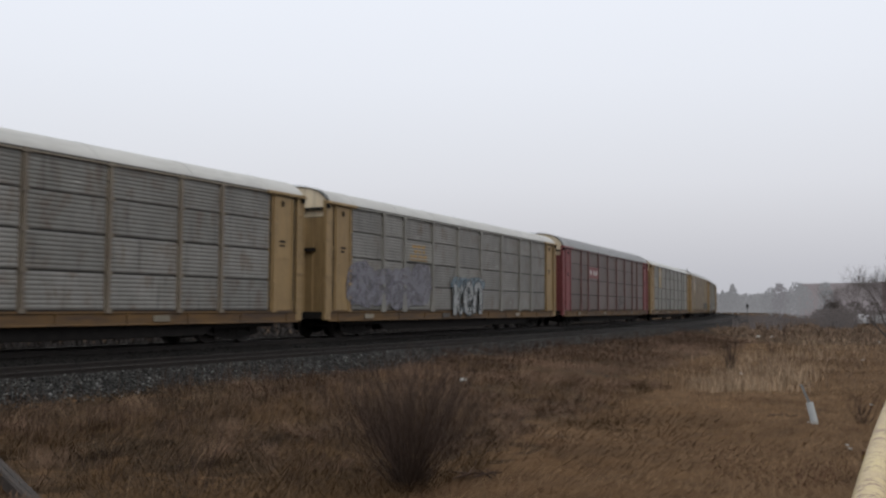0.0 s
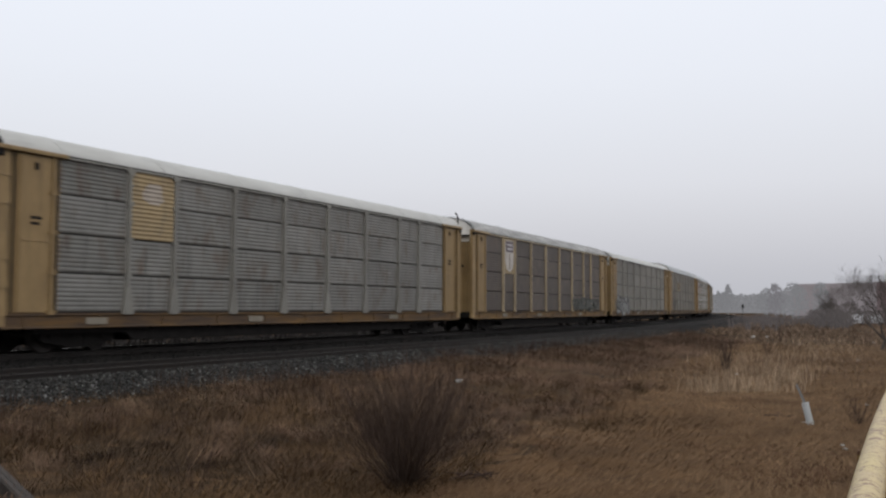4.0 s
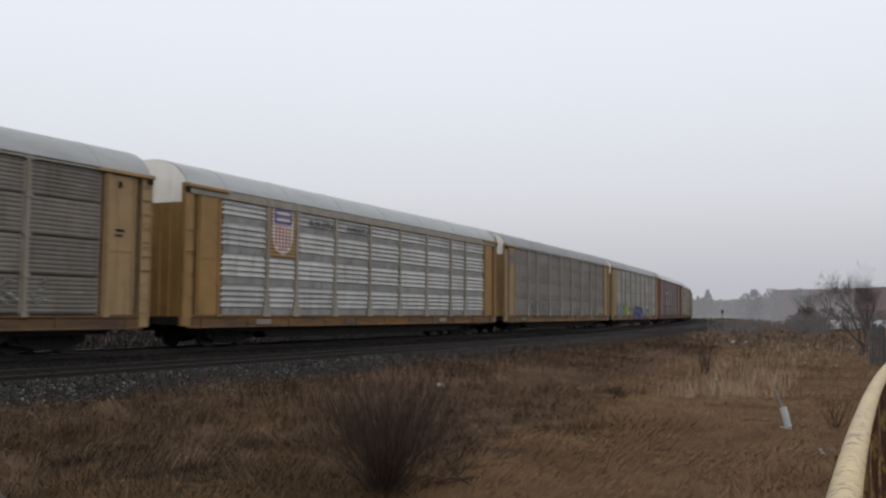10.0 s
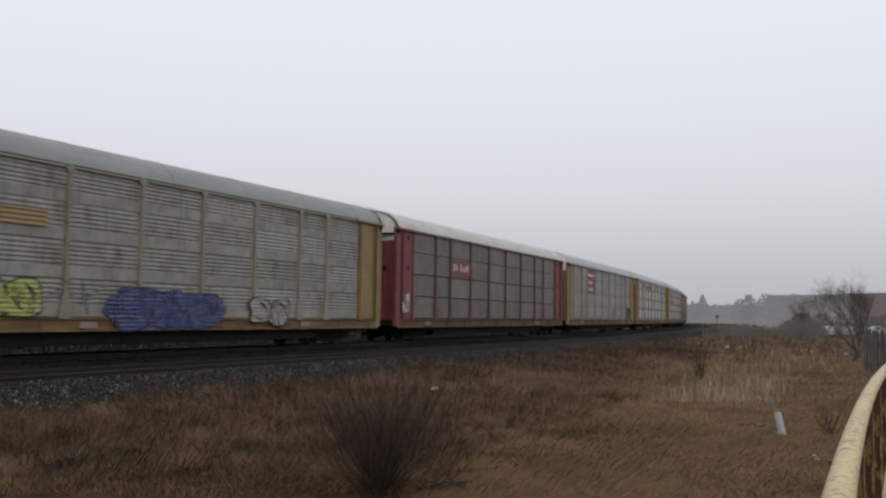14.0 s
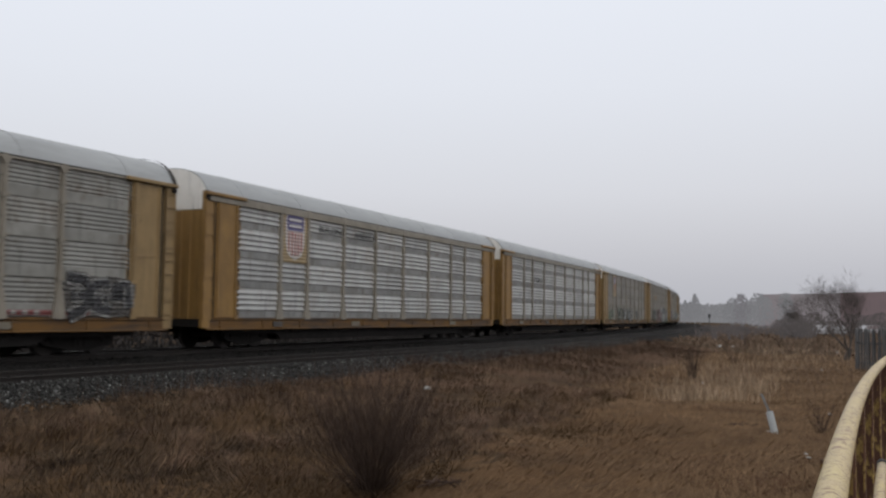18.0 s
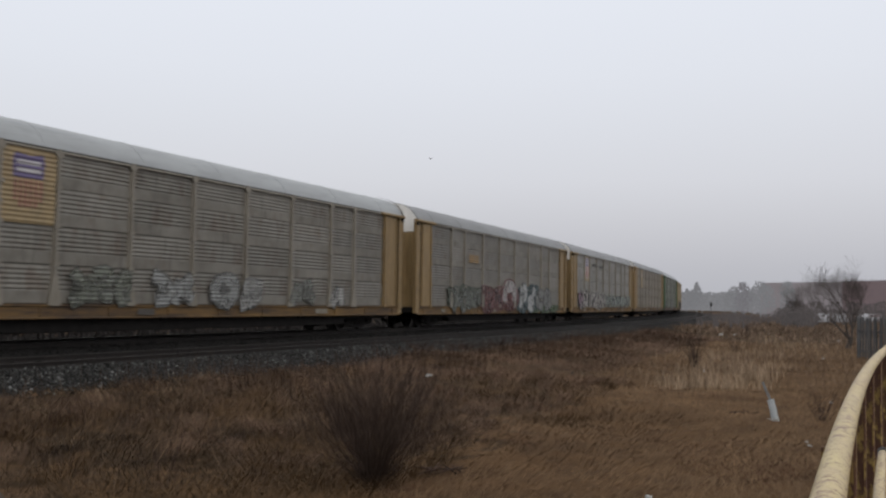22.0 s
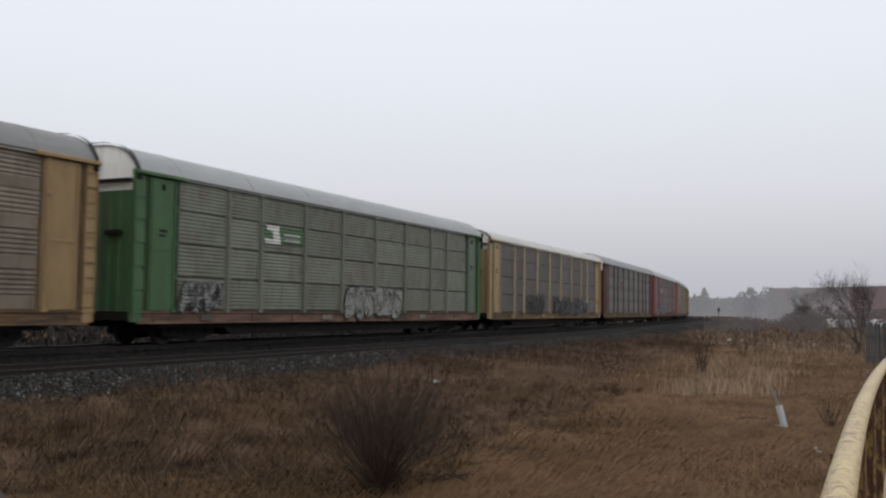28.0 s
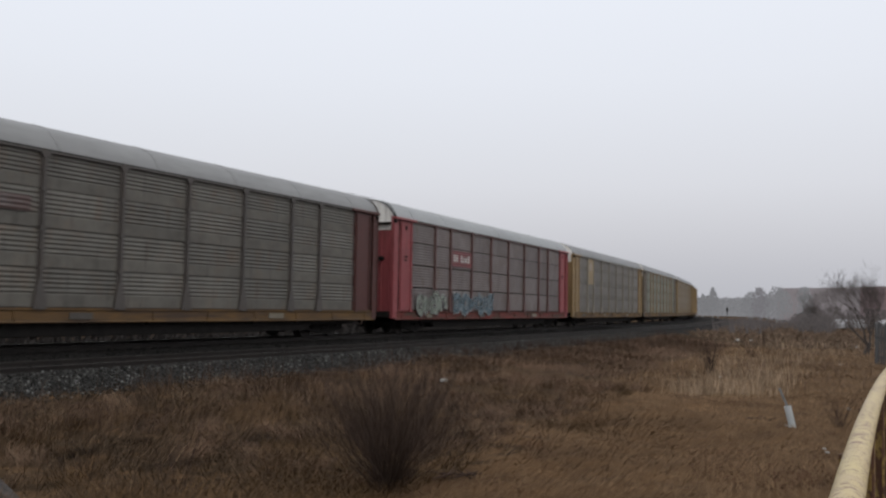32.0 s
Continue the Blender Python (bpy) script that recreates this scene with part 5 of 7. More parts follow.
add_car(8, "pale grey ribbed autorack car with yellow and blue graffiti", "light", "stone", "yellow", "yellow", "roofdark", "triple", logo="faint",
        tags=[(-11.0, -8.7, 0.95, 2.1, (0.26, 0.32, 0.38), GREYISH, 2, 75, "haze"), (-2.4, 2.3, 0.7, 1.9, (0.06, 0.07, 0.24), GREYISH, 2, 76, "haze"), (-8.2, -4.9, 0.95, 2.05, LIME, BLACK, 3, 22, "fat"), (-4.8, -2.6, 1.1, 2.1, GREYISH, BLACK, 2, 81, "tag"), (-11.1, -8.8, 1.0, 2.0, SKY, BLUE, 2, 23, "tag"), (-2.35, 2.2, 0.72, 1.95, (0.05, 0.06, 0.26), (0.03, 0.035, 0.12), 3, 25, "fat"), (3.8, 6.2, 0.8, 1.75, (0.45, 0.40, 0.38), BLACK, 2, 26, "fat")])
add_car(9, "red-framed autorack car, brown-streaked panels, pale roof", "ashrust", "dullred", "red", "ochre", "rooflight", "slots", logo="red_plate",
        tags=[(-12.4, -11.7, 1.3, 2.2, WHITE, GREYISH, 1, 27, "fat")])
add_car(10, "pale ribbed autorack car, large red sign, yellow ends", "light", "stone", "yellow", "mustard", "roofgrey", "triple", logo="red_sign",
        tags=[(2.5, 4.4, 1.2, 2.0, (0.2, 0.22, 0.42), BLUE, 2, 28, "tag"), (8.8, 11.3, 1.05, 2.3, (0.10, 0.09, 0.08), BLACK, 2, 78, "haze"), (8.9, 11.2, 1.1, 2.2, BLACK, GREYISH, 3, 29, "throw")])
add_car(11, "silver ribbed autorack car, yellow ends and shield emblem", "silver", "stone", "mustard", "mustard", "roofgrey", "ribbed", logo="shield_faded", text=[("BUILDING", -6.1, 4.42, 0.36, (0.05, 0.05, 0.05)), ("AMERICA", -3.3, 4.42, 0.36, (0.05, 0.05, 0.05))])
add_car(12, "silver ribbed autorack car with yellow ends", "silver", "stone", "mustard", "mustard", "roofgrey", "ribbed", tags=[(-6.6, -4.5, 3.45, 3.8, (0.12, 0.12, 0.12), (0.12, 0.12, 0.12), 4, 30, "tag")])
add_car(13, "dull tan-grey autorack car, shield emblem, faint graffiti", "dull", "stone", "yellow", "tan", "roofgrey", "triple", logo="shield_worn",
        tags=[(-11.0, -8.8, 1.1, 2.0, (0.22, 0.30, 0.17), GREYISH, 3, 31, "throw"), (-6.3, -3.9, 1.1, 2.0, (0.20, 0.215, 0.17), (0.12, 0.125, 0.10), 3, 32, "throw"), (-3.2, -1.3, 1.1, 1.9, (0.36, 0.37, 0.36), (0.16, 0.16, 0.15), 2, 33, "throw"), (-0.3, 0.9, 1.05, 2.0, (0.34, 0.35, 0.34), (0.15, 0.15, 0.14), 1, 86, "throw"), (1.1, 2.3, 1.05, 2.0, (0.42, 0.42, 0.40), (0.17, 0.17, 0.16), 1, 87, "throw"), (4.0, 5.7, 1.1, 2.0, (0.24, 0.25, 0.22), (0.13, 0.13, 0.11), 2, 88, "throw"), (6.8, 7.8, 1.05, 1.9, (0.44, 0.44, 0.42), (0.2, 0.2, 0.19), 1, 34, "throw")])
add_car(14, "dull ribbed autorack car with red and white graffiti", "dull", "stone", "yellow", "tan", "roofdark", "triple", logo="faint",
        tags=[(-9.2, -4.4, 0.85, 2.2, (0.10, 0.115, 0.085), BLACK, 3, 70, "haze"), (-4.4, 1.9, 0.7, 2.4, (0.12, 0.035, 0.03), BLACK, 3, 71, "haze"), (1.7, 6.2, 0.7, 2.5, (0.05, 0.085, 0.09), BLACK, 2, 72, "haze"), (4.4, 10.6, 0.68, 1.25, (0.07, 0.11, 0.05), BLACK, 3, 73, "haze"), (-8.6, -4.6, 0.9, 2.0, (0.20, 0.215, 0.185), (0.07, 0.075, 0.06), 4, 35, "throw"), (-3.9, -1.2, 1.0, 2.0, (0.20, 0.07, 0.065), BLACK, 2, 36, "wild"), (-0.9, 1.6, 1.2, 2.4, (0.50, 0.47, 0.46), WINE, "open_arch", 37, "throw"), (2.2, 5.3, 0.75, 2.45, WHITE, (0.10, 0.13, 0.15), "flag drop", 38, "throw"), (5.6, 9.0, 1.0, 2.1, GREYISH, (0.09, 0.10, 0.09), "bow double", 39, "throw")])
add_car(15, "tan-grey autorack car, shield emblem, large white graffiti", "ash", "stone", "yellow", "yellow", "roofdark", "triple", logo="shield_faded", text=[("BUILDING", -6.1, 4.32, 0.36, (0.05, 0.05, 0.05)), ("AMERICA", -3.3, 4.32, 0.36, (0.05, 0.05, 0.05))],
        tags=[(-10.8, -9.4, 1.1, 2.2, PINKISH, BLACK, 1, 40, "wild"), (-10.6, -0.9, 0.95, 2.35, (0.14, 0.12, 0.11), BLACK, 5, 82, "haze"), (-10.2, -0.9, 0.95, 2.4, (0.58, 0.54, 0.50), BLACK, 8, 41, "wild"), (-0.5, 11.2, 1.05, 2.1, (0.42, 0.46, 0.42), (0.03, 0.05, 0.05), 11, 42, "wild")])
add_car(16, "dusty tan-grey autorack car with plain faded plate", "tawny", "stone", "tan", "tan", "roofdark", "triple", logo="tall_plate")
add_car(17, "green-ended autorack car, grey-green panels, silver roof", "greenish", "moss", "green", "salmon", "roofgrey", "slots", logo="angular", taper=False, side_panel="fern",
        tags=[(-11.0, -9.0, 1.0, 2.1, GREYISH, BLACK, 3, 43, "wild"), (-1.2, 3.7, 0.75, 2.1, (0.36, 0.37, 0.34), BLACK, 6, 44, "fat")])
add_car(18, "brown-grey autorack car, tan ends, black graffiti", "dusk", "cream", "straw", "tan", "rooflight", "slots", rise=0.62, taper=False, ribbed_head=True,
        tags=[(-6.65, -2.6, 0.95, 2.2, BLACK, (0.10, 0.10, 0.09), 5, 45, "wild"), (-0.3, 8.7, 0.95, 2.0, BLACK, (0.10, 0.10, 0.09), 7, 46, "wild"), (11.65, 12.35, 1.7, 2.1, (0.5, 0.08, 0.05), WINE, 2, 49, "tag")])
add_car(19, "maroon-framed autorack car with drab grey panels", "slate", "soot", "maroon", "ochre", "roofdark", "triple", logo="dark_mark")
add_car(20, "bright red-framed autorack car with worn grey panels", "ashrust", "dullred", "pink", "pink", "roofgrey", "slots", logo="red_plate",
        tags=[(-10.8, -7.4, 0.95, 1.85, (0.30, 0.35, 0.29), GREYISH, 4, 47, "throw"), (-6.7, -1.2, 1.0, 1.85, (0.11, 0.19, 0.24), (0.36, 0.37, 0.38), 5, 48, "throw")])
add_car(21, "tan-grey autorack car with tan emblem plate", "drab", "stone", "tan", "tan", "roofdark", "triple", logo="tall_plate")
for k in range(5):
    pad = part("embossed_pad", Geo().plate([(0.42 * math.cos(a), 0.16 * math.sin(a)) for a in (j * math.pi / 6 for j in range(12))], -0.018, 0.0), paint("ochre"), train[4])
    pad.matrix_basis = pose(-11.87, -HALF - 0.05, 2.35 + 0.48 * k)
reflectors(train[10])
round_emblem(train[7])
for q, (lab, pan, dr) in enumerate((("grey-green drab autorack car with dull ends", "greenish", "dull"), ("grey autorack car with yellow ends", "grey", "yellow"), ("yellow-ended grey autorack car with tan posts", "light", "yellow"), ("tan-grey autorack car with yellow ends", "dull", "yellow"), ("grey autorack car with ochre ends", "grey", "ochre"))):
    add_car(22 + q, lab, pan, "tan", dr, "tan", "roofdark", "triple")

# ---- grass, weeds and reeds ----
M_GRASS = material("matted_dead_grass", (0.222, 0.143, 0.081), (0.088, 0.057, 0.034), rough=0.9, scale=0.8, island=0.22, spec=0.1)
M_SLOPE = material("rust_brown_grass", (0.090, 0.058, 0.035), (0.030, 0.021, 0.014), rough=0.9, scale=0.9, island=0.7, spec=0.1)
M_RUST = material("rust_orange_grass", (0.125, 0.076, 0.038), (0.065, 0.040, 0.0215), rough=0.9, scale=0.9, island=0.4, spec=0.1)
M_THATCH = material("dark_red_thatch", (0.118, 0.066, 0.040), (0.063, 0.038, 0.024), rough=0.95, scale=1.0, island=0.4, spec=0.05)
M_DULL_STRAW = material("dulled_straw", (0.19, 0.132, 0.085), (0.11, 0.075, 0.05), rough=0.9, scale=1.0, island=0.45, spec=0.1)
M_BEYOND = material("grey_weeds_beyond", (0.034, 0.031, 0.030), (0.024, 0.022, 0.021), rough=0.95, scale=0.25, island=0.25, spec=0.05)
M_BANK = material("bank_grass", (0.165, 0.105, 0.070), (0.086, 0.057, 0.041), rough=0.9, scale=0.5, island=0.35, spec=0.1)
# Rough tan grass, paled and greyed to take in the mist over the field.
M_ROUGH = material("mist_paled_rough_grass", (0.205, 0.144, 0.103), (0.108, 0.077, 0.057), rough=0.9, scale=0.3, island=0.3, spec=0.1)
# Near-black blades: the shadow gaps between tufts, put in as colour.
M_GRASS_GAP_SHADE = material("grass_gap_shade", (0.026, 0.020, 0.018), (0.015, 0.012, 0.011), rough=0.95, scale=0.8, island=0.5, spec=0.05)
M_STALK = material("dry_weed_stalks", (0.072, 0.046, 0.032), (0.045, 0.030, 0.023), rough=0.9, scale=0.6, island=0.55, spec=0.1)
M_REED = material("bleached_reeds", (0.42, 0.315, 0.215), (0.22, 0.16, 0.108), rough=0.85, scale=1.0, island=0.4, spec=0.15)
M_TWIG = material("bare_twigs", (0.064, 0.042, 0.033), (0.040, 0.027, 0.022), rough=0.9, scale=2.0, island=0.4, spec=0.15)
M_DARK_TWIG = material("dark_bare_twigs", (0.068, 0.049, 0.040), (0.044, 0.032, 0.026), rough=0.95, scale=2.0, island=0.4, spec=0.05)
M_BARK = material("tree_bark", (0.080, 0.066, 0.058), (0.045, 0.038, 0.034), rough=0.9, scale=6.0, stretch=(1, 1, 0.3), bump=0.6, bump_scale=30)


def blades(name, s, u, length, width, lean, mat, label, category, seed, comb=None, sink=0.02, spread=1.1):
    """Many single blades as one object: each a narrow, twice-bent strip rooted in the ground."""
    r = np.random.RandomState(seed)
    n = len(s)
    x, y = at_many(s, u)
    z = ground_z(s, u) - sink
    a = r.rand(n) * 6.283
    if comb is not None:
        a = comb + spread * r.randn(n)
    dx, dy = np.cos(a), np.sin(a)
    b = r.rand(n) * 6.283
    wx, wy = np.cos(b) * width / 2, np.sin(b) * width / 2
    h1, h2 = length * 0.55 * np.cos(lean * 0.6), length * (0.55 * np.cos(lean * 0.6) + 0.45 * np.cos(np.minimum(lean * 1.5, 1.75)))
    o1, o2 = length * 0.55 * np.sin(lean * 0.6), length * (0.55 * np.sin(lean * 0.6) + 0.45 * np.sin(np.minimum(lean * 1.5, 1.75)))
    p = np.empty((n, 5, 3))
    p[:, 0] = np.stack([x - wx, y - wy, z], -1)
    p[:, 1] = np.stack([x + wx, y + wy, z], -1)
    p[:, 2] = np.stack([x + dx * o1 + wx * 0.8, y + dy * o1 + wy * 0.8, z + h1], -1)
    p[:, 3] = np.stack([x + dx * o1 - wx * 0.8, y + dy * o1 - wy * 0.8, z + h1], -1)
    p[:, 4] = np.stack([x + dx * o2, y + dy * o2, z + h2], -1)
    f = np.array([(0, 1, 2), (0, 2, 3), (3, 2, 4)])[None] + 5 * np.arange(n)[:, None, None]
    return tagged(new(name, soup(name, p.reshape(-1, 3), f.reshape(-1, 3), mat)), label, category, kind="stuff")


def scatter(n, s0, s1, u0, u1, seed, power=1.5, clump=0.0, k=1.2):
    """Random places, thinning with the distance, gathered in clumps where asked."""
    r = np.random.RandomState(seed)
    s = s0 + (s1 - s0) * r.rand(n) ** power
    u = u0 + (u1 - u0) * r.rand(n)
    if clump:
        x, y = at_many(s, u)
        keep = r.rand(n) < np.clip(0.55 + clump * wave(x, y, k, seed + 50), 0.05, 1)
        s, u = s[keep], u[keep]
    return s, u


def make_grass():
    r = np.random.RandomState(21)
    s, u = scatter(190000, 2.5, 60, 0.5, 8.4, 31, 1.7, 0.35, 1.3)
    edge = np.clip(5.9 + (s - 13.0) * 0.135, 5.6, 9.0) + 0.25 * wave(s, u, 0.9, 79) + 0.2 + 0.45 * r.randn(len(s))
    s, u = s[u < edge], u[u < edge]
    n = len(s)
    blades("field_grass", s, u, 0.14 + 0.22 * r.rand(n), 0.003 + 0.003 * r.rand(n) + s * 0.0002, 1.45 + 0.28 * r.rand(n), M_GRASS, "flattened tan-brown dead grass on the field", "grass", 1, comb=0.35 + 1.3 * wave(s, u, 0.8, 77), spread=0.8)
    s, u = scatter(135000, 2, 60, 5.4, 13.35, 32, 1.6, 0.45, 1.2)
    toe = np.clip(5.9 + (s - 13.0) * 0.135, 5.6, 9.0) + 0.25 * wave(s, u, 0.9, 79) + 0.4 * r.randn(len(s))
    s, u, toe = s[u > toe], u[u > toe], toe[u > toe]
    near = s + 2.5 * wave(s, u, 0.9, 79) - 0.3 * (u - 10) < 15.0
    for name, mat, m, label in (("slope_grass", M_SLOPE, near, "rough rust-brown dead grass on the embankment"), ("bank_grass", M_BANK, ~near, "brown matted grass along the embankment")):
        a, b = s[m], u[m]
        n = len(a)
        blades(name, a, b, 0.20 + 0.34 * r.rand(n) ** 1.5, 0.003 + 0.003 * r.rand(n) + a * 0.0002, 1.0 + 0.55 * r.rand(n), mat, label, "grass", 2, comb=-0.7 + 2.2 * wave(a, b, 0.9, 78), spread=0.8)
    a, b = scatter(42000, 4, 20, 5.6, 11.2, 37, 1.2, 0.0)
    m = wave(a, b, 1.3, 91) + 0.4 * wave(a, b, 4.0, 92) + 0.04 * (a - 12) < -0.22
    a, b = a[m], b[m]
    n = len(a)
    blades("rusty_grass", a, b, 0.22 + 0.32 * r.rand(n), 0.004 + 0.004 * r.rand(n), 1.0 + 0.5 * r.rand(n), M_RUST, "rust-orange dead grass in patches on the embankment", "grass", 9, comb=0.4 + 2.4 * wave(a, b, 1.1, 93), spread=0.8)
    # hummocks: bent swaths that fall to one side from a root
    q = np.random.RandomState(44)
    # The last, near-black set stands for shadow gaps between the swaths.
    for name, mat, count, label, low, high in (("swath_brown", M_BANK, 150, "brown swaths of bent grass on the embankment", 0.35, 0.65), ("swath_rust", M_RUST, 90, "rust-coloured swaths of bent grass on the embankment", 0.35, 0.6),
                                               ("swath_pale", M_DULL_STRAW, 46, "pale swaths of bent grass on the embankment", 0.35, 0.6), ("swath_dark", M_GRASS_GAP_SHADE, 70, "near-black blades standing for shadow gaps in the embankment grass", 0.15, 0.35)):
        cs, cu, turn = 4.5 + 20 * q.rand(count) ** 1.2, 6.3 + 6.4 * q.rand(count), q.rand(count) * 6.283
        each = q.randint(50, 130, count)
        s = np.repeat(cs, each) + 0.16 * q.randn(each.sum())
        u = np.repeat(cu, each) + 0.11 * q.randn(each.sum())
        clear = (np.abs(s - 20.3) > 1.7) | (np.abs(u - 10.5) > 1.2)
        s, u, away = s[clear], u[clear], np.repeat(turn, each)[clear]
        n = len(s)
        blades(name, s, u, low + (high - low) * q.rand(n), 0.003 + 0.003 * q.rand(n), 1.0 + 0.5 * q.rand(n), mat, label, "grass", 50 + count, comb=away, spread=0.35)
    s, u = scatter(3600, 4, 30, 6.2, 13.0, 38, 1.3, 0.5, 1.0)
    n = len(s)
    blades("pale_stems", s, u, 0.30 + 0.40 * r.rand(n), 0.003 + 0.003 * r.rand(n), 0.5 + 0.9 * r.rand(n), M_DULL_STRAW, "thin bleached grass stems arching over the embankment", "grass", 10)
    s, u = scatter(30000, 3, 26, 1.2, 7.5, 39, 1.3, 0.0)
    m = wave(s, u, 1.1, 95) + 0.5 * wave(s, u, 3.5, 96) > 0.62
    s, u = s[m], u[m]
    n = len(s)
    blades("dark_thatch", s, u, 0.12 + 0.20 * r.rand(n), 0.004 + 0.004 * r.rand(n), 1.3 + 0.4 * r.rand(n), M_THATCH, "dark reddish-brown matted patches in the field grass", "grass", 11)
    s, u = scatter(26000, 4, 15, 0.7, 5.6, 40, 1.0, 0.4, 1.6)
    m = wave(s, u, 1.4, 97) + 0.5 * wave(s, u, 4.2, 98) > 0.055 * (s - 5) * 1.6 - 0.25
    s, u = s[m], u[m]
    n = len(s)
    blades("near_thatch", s, u, 0.12 + 0.20 * r.rand(n), 0.003 + 0.003 * r.rand(n), 1.2 + 0.45 * r.rand(n), M_THATCH, "dark brown matted grass close to the railing", "grass", 12)
    s, u = scatter(9000, 2, 62, 10.4, 13.7, 33, 1.4, 0.7, 0.9)
    n = len(s)
    blades("weed_stalks", s, u, 0.25 + 0.45 * r.rand(n) ** 1.6, 0.005 + 0.004 * r.rand(n) + s * 0.00012, 0.05 + 0.3 * r.rand(n), M_STALK, "upright dry brown weed stalks along the ballast", "weeds", 3)
    s, u = scatter(60000, 55, 330, -40.0, 13.4, 34, 1.6, 0.4, 0.3)
    n = len(s)
    blades("far_grass", s, u, 0.22 + 0.40 * r.rand(n), 0.02 + 0.03 * r.rand(n) + s * 0.0003, 0.5 + 0.9 * r.rand(n), M_ROUGH, "brown dead grass in the distance", "grass", 4)
    s, u = scatter(16000, 27, 62, -3.0, 9.0, 35, 1.0, 0.6, 0.5)
    n = len(s)
    blades("rough_field_grass", s, u, 0.14 + 0.26 * r.rand(n) ** 1.6, 0.010 + 0.010 * r.rand(n), 0.3 + 0.9 * r.rand(n), M_ROUGH, "taller tan-brown grass beyond the mown field", "grass", 5)
    s, u = scatter(40000, -10, 220, 33.0, 85.0, 36, 1.2, 0.4, 0.25)
    n = len(s)
    s, u = np.concatenate([s, 95 * r.rand(16000) - 4]), np.concatenate([u, 27.6 + 7 * r.rand(16000)])
    n = len(s)
    blades("weeds_beyond", s, u, 0.35 + 0.55 * r.rand(n), 0.10 + 0.14 * r.rand(n), 0.3 + 0.7 * r.rand(n), M_BEYOND, "grey-brown dry weeds beyond the train's track", "weeds", 8)


def make_reeds():
    r = np.random.RandomState(22)
    ss, uu = [], []
    for cs, cu, rs, ru, k in ((24.6, 5.0, 0.9, 0.6, 150), (25.0, 4.2, 0.9, 0.9, 190), (25.6, 4.2, 1.8, 1.0, 70), (28.5, 5.4, 2.6, 1.2, 170), (29.0, 3.9, 1.3, 0.5, 190), (32.5, 5.0, 3.0, 1.6, 160), (40, 5.6, 5.0, 2.4, 240), (50, 4.4, 6, 2.6, 260), (62, 5.0, 8, 3.0, 220)):
        ss.append(cs + rs * r.randn(k) * 0.6)
        uu.append(cu + ru * r.randn(k) * 0.6)
    s, u = np.concatenate(ss), np.concatenate(uu)
    n = len(s)
    blades("reeds", s, u, 0.26 + 0.40 * r.rand(n) ** 1.5, 0.012 + 0.012 * r.rand(n), 0.05 + 0.5 * r.rand(n), M_REED, "pale straw-coloured dead reeds in a wet hollow", "reeds", 6)
    ss, uu = [], []
    for cs, cu, rs, k in ((12.4, 11.4, 0.5, 130), (13.6, 10.2, 0.45, 80), (24.5, 12.9, 0.6, 60), (9.0, 12.0, 0.6, 60), (16.5, 10.8, 0.6, 60), (21.0, 11.6, 0.5, 40), (10.2, 9.6, 0.6, 70), (8.2, 8.8, 0.5, 50), (11.4, 8.3, 0.5, 50), (14.5, 12.4, 0.9, 70)):
        ss.append(cs + rs * r.randn(k) * 0.7)
        uu.append(cu + rs * r.randn(k) * 0.7)
    s, u = np.concatenate(ss), np.concatenate(uu)
    n = len(s)
    blades("grass_tufts", s, u, 0.40 + 0.35 * r.rand(n), 0.004 + 0.004 * r.rand(n), 0.7 + 0.8 * r.rand(n), M_DULL_STRAW, "bleached arching grass tufts on the embankment", "grass", 7, comb=0.3)


# ---- bushes and trees ----
def twiggy(name, label, category, s, u, height, spread, stems, seed, thick=0.011, mat=M_TWIG, up=1.0, sides=3, twigs_each=3, curl=0.012):
    """A bare bush: many stems that fan from one root, each with side twigs."""
    r = random.Random(seed)
    base = new(name)
    base.location = at(s, u, gz(s, u) - 0.03)
    tagged(base, label, category)
    main, twigs = Geo(), Geo()
    for _ in range(stems):
        a, f = r.uniform(0, 6.283), r.random() ** 0.6
        out, h = spread * f * r.uniform(0.8, 1.15), height * (1.05 - 0.30 * f ** 2) * r.uniform(0.55, 1.08) * up
        root = (r.gauss(0, 0.06), r.gauss(0, 0.06), 0)
        pts = []
        for j in range(5):
            q = j / 4
            pts.append((root[0] + math.cos(a) * out * q ** 1.0 + r.gauss(0, curl) * q, root[1] + math.sin(a) * out * q ** 1.0 + r.gauss(0, curl) * q, h * q ** (1.0 - 0.12 * f)))
        w = thick * r.uniform(0.6, 1.2)
        main.tube(pts, [w, w * 0.8, w * 0.6, w * 0.4, w * 0.2], sides, False)
        for _ in range(twigs_each):
            j = r.choice((1, 2, 2, 3, 3))
            p = Vector(pts[j]).lerp(Vector(pts[j + 1]), r.random())
            b = a + r.gauss(0, 0.9)
            d = Vector((math.cos(b) * 0.45, math.sin(b) * 0.45, 0.9)) * height * r.uniform(0.12, 0.30)
            twigs.tube([p, p + d * 0.55 + Vector((0, 0, 0.01)), p + d], [w * 0.4, w * 0.3, w * 0.14], sides, False)
    part("stem", main, mat, base)["kind"] = "stuff"
    part("twig", twigs, mat, base)["kind"] = "stuff"
    return base


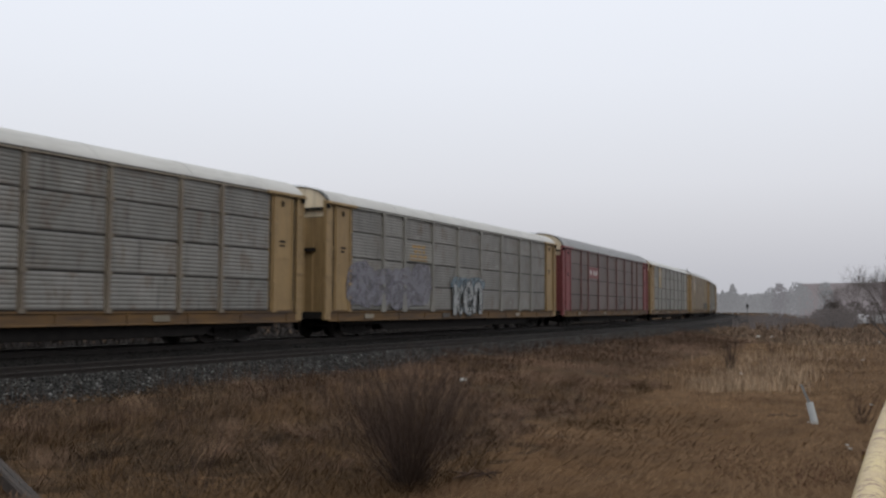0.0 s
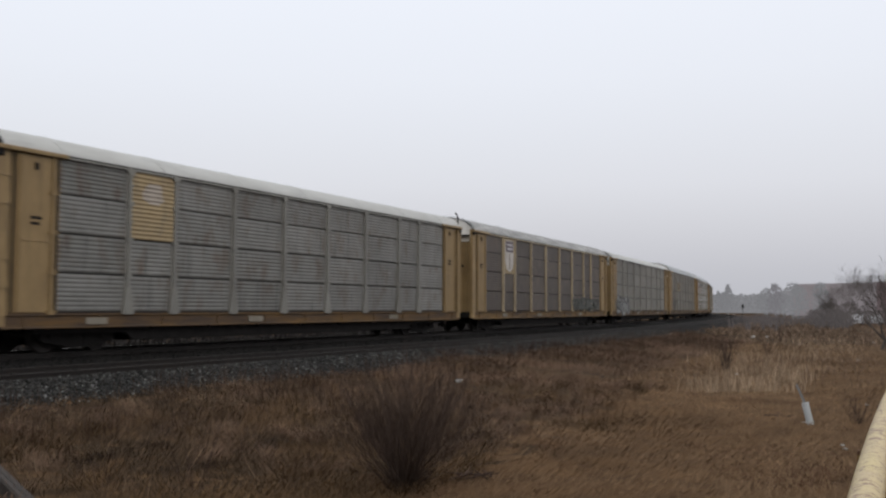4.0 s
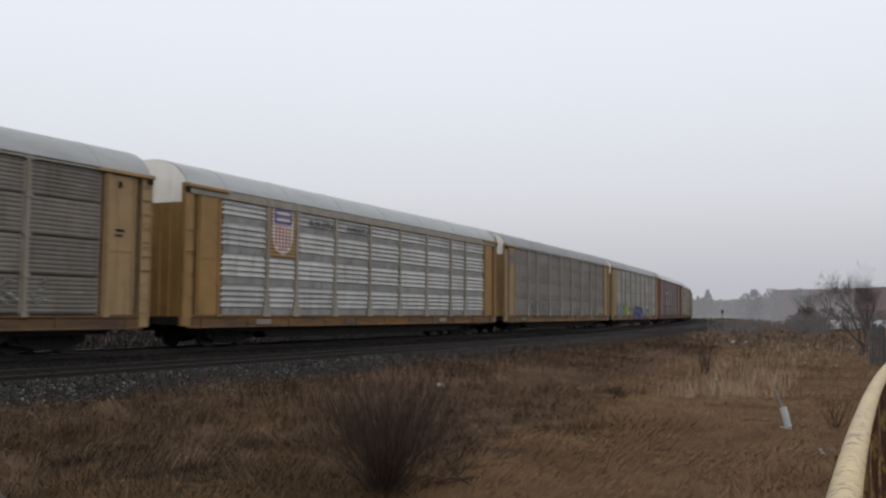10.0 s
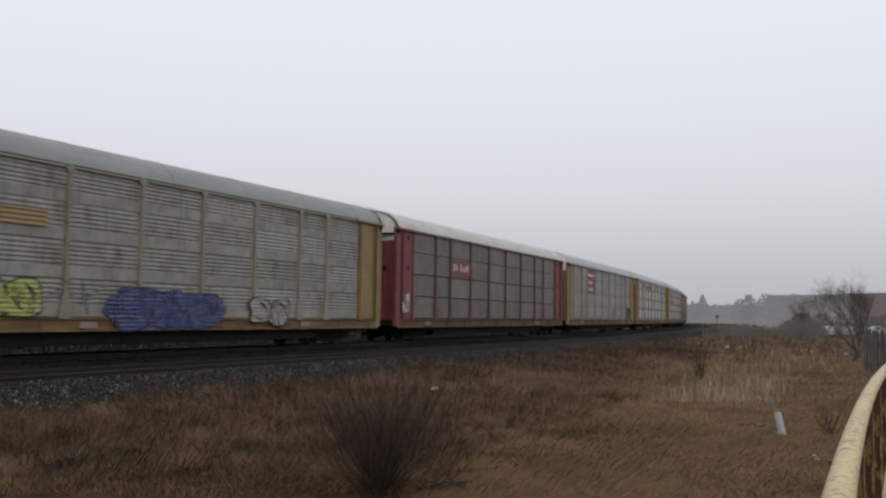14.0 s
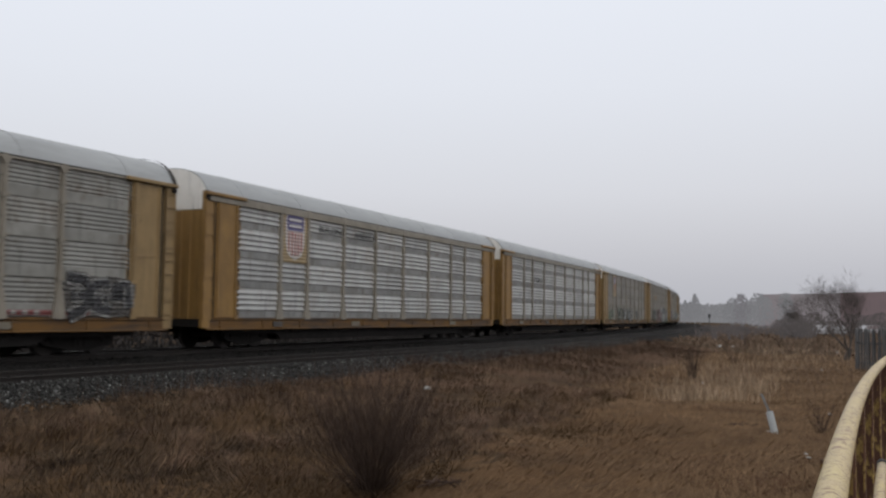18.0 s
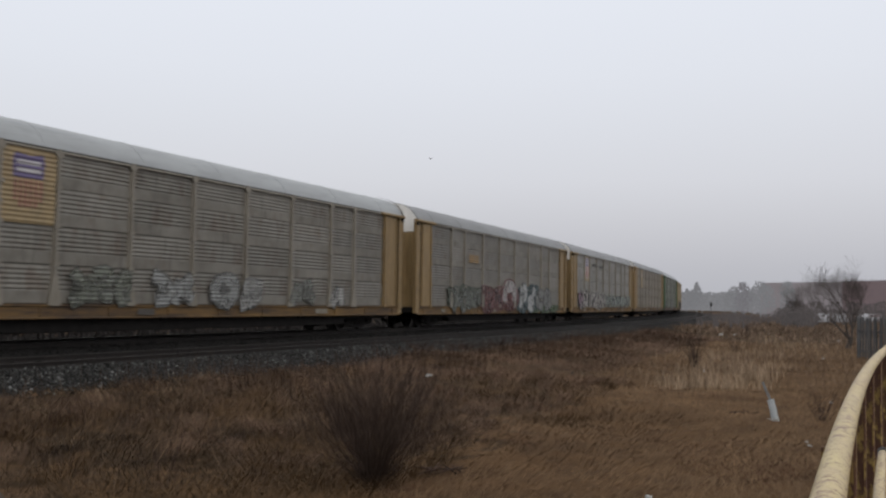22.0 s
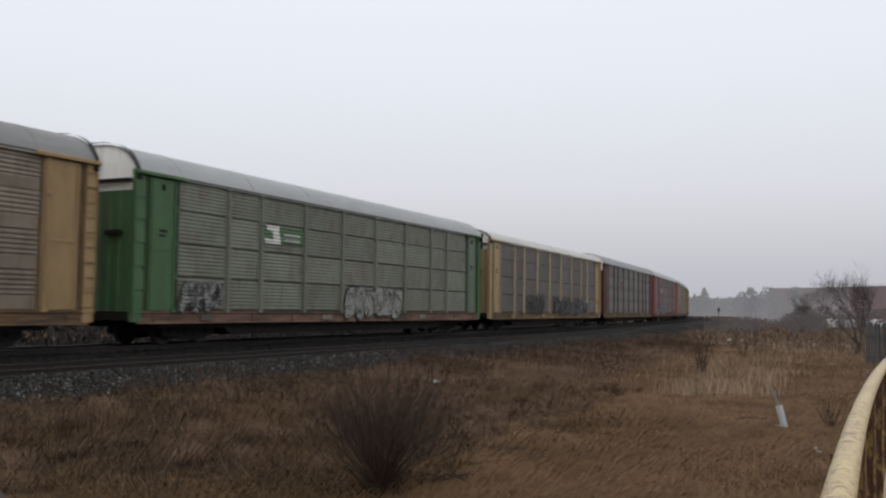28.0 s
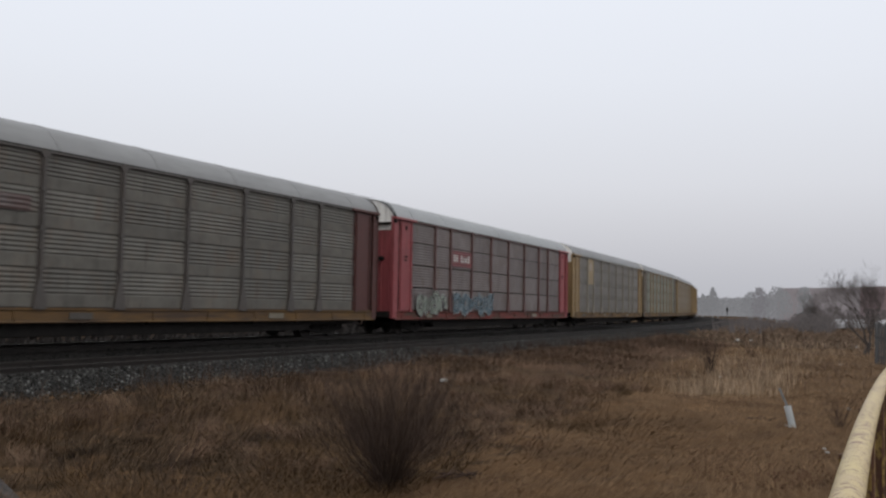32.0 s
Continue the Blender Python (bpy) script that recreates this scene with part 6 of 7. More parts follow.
def bare_tree(name, label, s, u, height, seed, levels=4, trunk=0.10, lean=(0, 0), spread=0.55, mat=M_BARK, forks=()):
    """A leafless tree: a trunk that forks into limbs, then branches, then twigs; forks gives the limbs' slopes, across and away."""
    r = random.Random(seed)
    base = new(name)
    base.location = at(s, u, gz(s, u) - 0.05)
    tagged(base, label, "tree")
    fine = Geo()

    def limb(p, d, length, w, level, into):
        pts, rad = [p], [w]
        q, e = p.copy(), d.copy()
        n = 4
        for j in range(n):
            e = (e + Vector((r.gauss(0, 0.16), r.gauss(0, 0.16), r.gauss(0.06, 0.10)))).normalized()
            q = q + e * length / n
            pts.append(q.copy())
            rad.append(w * (1 - 0.45 * (j + 1) / n))
        into.tube(pts, rad, 7 if level < 2 else 3, level < 2)
        if level >= levels:
            return
        count = {0: len(forks) or 6, 1: 5, 2: 5}.get(level, 4)
        for c in range(count):
            j = r.choice((2, 3, 4)) if level else (3 if c < 2 else 4)
            a = r.uniform(0, 6.283)
            nd = (e * 0.75 + Vector((math.cos(a), math.sin(a), 0.35)) * spread * r.uniform(0.7, 1.3)).normalized()
            if forks and level == 0:
                across, away = forks[c]
                nd = Vector((0.902 * across + 0.431 * away, -0.431 * across + 0.902 * away, 1.0)).normalized()
            tgt = fine if level + 1 >= 2 else Geo()
            limb(pts[j].copy(), nd, length * r.uniform(0.55, 0.82) * (3.1 if level == 0 else 1.0), max(rad[j] * r.uniform(0.45, 0.62), 0.0035), level + 1, tgt)
            if level + 1 == 1:
                part("limb", tgt, mat, base)

    stem = Geo()
    limb(Vector((0, 0, 0)), Vector((lean[0], lean[1], 1)).normalized(), height * 0.12, trunk, 0, stem)
    part("trunk", stem, mat, base)
    part("branch", fine, mat, base)["kind"] = "stuff"
    return base


make_grass()
make_reeds()
twiggy("bush", "large dark leafless bush on the field edge", "bush", 9.7, 5.86, 1.46, 1.20, 300, 3, thick=0.0045, twigs_each=11, mat=M_DARK_TWIG, curl=0.05)
twiggy("shrub", "bare brown shrub among the reeds", "shrub", 33.0, 6.35, 1.45, 0.45, 34, 4, thick=0.010, mat=M_DARK_TWIG)
twiggy("shrub", "small bare shrub at the field's edge", "shrub", 18.3, 1.35, 0.7, 0.4, 30, 5, thick=0.005)
for i, (s, u) in enumerate(((7.9, 7.4), (8.4, 6.6), (8.9, 8.3), (7.6, 8.6), (9.9, 7.2), (8.1, 7.9))):
    twiggy("weed", "single dry brown weed with thin stems", "weed", s, u, 0.55, 0.3, 7, 30 + i, thick=0.0045)
twiggy("shrub", "low dark bramble beside the ballast", "shrub", 26.0, 13.6, 0.5, 0.8, 70, 6, thick=0.006)
for i, (s, u, h, w, n) in enumerate(((29.5, 13.7, 0.4, 0.9, 36), (32.5, 13.6, 0.45, 1.0, 36), (36.0, 13.8, 0.4, 1.1, 32), (41.0, 13.5, 0.5, 1.3, 40), (24.6, 13.3, 0.35, 0.7, 26))):
    twiggy("shrub", "low dark bramble beside the ballast", "shrub", s, u, h, w, n, 60 + i, thick=0.009)
for i, (s, u, h, w, n) in enumerate(((46, 6.5, 1.2, 0.8, 14), (56, 4.5, 1.1, 0.8, 12), (64, 7.5, 1.3, 1.0, 16))):
    twiggy("shrub", "thin bare shrub in rough grass", "shrub", s, u, h, w, n, 80 + i, thick=0.010)
bare_tree("tree", "small bare tree with spreading twigs by the wooden fence", 52.6, 1.50, 6.1, 23, levels=5, trunk=0.17, lean=(-0.03, 0.04), spread=0.62, forks=((-0.62, 0.1), (-0.28, -0.3), (-0.05, 0.35), (0.16, -0.1), (0.40, 0.3)))
bare_tree("tree", "bare tree behind the field, thin crown", 111.0, 4.75, 6.4, 8, levels=5, trunk=0.15, spread=0.62, forks=((-0.42, 0.2), (-0.2, -0.3), (0.02, 0.3), (0.22, 0.0), (0.4, -0.2)))

# ---- fence, marker, litter ----
M_BOARD = material("weathered_boards", (0.105, 0.105, 0.105), (0.055, 0.056, 0.058), rough=0.9, scale=3.0, stretch=(4, 4, 0.5), bump=0.4, bump_scale=20, rand=0.3)
M_PLASTIC = material("white_plastic", (0.46, 0.49, 0.50), (0.34, 0.37, 0.38), rough=0.5, scale=4.0, stain=(0.25, 0.22, 0.2), stain_amount=0.25, stain_scale=4)
M_LITTER = material("litter_white", (0.36, 0.36, 0.34), (0.25, 0.25, 0.235), rough=0.6, scale=8)
M_LOG = material("grey_old_timber", (0.048, 0.038, 0.032), (0.024, 0.019, 0.017), rough=0.9, scale=3.0, stretch=(0.5, 5, 5), bump=0.6, bump_scale=22)


def make_fence():
    base = new("wooden_fence")
    tagged(base, "weathered grey wooden board fence along the field", "fence")
    board = Geo().plate([(0.0, 0.0), (0.11, 0.0), (0.11, 1.74), (0.055, 1.82), (0.0, 1.74)], -0.012, 0.012).mesh("board", M_BOARD)
    post = Geo().box(-0.05, 0.05, -0.05, 0.05, -0.1, 1.82, 0.01).mesh("post", M_BOARD)
    rail = Geo().box(0.0, 2.4, 0.014, 0.06, 0.0, 0.09, 0.008).mesh("fence_rail", M_BOARD)
    a, b = Vector((19.5, 40.1, 0)), Vector((20.6, 32.4, 0))
    d = (b - a).normalized()
    turn, k = math.degrees(math.atan2(d.y, d.x)), 0.0
    while k < (b - a).length:
        p = a + d * k
        part("board", board, None, base).matrix_basis = pose(p.x, p.y, -0.93 + random.uniform(-0.03, 0.02), random.uniform(-1.2, 1.2), random.uniform(-1.5, 1.5), turn)
        k += random.uniform(0.165, 0.22)
    for k in range(4):
        p = a + d * 2.4 * k
        part("post", post, None, base).matrix_basis = pose(p.x, p.y, -0.95, 0, 0, turn) @ pose(0, 0.09, 0)
        for z in (0.3, 1.15):
            if k < 3:
                part("fence_rail", rail, None, base).matrix_basis = pose(p.x, p.y, -0.95, 0, 0, turn) @ pose(0, 0.0, z)


def make_marker():
    s, u = 18.1, 2.17
    base = new("marker_post")
    base.matrix_basis = Matrix.Translation(at(s, u, gz(s, u) - 0.03)) @ pose(0, 0, 0, 0, 0, -20)
    tagged(base, "broken white plastic marker post leaning in the grass", "marker post")
    body = Geo()
    body.strip([(-0.062, 0.02), (-0.062, -0.01), (-0.025, -0.025), (0.025, -0.025), (0.062, -0.01), (0.062, 0.02), (0.0, 0.005)], 0.0, 0.44, closed=True, cap=True, axis="z")
    part("panel", body, M_PLASTIC, base).matrix_basis = pose(0.03, 0, 0, 2, -13, 0)
    top = Geo()
    top.strip([(-0.018, 0.010), (-0.018, -0.006), (0.018, -0.006), (0.018, 0.010)], 0.0, 0.38, closed=True, cap=True, axis="z")
    part("bent_top", top, material("grey_plastic", (0.22, 0.24, 0.25), (0.13, 0.14, 0.15), rough=0.5, scale=5), base, "grey bent upper strip").matrix_basis = pose(-0.07, 0, 0.42, 6, -27, 25)
    part("foot_strip", Geo().box(-0.14, 0.0, -0.015, 0.015, 0.04, 0.05, 0.003), M_PLASTIC, base).matrix_basis = pose(0, 0, 0, 0, 14, 10)


def make_litter():
    r = random.Random(9)
    for s, u, size, lab in ((20.8, 10.75, 0.17, "crumpled white plastic sheet on the embankment"), (21.3, 1.35, 0.07, "small white paper scrap in the grass"), (14.45, 1.28, 0.065, "torn white paper scrap in the grass"),
                            (30.6, 5.6, 0.10, "pale plastic scrap beside the shrub"), (41.0, 2.4, 0.11, "pale plastic scrap in the grass"), (66.0, 9.4, 0.32, "crumpled pale sheet in rough grass"), (67.5, 8.6, 0.22, "crumpled pale sheet in rough grass"),
                            (9.95, 2.55, 0.09, "white paper scrap in the grass"), (14.9, 1.36, 0.06, "torn white paper scrap in the grass"), (62.0, 1.9, 0.2, "white plastic bag caught in weeds")):
        bm = bmesh.new()
        bmesh.ops.create_icosphere(bm, subdivisions=2, radius=1.0)
        for v in bm.verts:
            k = 0.7 + 0.5 * noise.noise(v.co * 2.1 + Vector((s, u, 0)))
            v.co = Vector((v.co.x * size * k, v.co.y * size * 0.6 * k, max(v.co.z, -0.3) * size * 0.42 * k))
        me = bpy.data.meshes.new("litter")
        bm.to_mesh(me)
        bm.free()
        me.materials.append(M_LITTER)
        ob = new("litter", me)
        ob.matrix_basis = Matrix.Translation(at(s, u, gz(s, u) + size * 0.10 + 0.05)) @ pose(0, 0, 0, r.uniform(-15, 15), r.uniform(-15, 15), r.uniform(0, 360))
        tagged(ob, lab, "litter")
    for s, u, n, sd in ((18.95, 2.77, 5, 1), (10.75, 5.45, 10, 3)):
        g, q = Geo(), random.Random(sd)
        for _ in range(n):
            a = q.uniform(0, 3.14)
            p = Vector((q.gauss(0, 0.12), q.gauss(0, 0.08), 0.05))
            d = Vector((math.cos(a), math.sin(a), q.uniform(0.0, 0.35))) * q.uniform(0.08, 0.2)
            g.tube([p - d, p, p + d], [0.010, 0.014, 0.006], 5)
        ob = new("twig_heap", g.mesh("twig_heap", M_TWIG))
        ob.location = at(s, u, gz(s, u) + 0.02)
        tagged(ob, "heap of dark broken twigs in the grass", "branch", kind="stuff")


def make_beam():
    """An old squared timber lying on the bank."""
    a, b = Vector((-6.0, 12.15, -0.66)), Vector((-4.12, 9.48, -0.80))
    d = b - a
    base = new("timber_beam")
    g = Geo().box(-0.2, d.length + 0.6, -0.075, 0.075, -0.05, 0.13, 0.02)
    me = g.mesh("timber_beam", M_LOG)
    part("beam", me, None, base)
    part("split", Geo().box(0.0, d.length, -0.008, 0.008, 0.125, 0.134), M_SLOT, base, "dark crack along the timber")
    base.matrix_basis = Matrix.Translation(a) @ pose(0, 0, 0, 0, math.degrees(math.atan2(-d.z, math.hypot(d.x, d.y))), math.degrees(math.atan2(d.y, d.x)))
    tagged(base, "old grey squared timber lying on the bank", "timber")


make_fence()
make_marker()
make_litter()
make_beam()

# ---- the yellow railing by the viewer ----
M_YELLOW = material("chipped_yellow_paint", (0.50, 0.41, 0.19), (0.42, 0.32, 0.19), rough=0.5, scale=6.0, bump=0.25, bump_scale=60,
                    stain=(0.15, 0.07, 0.055), stain_amount=0.30, stain_scale=22.0, stain_stretch=(1.4, 2.6, 2.2), stain_edge=0.05)
M_YELLOW_RUST = material("rusty_yellow_paint", (0.34, 0.235, 0.065), (0.24, 0.155, 0.045), rough=0.6, scale=4.0, bump=0.3, bump_scale=40,
                         stain=(0.085, 0.036, 0.02), stain_amount=0.62, stain_scale=20.0, stain_stretch=(1, 1, 0.5), stain_edge=0.06)


def rail_at(y):
    """The railing's plan: it bends slowly away to the right."""
    return Vector((-0.06 + 0.478 * y + 0.0061 * y * y, y, 0.0))


def make_railing():
    base = new("railing")
    base.location = (0, 0, 0.872)
    tagged(base, "yellow pipe railing with chipped paint and rust", "railing")
    ys = np.concatenate([np.arange(-1.6, 6.0, 0.2), np.arange(6.0, 14.1, 0.5)])
    part("top_rail", Geo().tube([rail_at(y) for y in ys], [0.031] * len(ys), 20), M_YELLOW, base, smooth=True)
    mid = np.arange(-1.6, 4.81, 0.4)
    part("middle_rail", Geo().tube([rail_at(y) + Vector((0.09, 0, -0.40)) for y in mid], [0.024] * len(mid), 14), M_YELLOW, base, smooth=True)
    e = rail_at(4.8) + Vector((0.09, 0, -0.40))
    part("rail_cap", Geo().tube([e - Vector((0.02, 0.04, 0)), e + Vector((0.02, 0.04, 0))], [0.028, 0.028], 12), M_SLOT, base, "black end cap")
    k = 0
    for y in (-1.2, 0.0, 1.2, 2.4, 3.55, 4.7, 5.85, 7.0, 8.2, 9.4, 10.6, 11.8, 13.0, 13.9):
        p, q = rail_at(y), rail_at(y + 0.1)
        g = Geo()
        g.box(-0.035, 0.035, -0.005, 0.005, -1.16, -0.02)
        g.box(0.026, 0.036, 0.0, 0.05, -1.16, -0.02)
        part("post", g, M_YELLOW_RUST, base, "rusty yellow angle-iron post" if k == 0 else "").matrix_basis = Matrix.Translation(p) @ pose(0, 0, 0, 0, 0, math.degrees(math.atan2(q.y - p.y, q.x - p.x)))
        k += 1
    part("bottom_rail", Geo().tube([rail_at(y) + Vector((0, 0, -1.04)) for y in ys], [0.024] * len(ys), 10), M_YELLOW_RUST, base, smooth=True)


make_railing()


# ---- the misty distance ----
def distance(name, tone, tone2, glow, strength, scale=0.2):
    """A backdrop surface: its own colour, and the misty air before it added as a glow."""
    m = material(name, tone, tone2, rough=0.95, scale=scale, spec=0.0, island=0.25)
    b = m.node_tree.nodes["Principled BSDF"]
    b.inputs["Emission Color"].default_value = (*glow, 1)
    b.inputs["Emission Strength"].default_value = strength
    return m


# The last strength sets how much mist each surface gives off as glow.
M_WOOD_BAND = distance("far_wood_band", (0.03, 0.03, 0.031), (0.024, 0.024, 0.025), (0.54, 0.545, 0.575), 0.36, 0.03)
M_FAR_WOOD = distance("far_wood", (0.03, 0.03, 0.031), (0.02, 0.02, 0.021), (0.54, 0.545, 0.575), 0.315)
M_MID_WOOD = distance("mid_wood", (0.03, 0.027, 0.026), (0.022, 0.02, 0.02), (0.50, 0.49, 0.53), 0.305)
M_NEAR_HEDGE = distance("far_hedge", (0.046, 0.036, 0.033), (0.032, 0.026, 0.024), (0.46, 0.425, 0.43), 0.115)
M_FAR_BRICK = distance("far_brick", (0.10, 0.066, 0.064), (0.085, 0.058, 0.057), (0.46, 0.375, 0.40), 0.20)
# The same brick farther off: greyer tone and more glow for thicker mist.
M_FAR_BRICK2 = distance("far_brick_misted", (0.075, 0.06, 0.06), (0.065, 0.054, 0.054), (0.50, 0.46, 0.485), 0.32)
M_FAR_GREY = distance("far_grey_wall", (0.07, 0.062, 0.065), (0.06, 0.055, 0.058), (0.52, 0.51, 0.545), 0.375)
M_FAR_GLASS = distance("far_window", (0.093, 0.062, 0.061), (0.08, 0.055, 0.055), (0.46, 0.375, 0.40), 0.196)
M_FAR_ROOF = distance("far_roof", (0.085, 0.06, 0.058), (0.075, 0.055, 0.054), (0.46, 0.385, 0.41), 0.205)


def far_tree(name, label, x, y, height, width, mat, seed, conical=False, clumps=160, z=-1.05):
    """A far tree: a trunk and a crown of many small uneven twig clumps."""
    r = random.Random(seed)
    base = new(name)
    base.location = (x, y, z)
    tagged(base, label, "bush" if name == "hedge_bush" else "tree")
    part("trunk", Geo().tube([(0, 0, 0), (0.1, 0, height * 0.35), (0.0, 0.1, height * 0.8)], [0.16, 0.11, 0.04], 6), mat, base)
    g = Geo()
    for _ in range(clumps):
        q = r.random() ** 0.8
        z = height * (0.16 + 0.84 * q)
        w = width * ((1 - q) ** 0.8 + 0.05 if conical else math.sin(math.pi * min(max(0.12 + 0.82 * q, 0), 1)) ** 0.7)
        a, f = r.uniform(0, 6.283), math.sqrt(r.random())
        c = Vector((math.cos(a) * w * f, math.sin(a) * w * f, z))
        d = Vector((r.gauss(0, 0.5), r.gauss(0, 0.5), r.uniform(0.3, 1.0))).normalized() * height * r.uniform(0.04, 0.10)
        side = Vector((r.gauss(0, 1), r.gauss(0, 1), r.gauss(0, 0.4))).normalized() * height * r.uniform(0.008, 0.022)
        g.face_set([c - d * 0.5 - side, c - d * 0.5 + side, c + d * 0.3 + side * 1.2, c + d, c + d * 0.2 - side * 1.3], [(0, 1, 2, 3, 4)])
    part("crown", g, mat, base)
    return base


def ray_place(slope, depth):
    """A place at the given depth ahead along a bearing slope x/y."""
    return slope * depth, depth


def building(name, label, x0, y0, x1, y1, height, depth, wall, roofmat, storeys, windows, seed):
    r = random.Random(seed)
    base = new(name)
    length = math.hypot(x1 - x0, y1 - y0)
    base.matrix_basis = pose(x0, y0, -1.1, 0, 0, math.degrees(math.atan2(y1 - y0, x1 - x0)))
    tagged(base, label, "building")
    part("wall", Geo().box(0, length, 0, depth, 0, height, 0.05), wall, base)
    part("roof", Geo().box(-0.1, length + 0.1, -0.1, depth + 0.1, height, height + 0.25, 0.06), roofmat, base)
    step = length / windows
    for f in range(storeys):
        z = height * (0.22 + f * 0.8 / storeys)
        for k in range(windows):
            x = (k + 0.5) * step
            w = part("window", Geo().box(x - step * 0.22, x + step * 0.22, -0.06, 0.02, z, z + height * 0.4 / storeys), M_FAR_GLASS, base)
            part("sill", Geo().box(x - step * 0.26, x + step * 0.26, -0.14, -0.02, z - 0.12, z - 0.02), wall, w)
    return base


def parked_car(label, x, y, turn, tone):
    """A small parked car, far off: body, cabin glass and wheels."""
    base = new("parked_car")
    base.matrix_basis = pose(x, y, -0.95, 0, 0, turn)
    tagged(base, label, "car")
    # Car paint with the pale glow of the mist put into it.
    paintwork = distance("misted_car_paint", tone, tuple(c * 0.9 for c in tone), (0.5, 0.5, 0.52), 0.12)
    body = Geo()
    body.plate([(-2.2, 0.3), (2.2, 0.3), (2.25, 0.75), (1.4, 0.92), (0.75, 1.42), (-1.3, 1.45), (-2.0, 0.98), (-2.25, 0.85)], -0.85, 0.85)
    part("body", body, paintwork, base)
    part("windscreen", Geo().face_set([(1.36, -0.7, 0.97), (1.36, 0.7, 0.97), (0.80, 0.62, 1.40), (0.80, -0.62, 1.40)], [(0, 1, 2, 3)]), M_FAR_GLASS, base)
    for y in (-0.86, 0.86):
        part("side_window", Geo().box(-1.3, 0.9, y - 0.012, y + 0.012, 0.98, 1.34), M_FAR_GLASS, base)
    for cx in (-1.35, 1.35):
        for y in (-0.78, 0.78):
            part("wheel", Geo().disc(cx, 0.32, 0.32, y - 0.1, y + 0.1, 14), M_WHEEL, base)


def make_distance():
    r = random.Random(14)
    # pale wood along the horizon
    for k in range(84):
        slope = 0.10 + 0.0053 * k + r.uniform(-0.003, 0.003)
        d = r.uniform(300, 400)
        x, y = ray_place(slope, d)
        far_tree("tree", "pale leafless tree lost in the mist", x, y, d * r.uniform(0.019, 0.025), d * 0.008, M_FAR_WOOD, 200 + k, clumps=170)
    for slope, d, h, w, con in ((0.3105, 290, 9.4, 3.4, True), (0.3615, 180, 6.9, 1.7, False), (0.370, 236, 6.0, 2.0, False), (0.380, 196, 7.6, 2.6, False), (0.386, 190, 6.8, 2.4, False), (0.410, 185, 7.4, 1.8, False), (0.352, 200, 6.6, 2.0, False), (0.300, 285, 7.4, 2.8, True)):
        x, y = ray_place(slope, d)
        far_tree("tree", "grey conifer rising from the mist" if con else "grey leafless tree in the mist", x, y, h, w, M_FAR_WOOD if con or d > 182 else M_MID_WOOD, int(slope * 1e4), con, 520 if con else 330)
    # hedge and undergrowth at the end of the field
    for k in range(46):
        slope = 0.325 + 0.0051 * k + r.uniform(-0.003, 0.003)
        tall = 0.55 if slope < 0.40 else 1.0
        d = r.uniform(112, 150)
        x, y = ray_place(slope, d)
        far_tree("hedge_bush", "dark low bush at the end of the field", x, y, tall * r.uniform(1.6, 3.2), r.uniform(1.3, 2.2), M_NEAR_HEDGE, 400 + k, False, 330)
    # the wood's closed mass behind its front trees, with an uneven top
    g, top = Geo(), []
    for k in range(400):
        a = 0.02 + 0.0019 * k
        top.append((a, 430 * (0.0185 + 0.0030 * noise.noise(Vector((k * 0.09, 0, 1))) + 0.0028 * noise.noise(Vector((k * 0.5, 0, 5))) + r.uniform(-0.0006, 0.0006))))
    vs = []
    for a, h in top:
        vs += [(a * 430, 430, -1.5), (a * 430, 431, h * 0.55), (a * 430, 434, h), (a * 434, 441, -1.5)]
    g.face_set(vs, [(k * 4 + j, k * 4 + 4 + j, k * 4 + 5 + j, k * 4 + 1 + j) for k in range(len(top) - 1) for j in range(3)])
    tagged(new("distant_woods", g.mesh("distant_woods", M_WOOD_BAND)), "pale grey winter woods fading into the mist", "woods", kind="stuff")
    # dark brambles where the line meets the field's end
    for k in range(44):
        s, u = r.uniform(80, 165), r.uniform(9.0, 13.4)
        p = at(s, u, 0)
        far_tree("hedge_bush", "dark low bramble beside the far line", p.x, p.y, r.uniform(0.7, 1.3), r.uniform(1.6, 2.6), M_NEAR_HEDGE, 500 + k, False, 170, gz(s, u) - 0.1)
    for k in range(9):
        x, y = ray_place(0.404 + 0.0042 * k, r.uniform(98, 110))
        far_tree("hedge_bush", "dense dark bush at the end of the field", x, y, r.uniform(1.5, 2.3), r.uniform(1.0, 1.6), M_NEAR_HEDGE, 560 + k, False, 420)
    x0, y0 = ray_place(0.381, 207)
    x1, y1 = ray_place(0.470, 190)
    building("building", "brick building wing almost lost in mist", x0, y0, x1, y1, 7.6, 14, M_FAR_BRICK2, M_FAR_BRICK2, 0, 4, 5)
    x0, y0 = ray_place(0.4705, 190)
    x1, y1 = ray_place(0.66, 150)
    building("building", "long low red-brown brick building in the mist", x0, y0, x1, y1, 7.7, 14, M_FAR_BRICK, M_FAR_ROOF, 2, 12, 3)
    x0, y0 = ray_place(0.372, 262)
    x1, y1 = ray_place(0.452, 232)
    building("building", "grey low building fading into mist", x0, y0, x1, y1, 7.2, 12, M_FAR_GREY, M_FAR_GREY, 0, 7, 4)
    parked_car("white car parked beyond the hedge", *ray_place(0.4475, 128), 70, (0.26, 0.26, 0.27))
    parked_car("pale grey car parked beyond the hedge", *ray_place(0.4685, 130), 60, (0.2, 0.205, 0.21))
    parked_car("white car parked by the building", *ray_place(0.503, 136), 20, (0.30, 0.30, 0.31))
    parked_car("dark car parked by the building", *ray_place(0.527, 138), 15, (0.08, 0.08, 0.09))
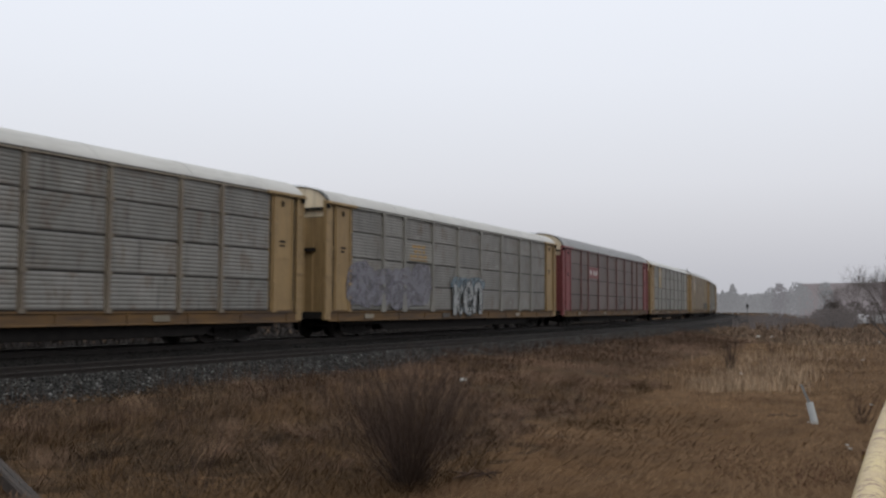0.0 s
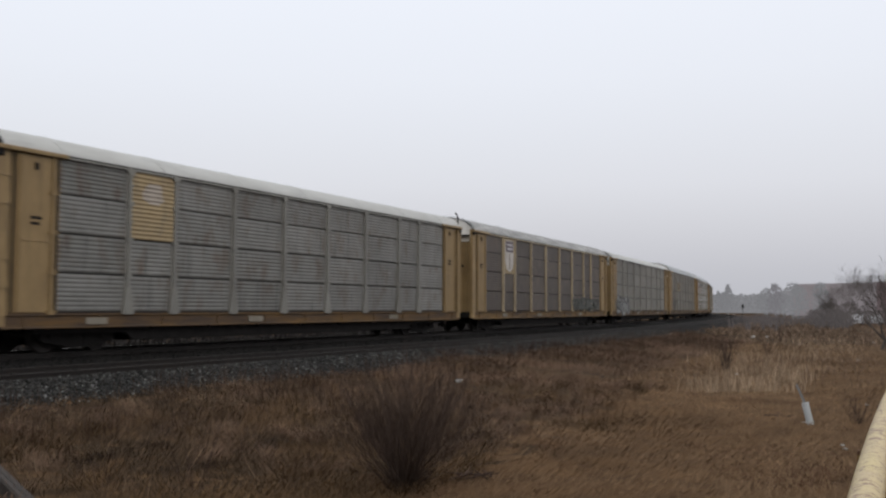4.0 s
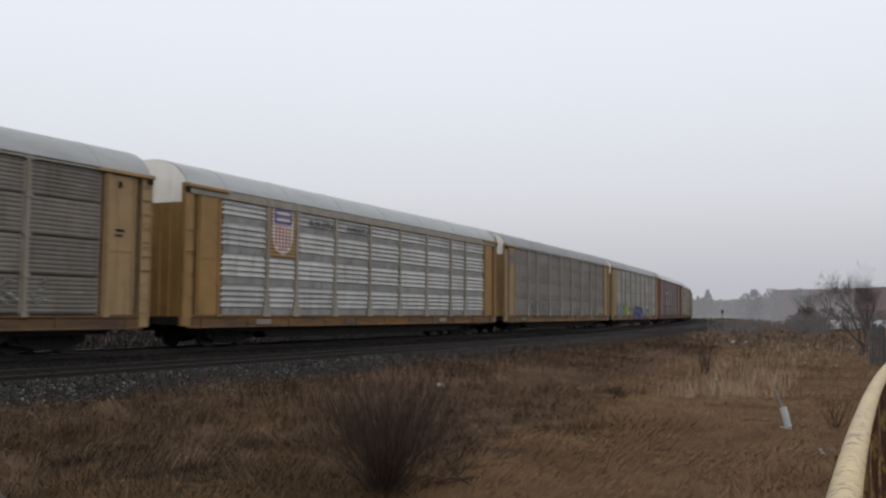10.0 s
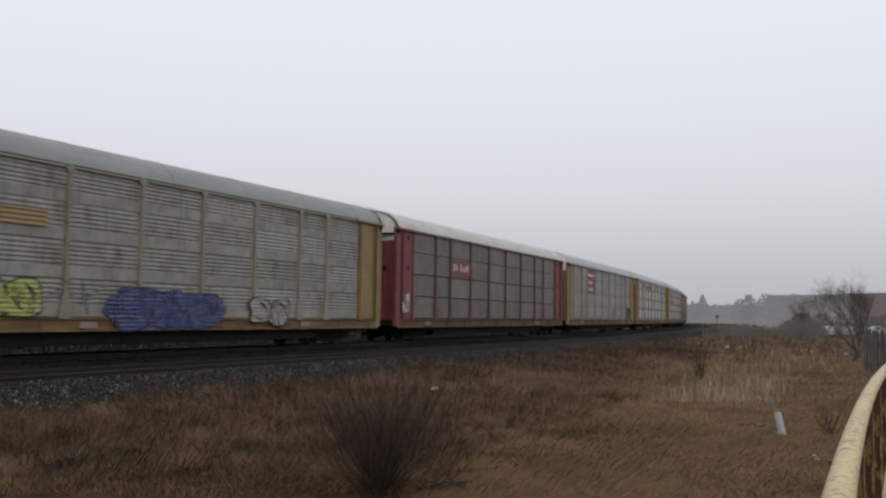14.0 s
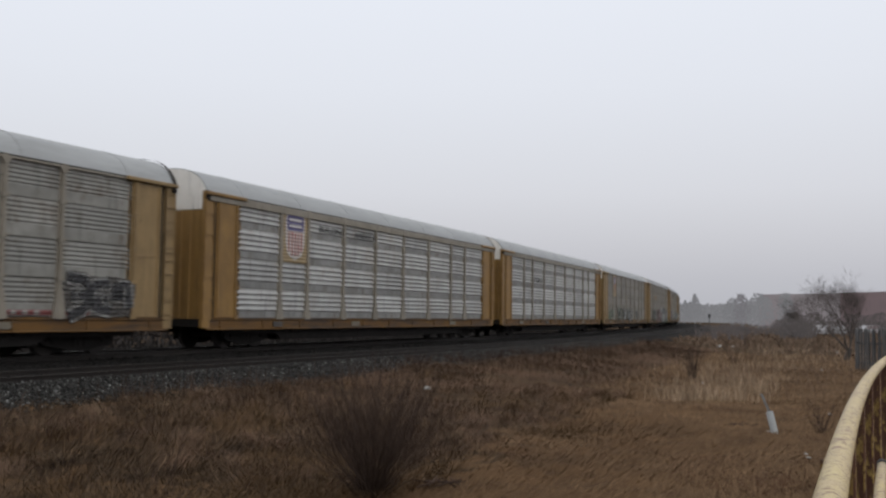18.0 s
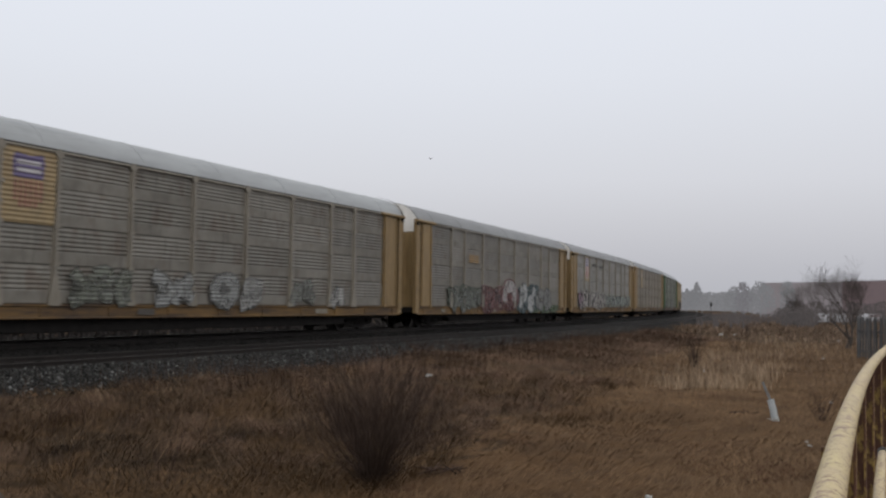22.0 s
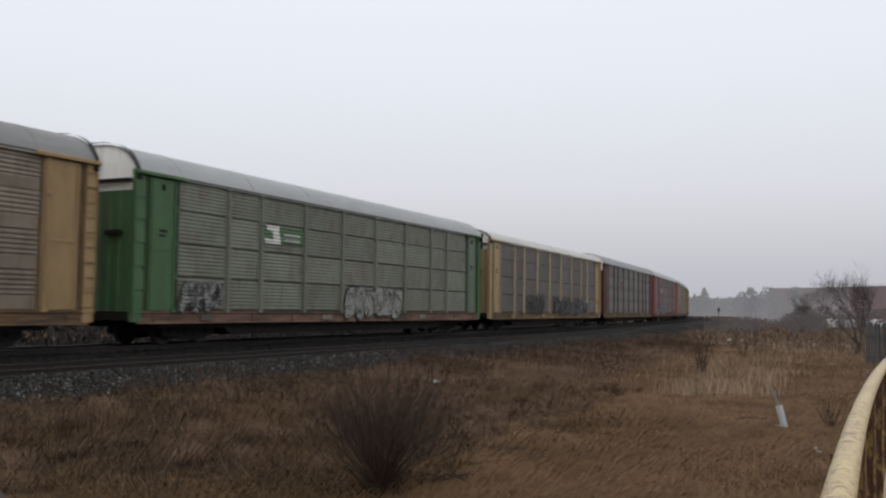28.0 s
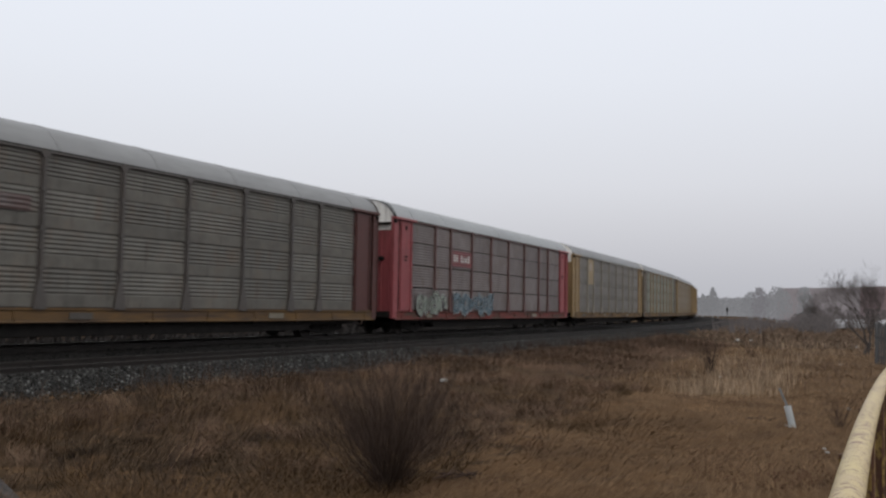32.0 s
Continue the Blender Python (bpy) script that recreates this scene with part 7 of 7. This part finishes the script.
    # a signal beside the line
    sx, sy = ray_place(0.3262, 150)
    sig = new("railway_signal")
    sig.location = (sx, sy, -0.7)
    tagged(sig, "dark railway signal on a thin mast", "signal")
    part("mast", Geo().tube([(0, 0, 0), (0, 0, 2.6)], [0.05, 0.045], 8), M_UNDER, sig)
    part("head", Geo().box(-0.15, 0.15, -0.1, 0.1, 2.0, 2.65, 0.04), M_UNDER, sig, "dark signal head")
    part("visor", Geo().tube([(0, -0.1, 2.4), (0, -0.3, 2.4)], [0.11, 0.11], 10), M_UNDER, sig)


make_distance()

# ---- birds ----
# Pale tones stand for the mist between the bird and the viewer.
M_BIRD = material("bird_in_mist", (0.45, 0.45, 0.46), (0.34, 0.34, 0.35), rough=0.9, scale=5)
birds = []


def make_bird(label):
    base = new("bird")
    tagged(base, label, "bird")
    part("body", Geo().tube([(-0.32, 0, 0.02), (-0.2, 0, 0.0), (0.05, 0, 0.0), (0.2, 0, 0.03), (0.30, 0, 0.03)], [0.02, 0.06, 0.085, 0.05, 0.012], 8), M_BIRD, base)
    wings = []
    for side in (1, -1):
        wing = part("wing", Geo().face_set([(0.1, 0, 0.01), (-0.12, 0, 0.01), (-0.10, side * 0.32, 0.05), (0.08, side * 0.30, 0.06), (-0.14, side * 0.62, 0.02), (0.1, 0, -0.01), (-0.12, 0, -0.01), (-0.10, side * 0.32, 0.035), (0.08, side * 0.30, 0.04), (-0.14, side * 0.62, 0.015)],
                                           [(0, 1, 2, 3), (3, 2, 4), (5, 6, 7, 8), (8, 7, 9), (0, 3, 8, 5), (1, 2, 7, 6), (3, 4, 9, 8), (2, 4, 9, 7)]), M_BIRD, base)
        wings.append((wing, side))
    birds.append((base, wings))


make_bird("grey bird flying high over the train")

# ---- movement ----
SPEED = 17.0
DRIFT_T = [0, 2, 5, 8, 11, 14, 17, 19, 20.5, 22, 24, 25.5, 27.5, 28.5, 30, 32]
DRIFT_D = [0.19, 0.42, 1.0, 1.06, 1.12, 1.06, 0.7, 0.5, 0.24, -0.45, -0.82, -1.28, -1.25, -1.6, -1.9, -2.25]


def travelled(t):
    """Metres that the train has run since the start."""
    return SPEED * t + float(np.interp(t, DRIFT_T, DRIFT_D))


def car_pose(k, t):
    s = 27.75 + PITCH * (k + 0.5) - travelled(t)
    a, b = at(s - 9.9, OFFSET), at(s + 9.9, OFFSET)
    mid, d = (a + b) / 2, b - a
    return pose(mid.x, mid.y, 0, 0, 0, math.degrees(math.atan2(d.y, d.x)))


def motions():
    times = [i * 1.0 for i in range(33)]
    for k, car in train.items():
        walk(car, [(t, car_pose(k, t)) for t in times])
        for truck in car.children:
            if truck.name.startswith("truck"):
                way = -1 if truck.matrix_basis.to_3x3()[0][0] > 0 else 1
                for wheel in truck.children:
                    if wheel.name.startswith("wheelset"):
                        x = wheel.location.x
                        walk(wheel, [(t * 0.5, pose(x, 0, 0.46, 0, way * 84.0 * t, 0)) for t in range(65)])
    for bird, wings in birds:
        rows = []
        for i in range(33):
            t = float(i)
            slope = 0.0075 + 0.064 * (t - 21.8)
            far = float(np.interp(t, [0, 18, 21, 22, 23, 25, 28, 32], [1500, 560, 200, 165, 175, 330, 650, 1000]))
            rows.append((t, pose(slope * far, far, EYE + far * (0.156 + 0.006 * (t - 22) / 10), 0, 0, 4)))
        walk(bird, rows)
        for wing, side in wings:
            walk(wing, [(i * 0.2, pose(0, 0, 0, side * (24 if i % 2 else -14), 0, 0)) for i in range(161)])


motions()
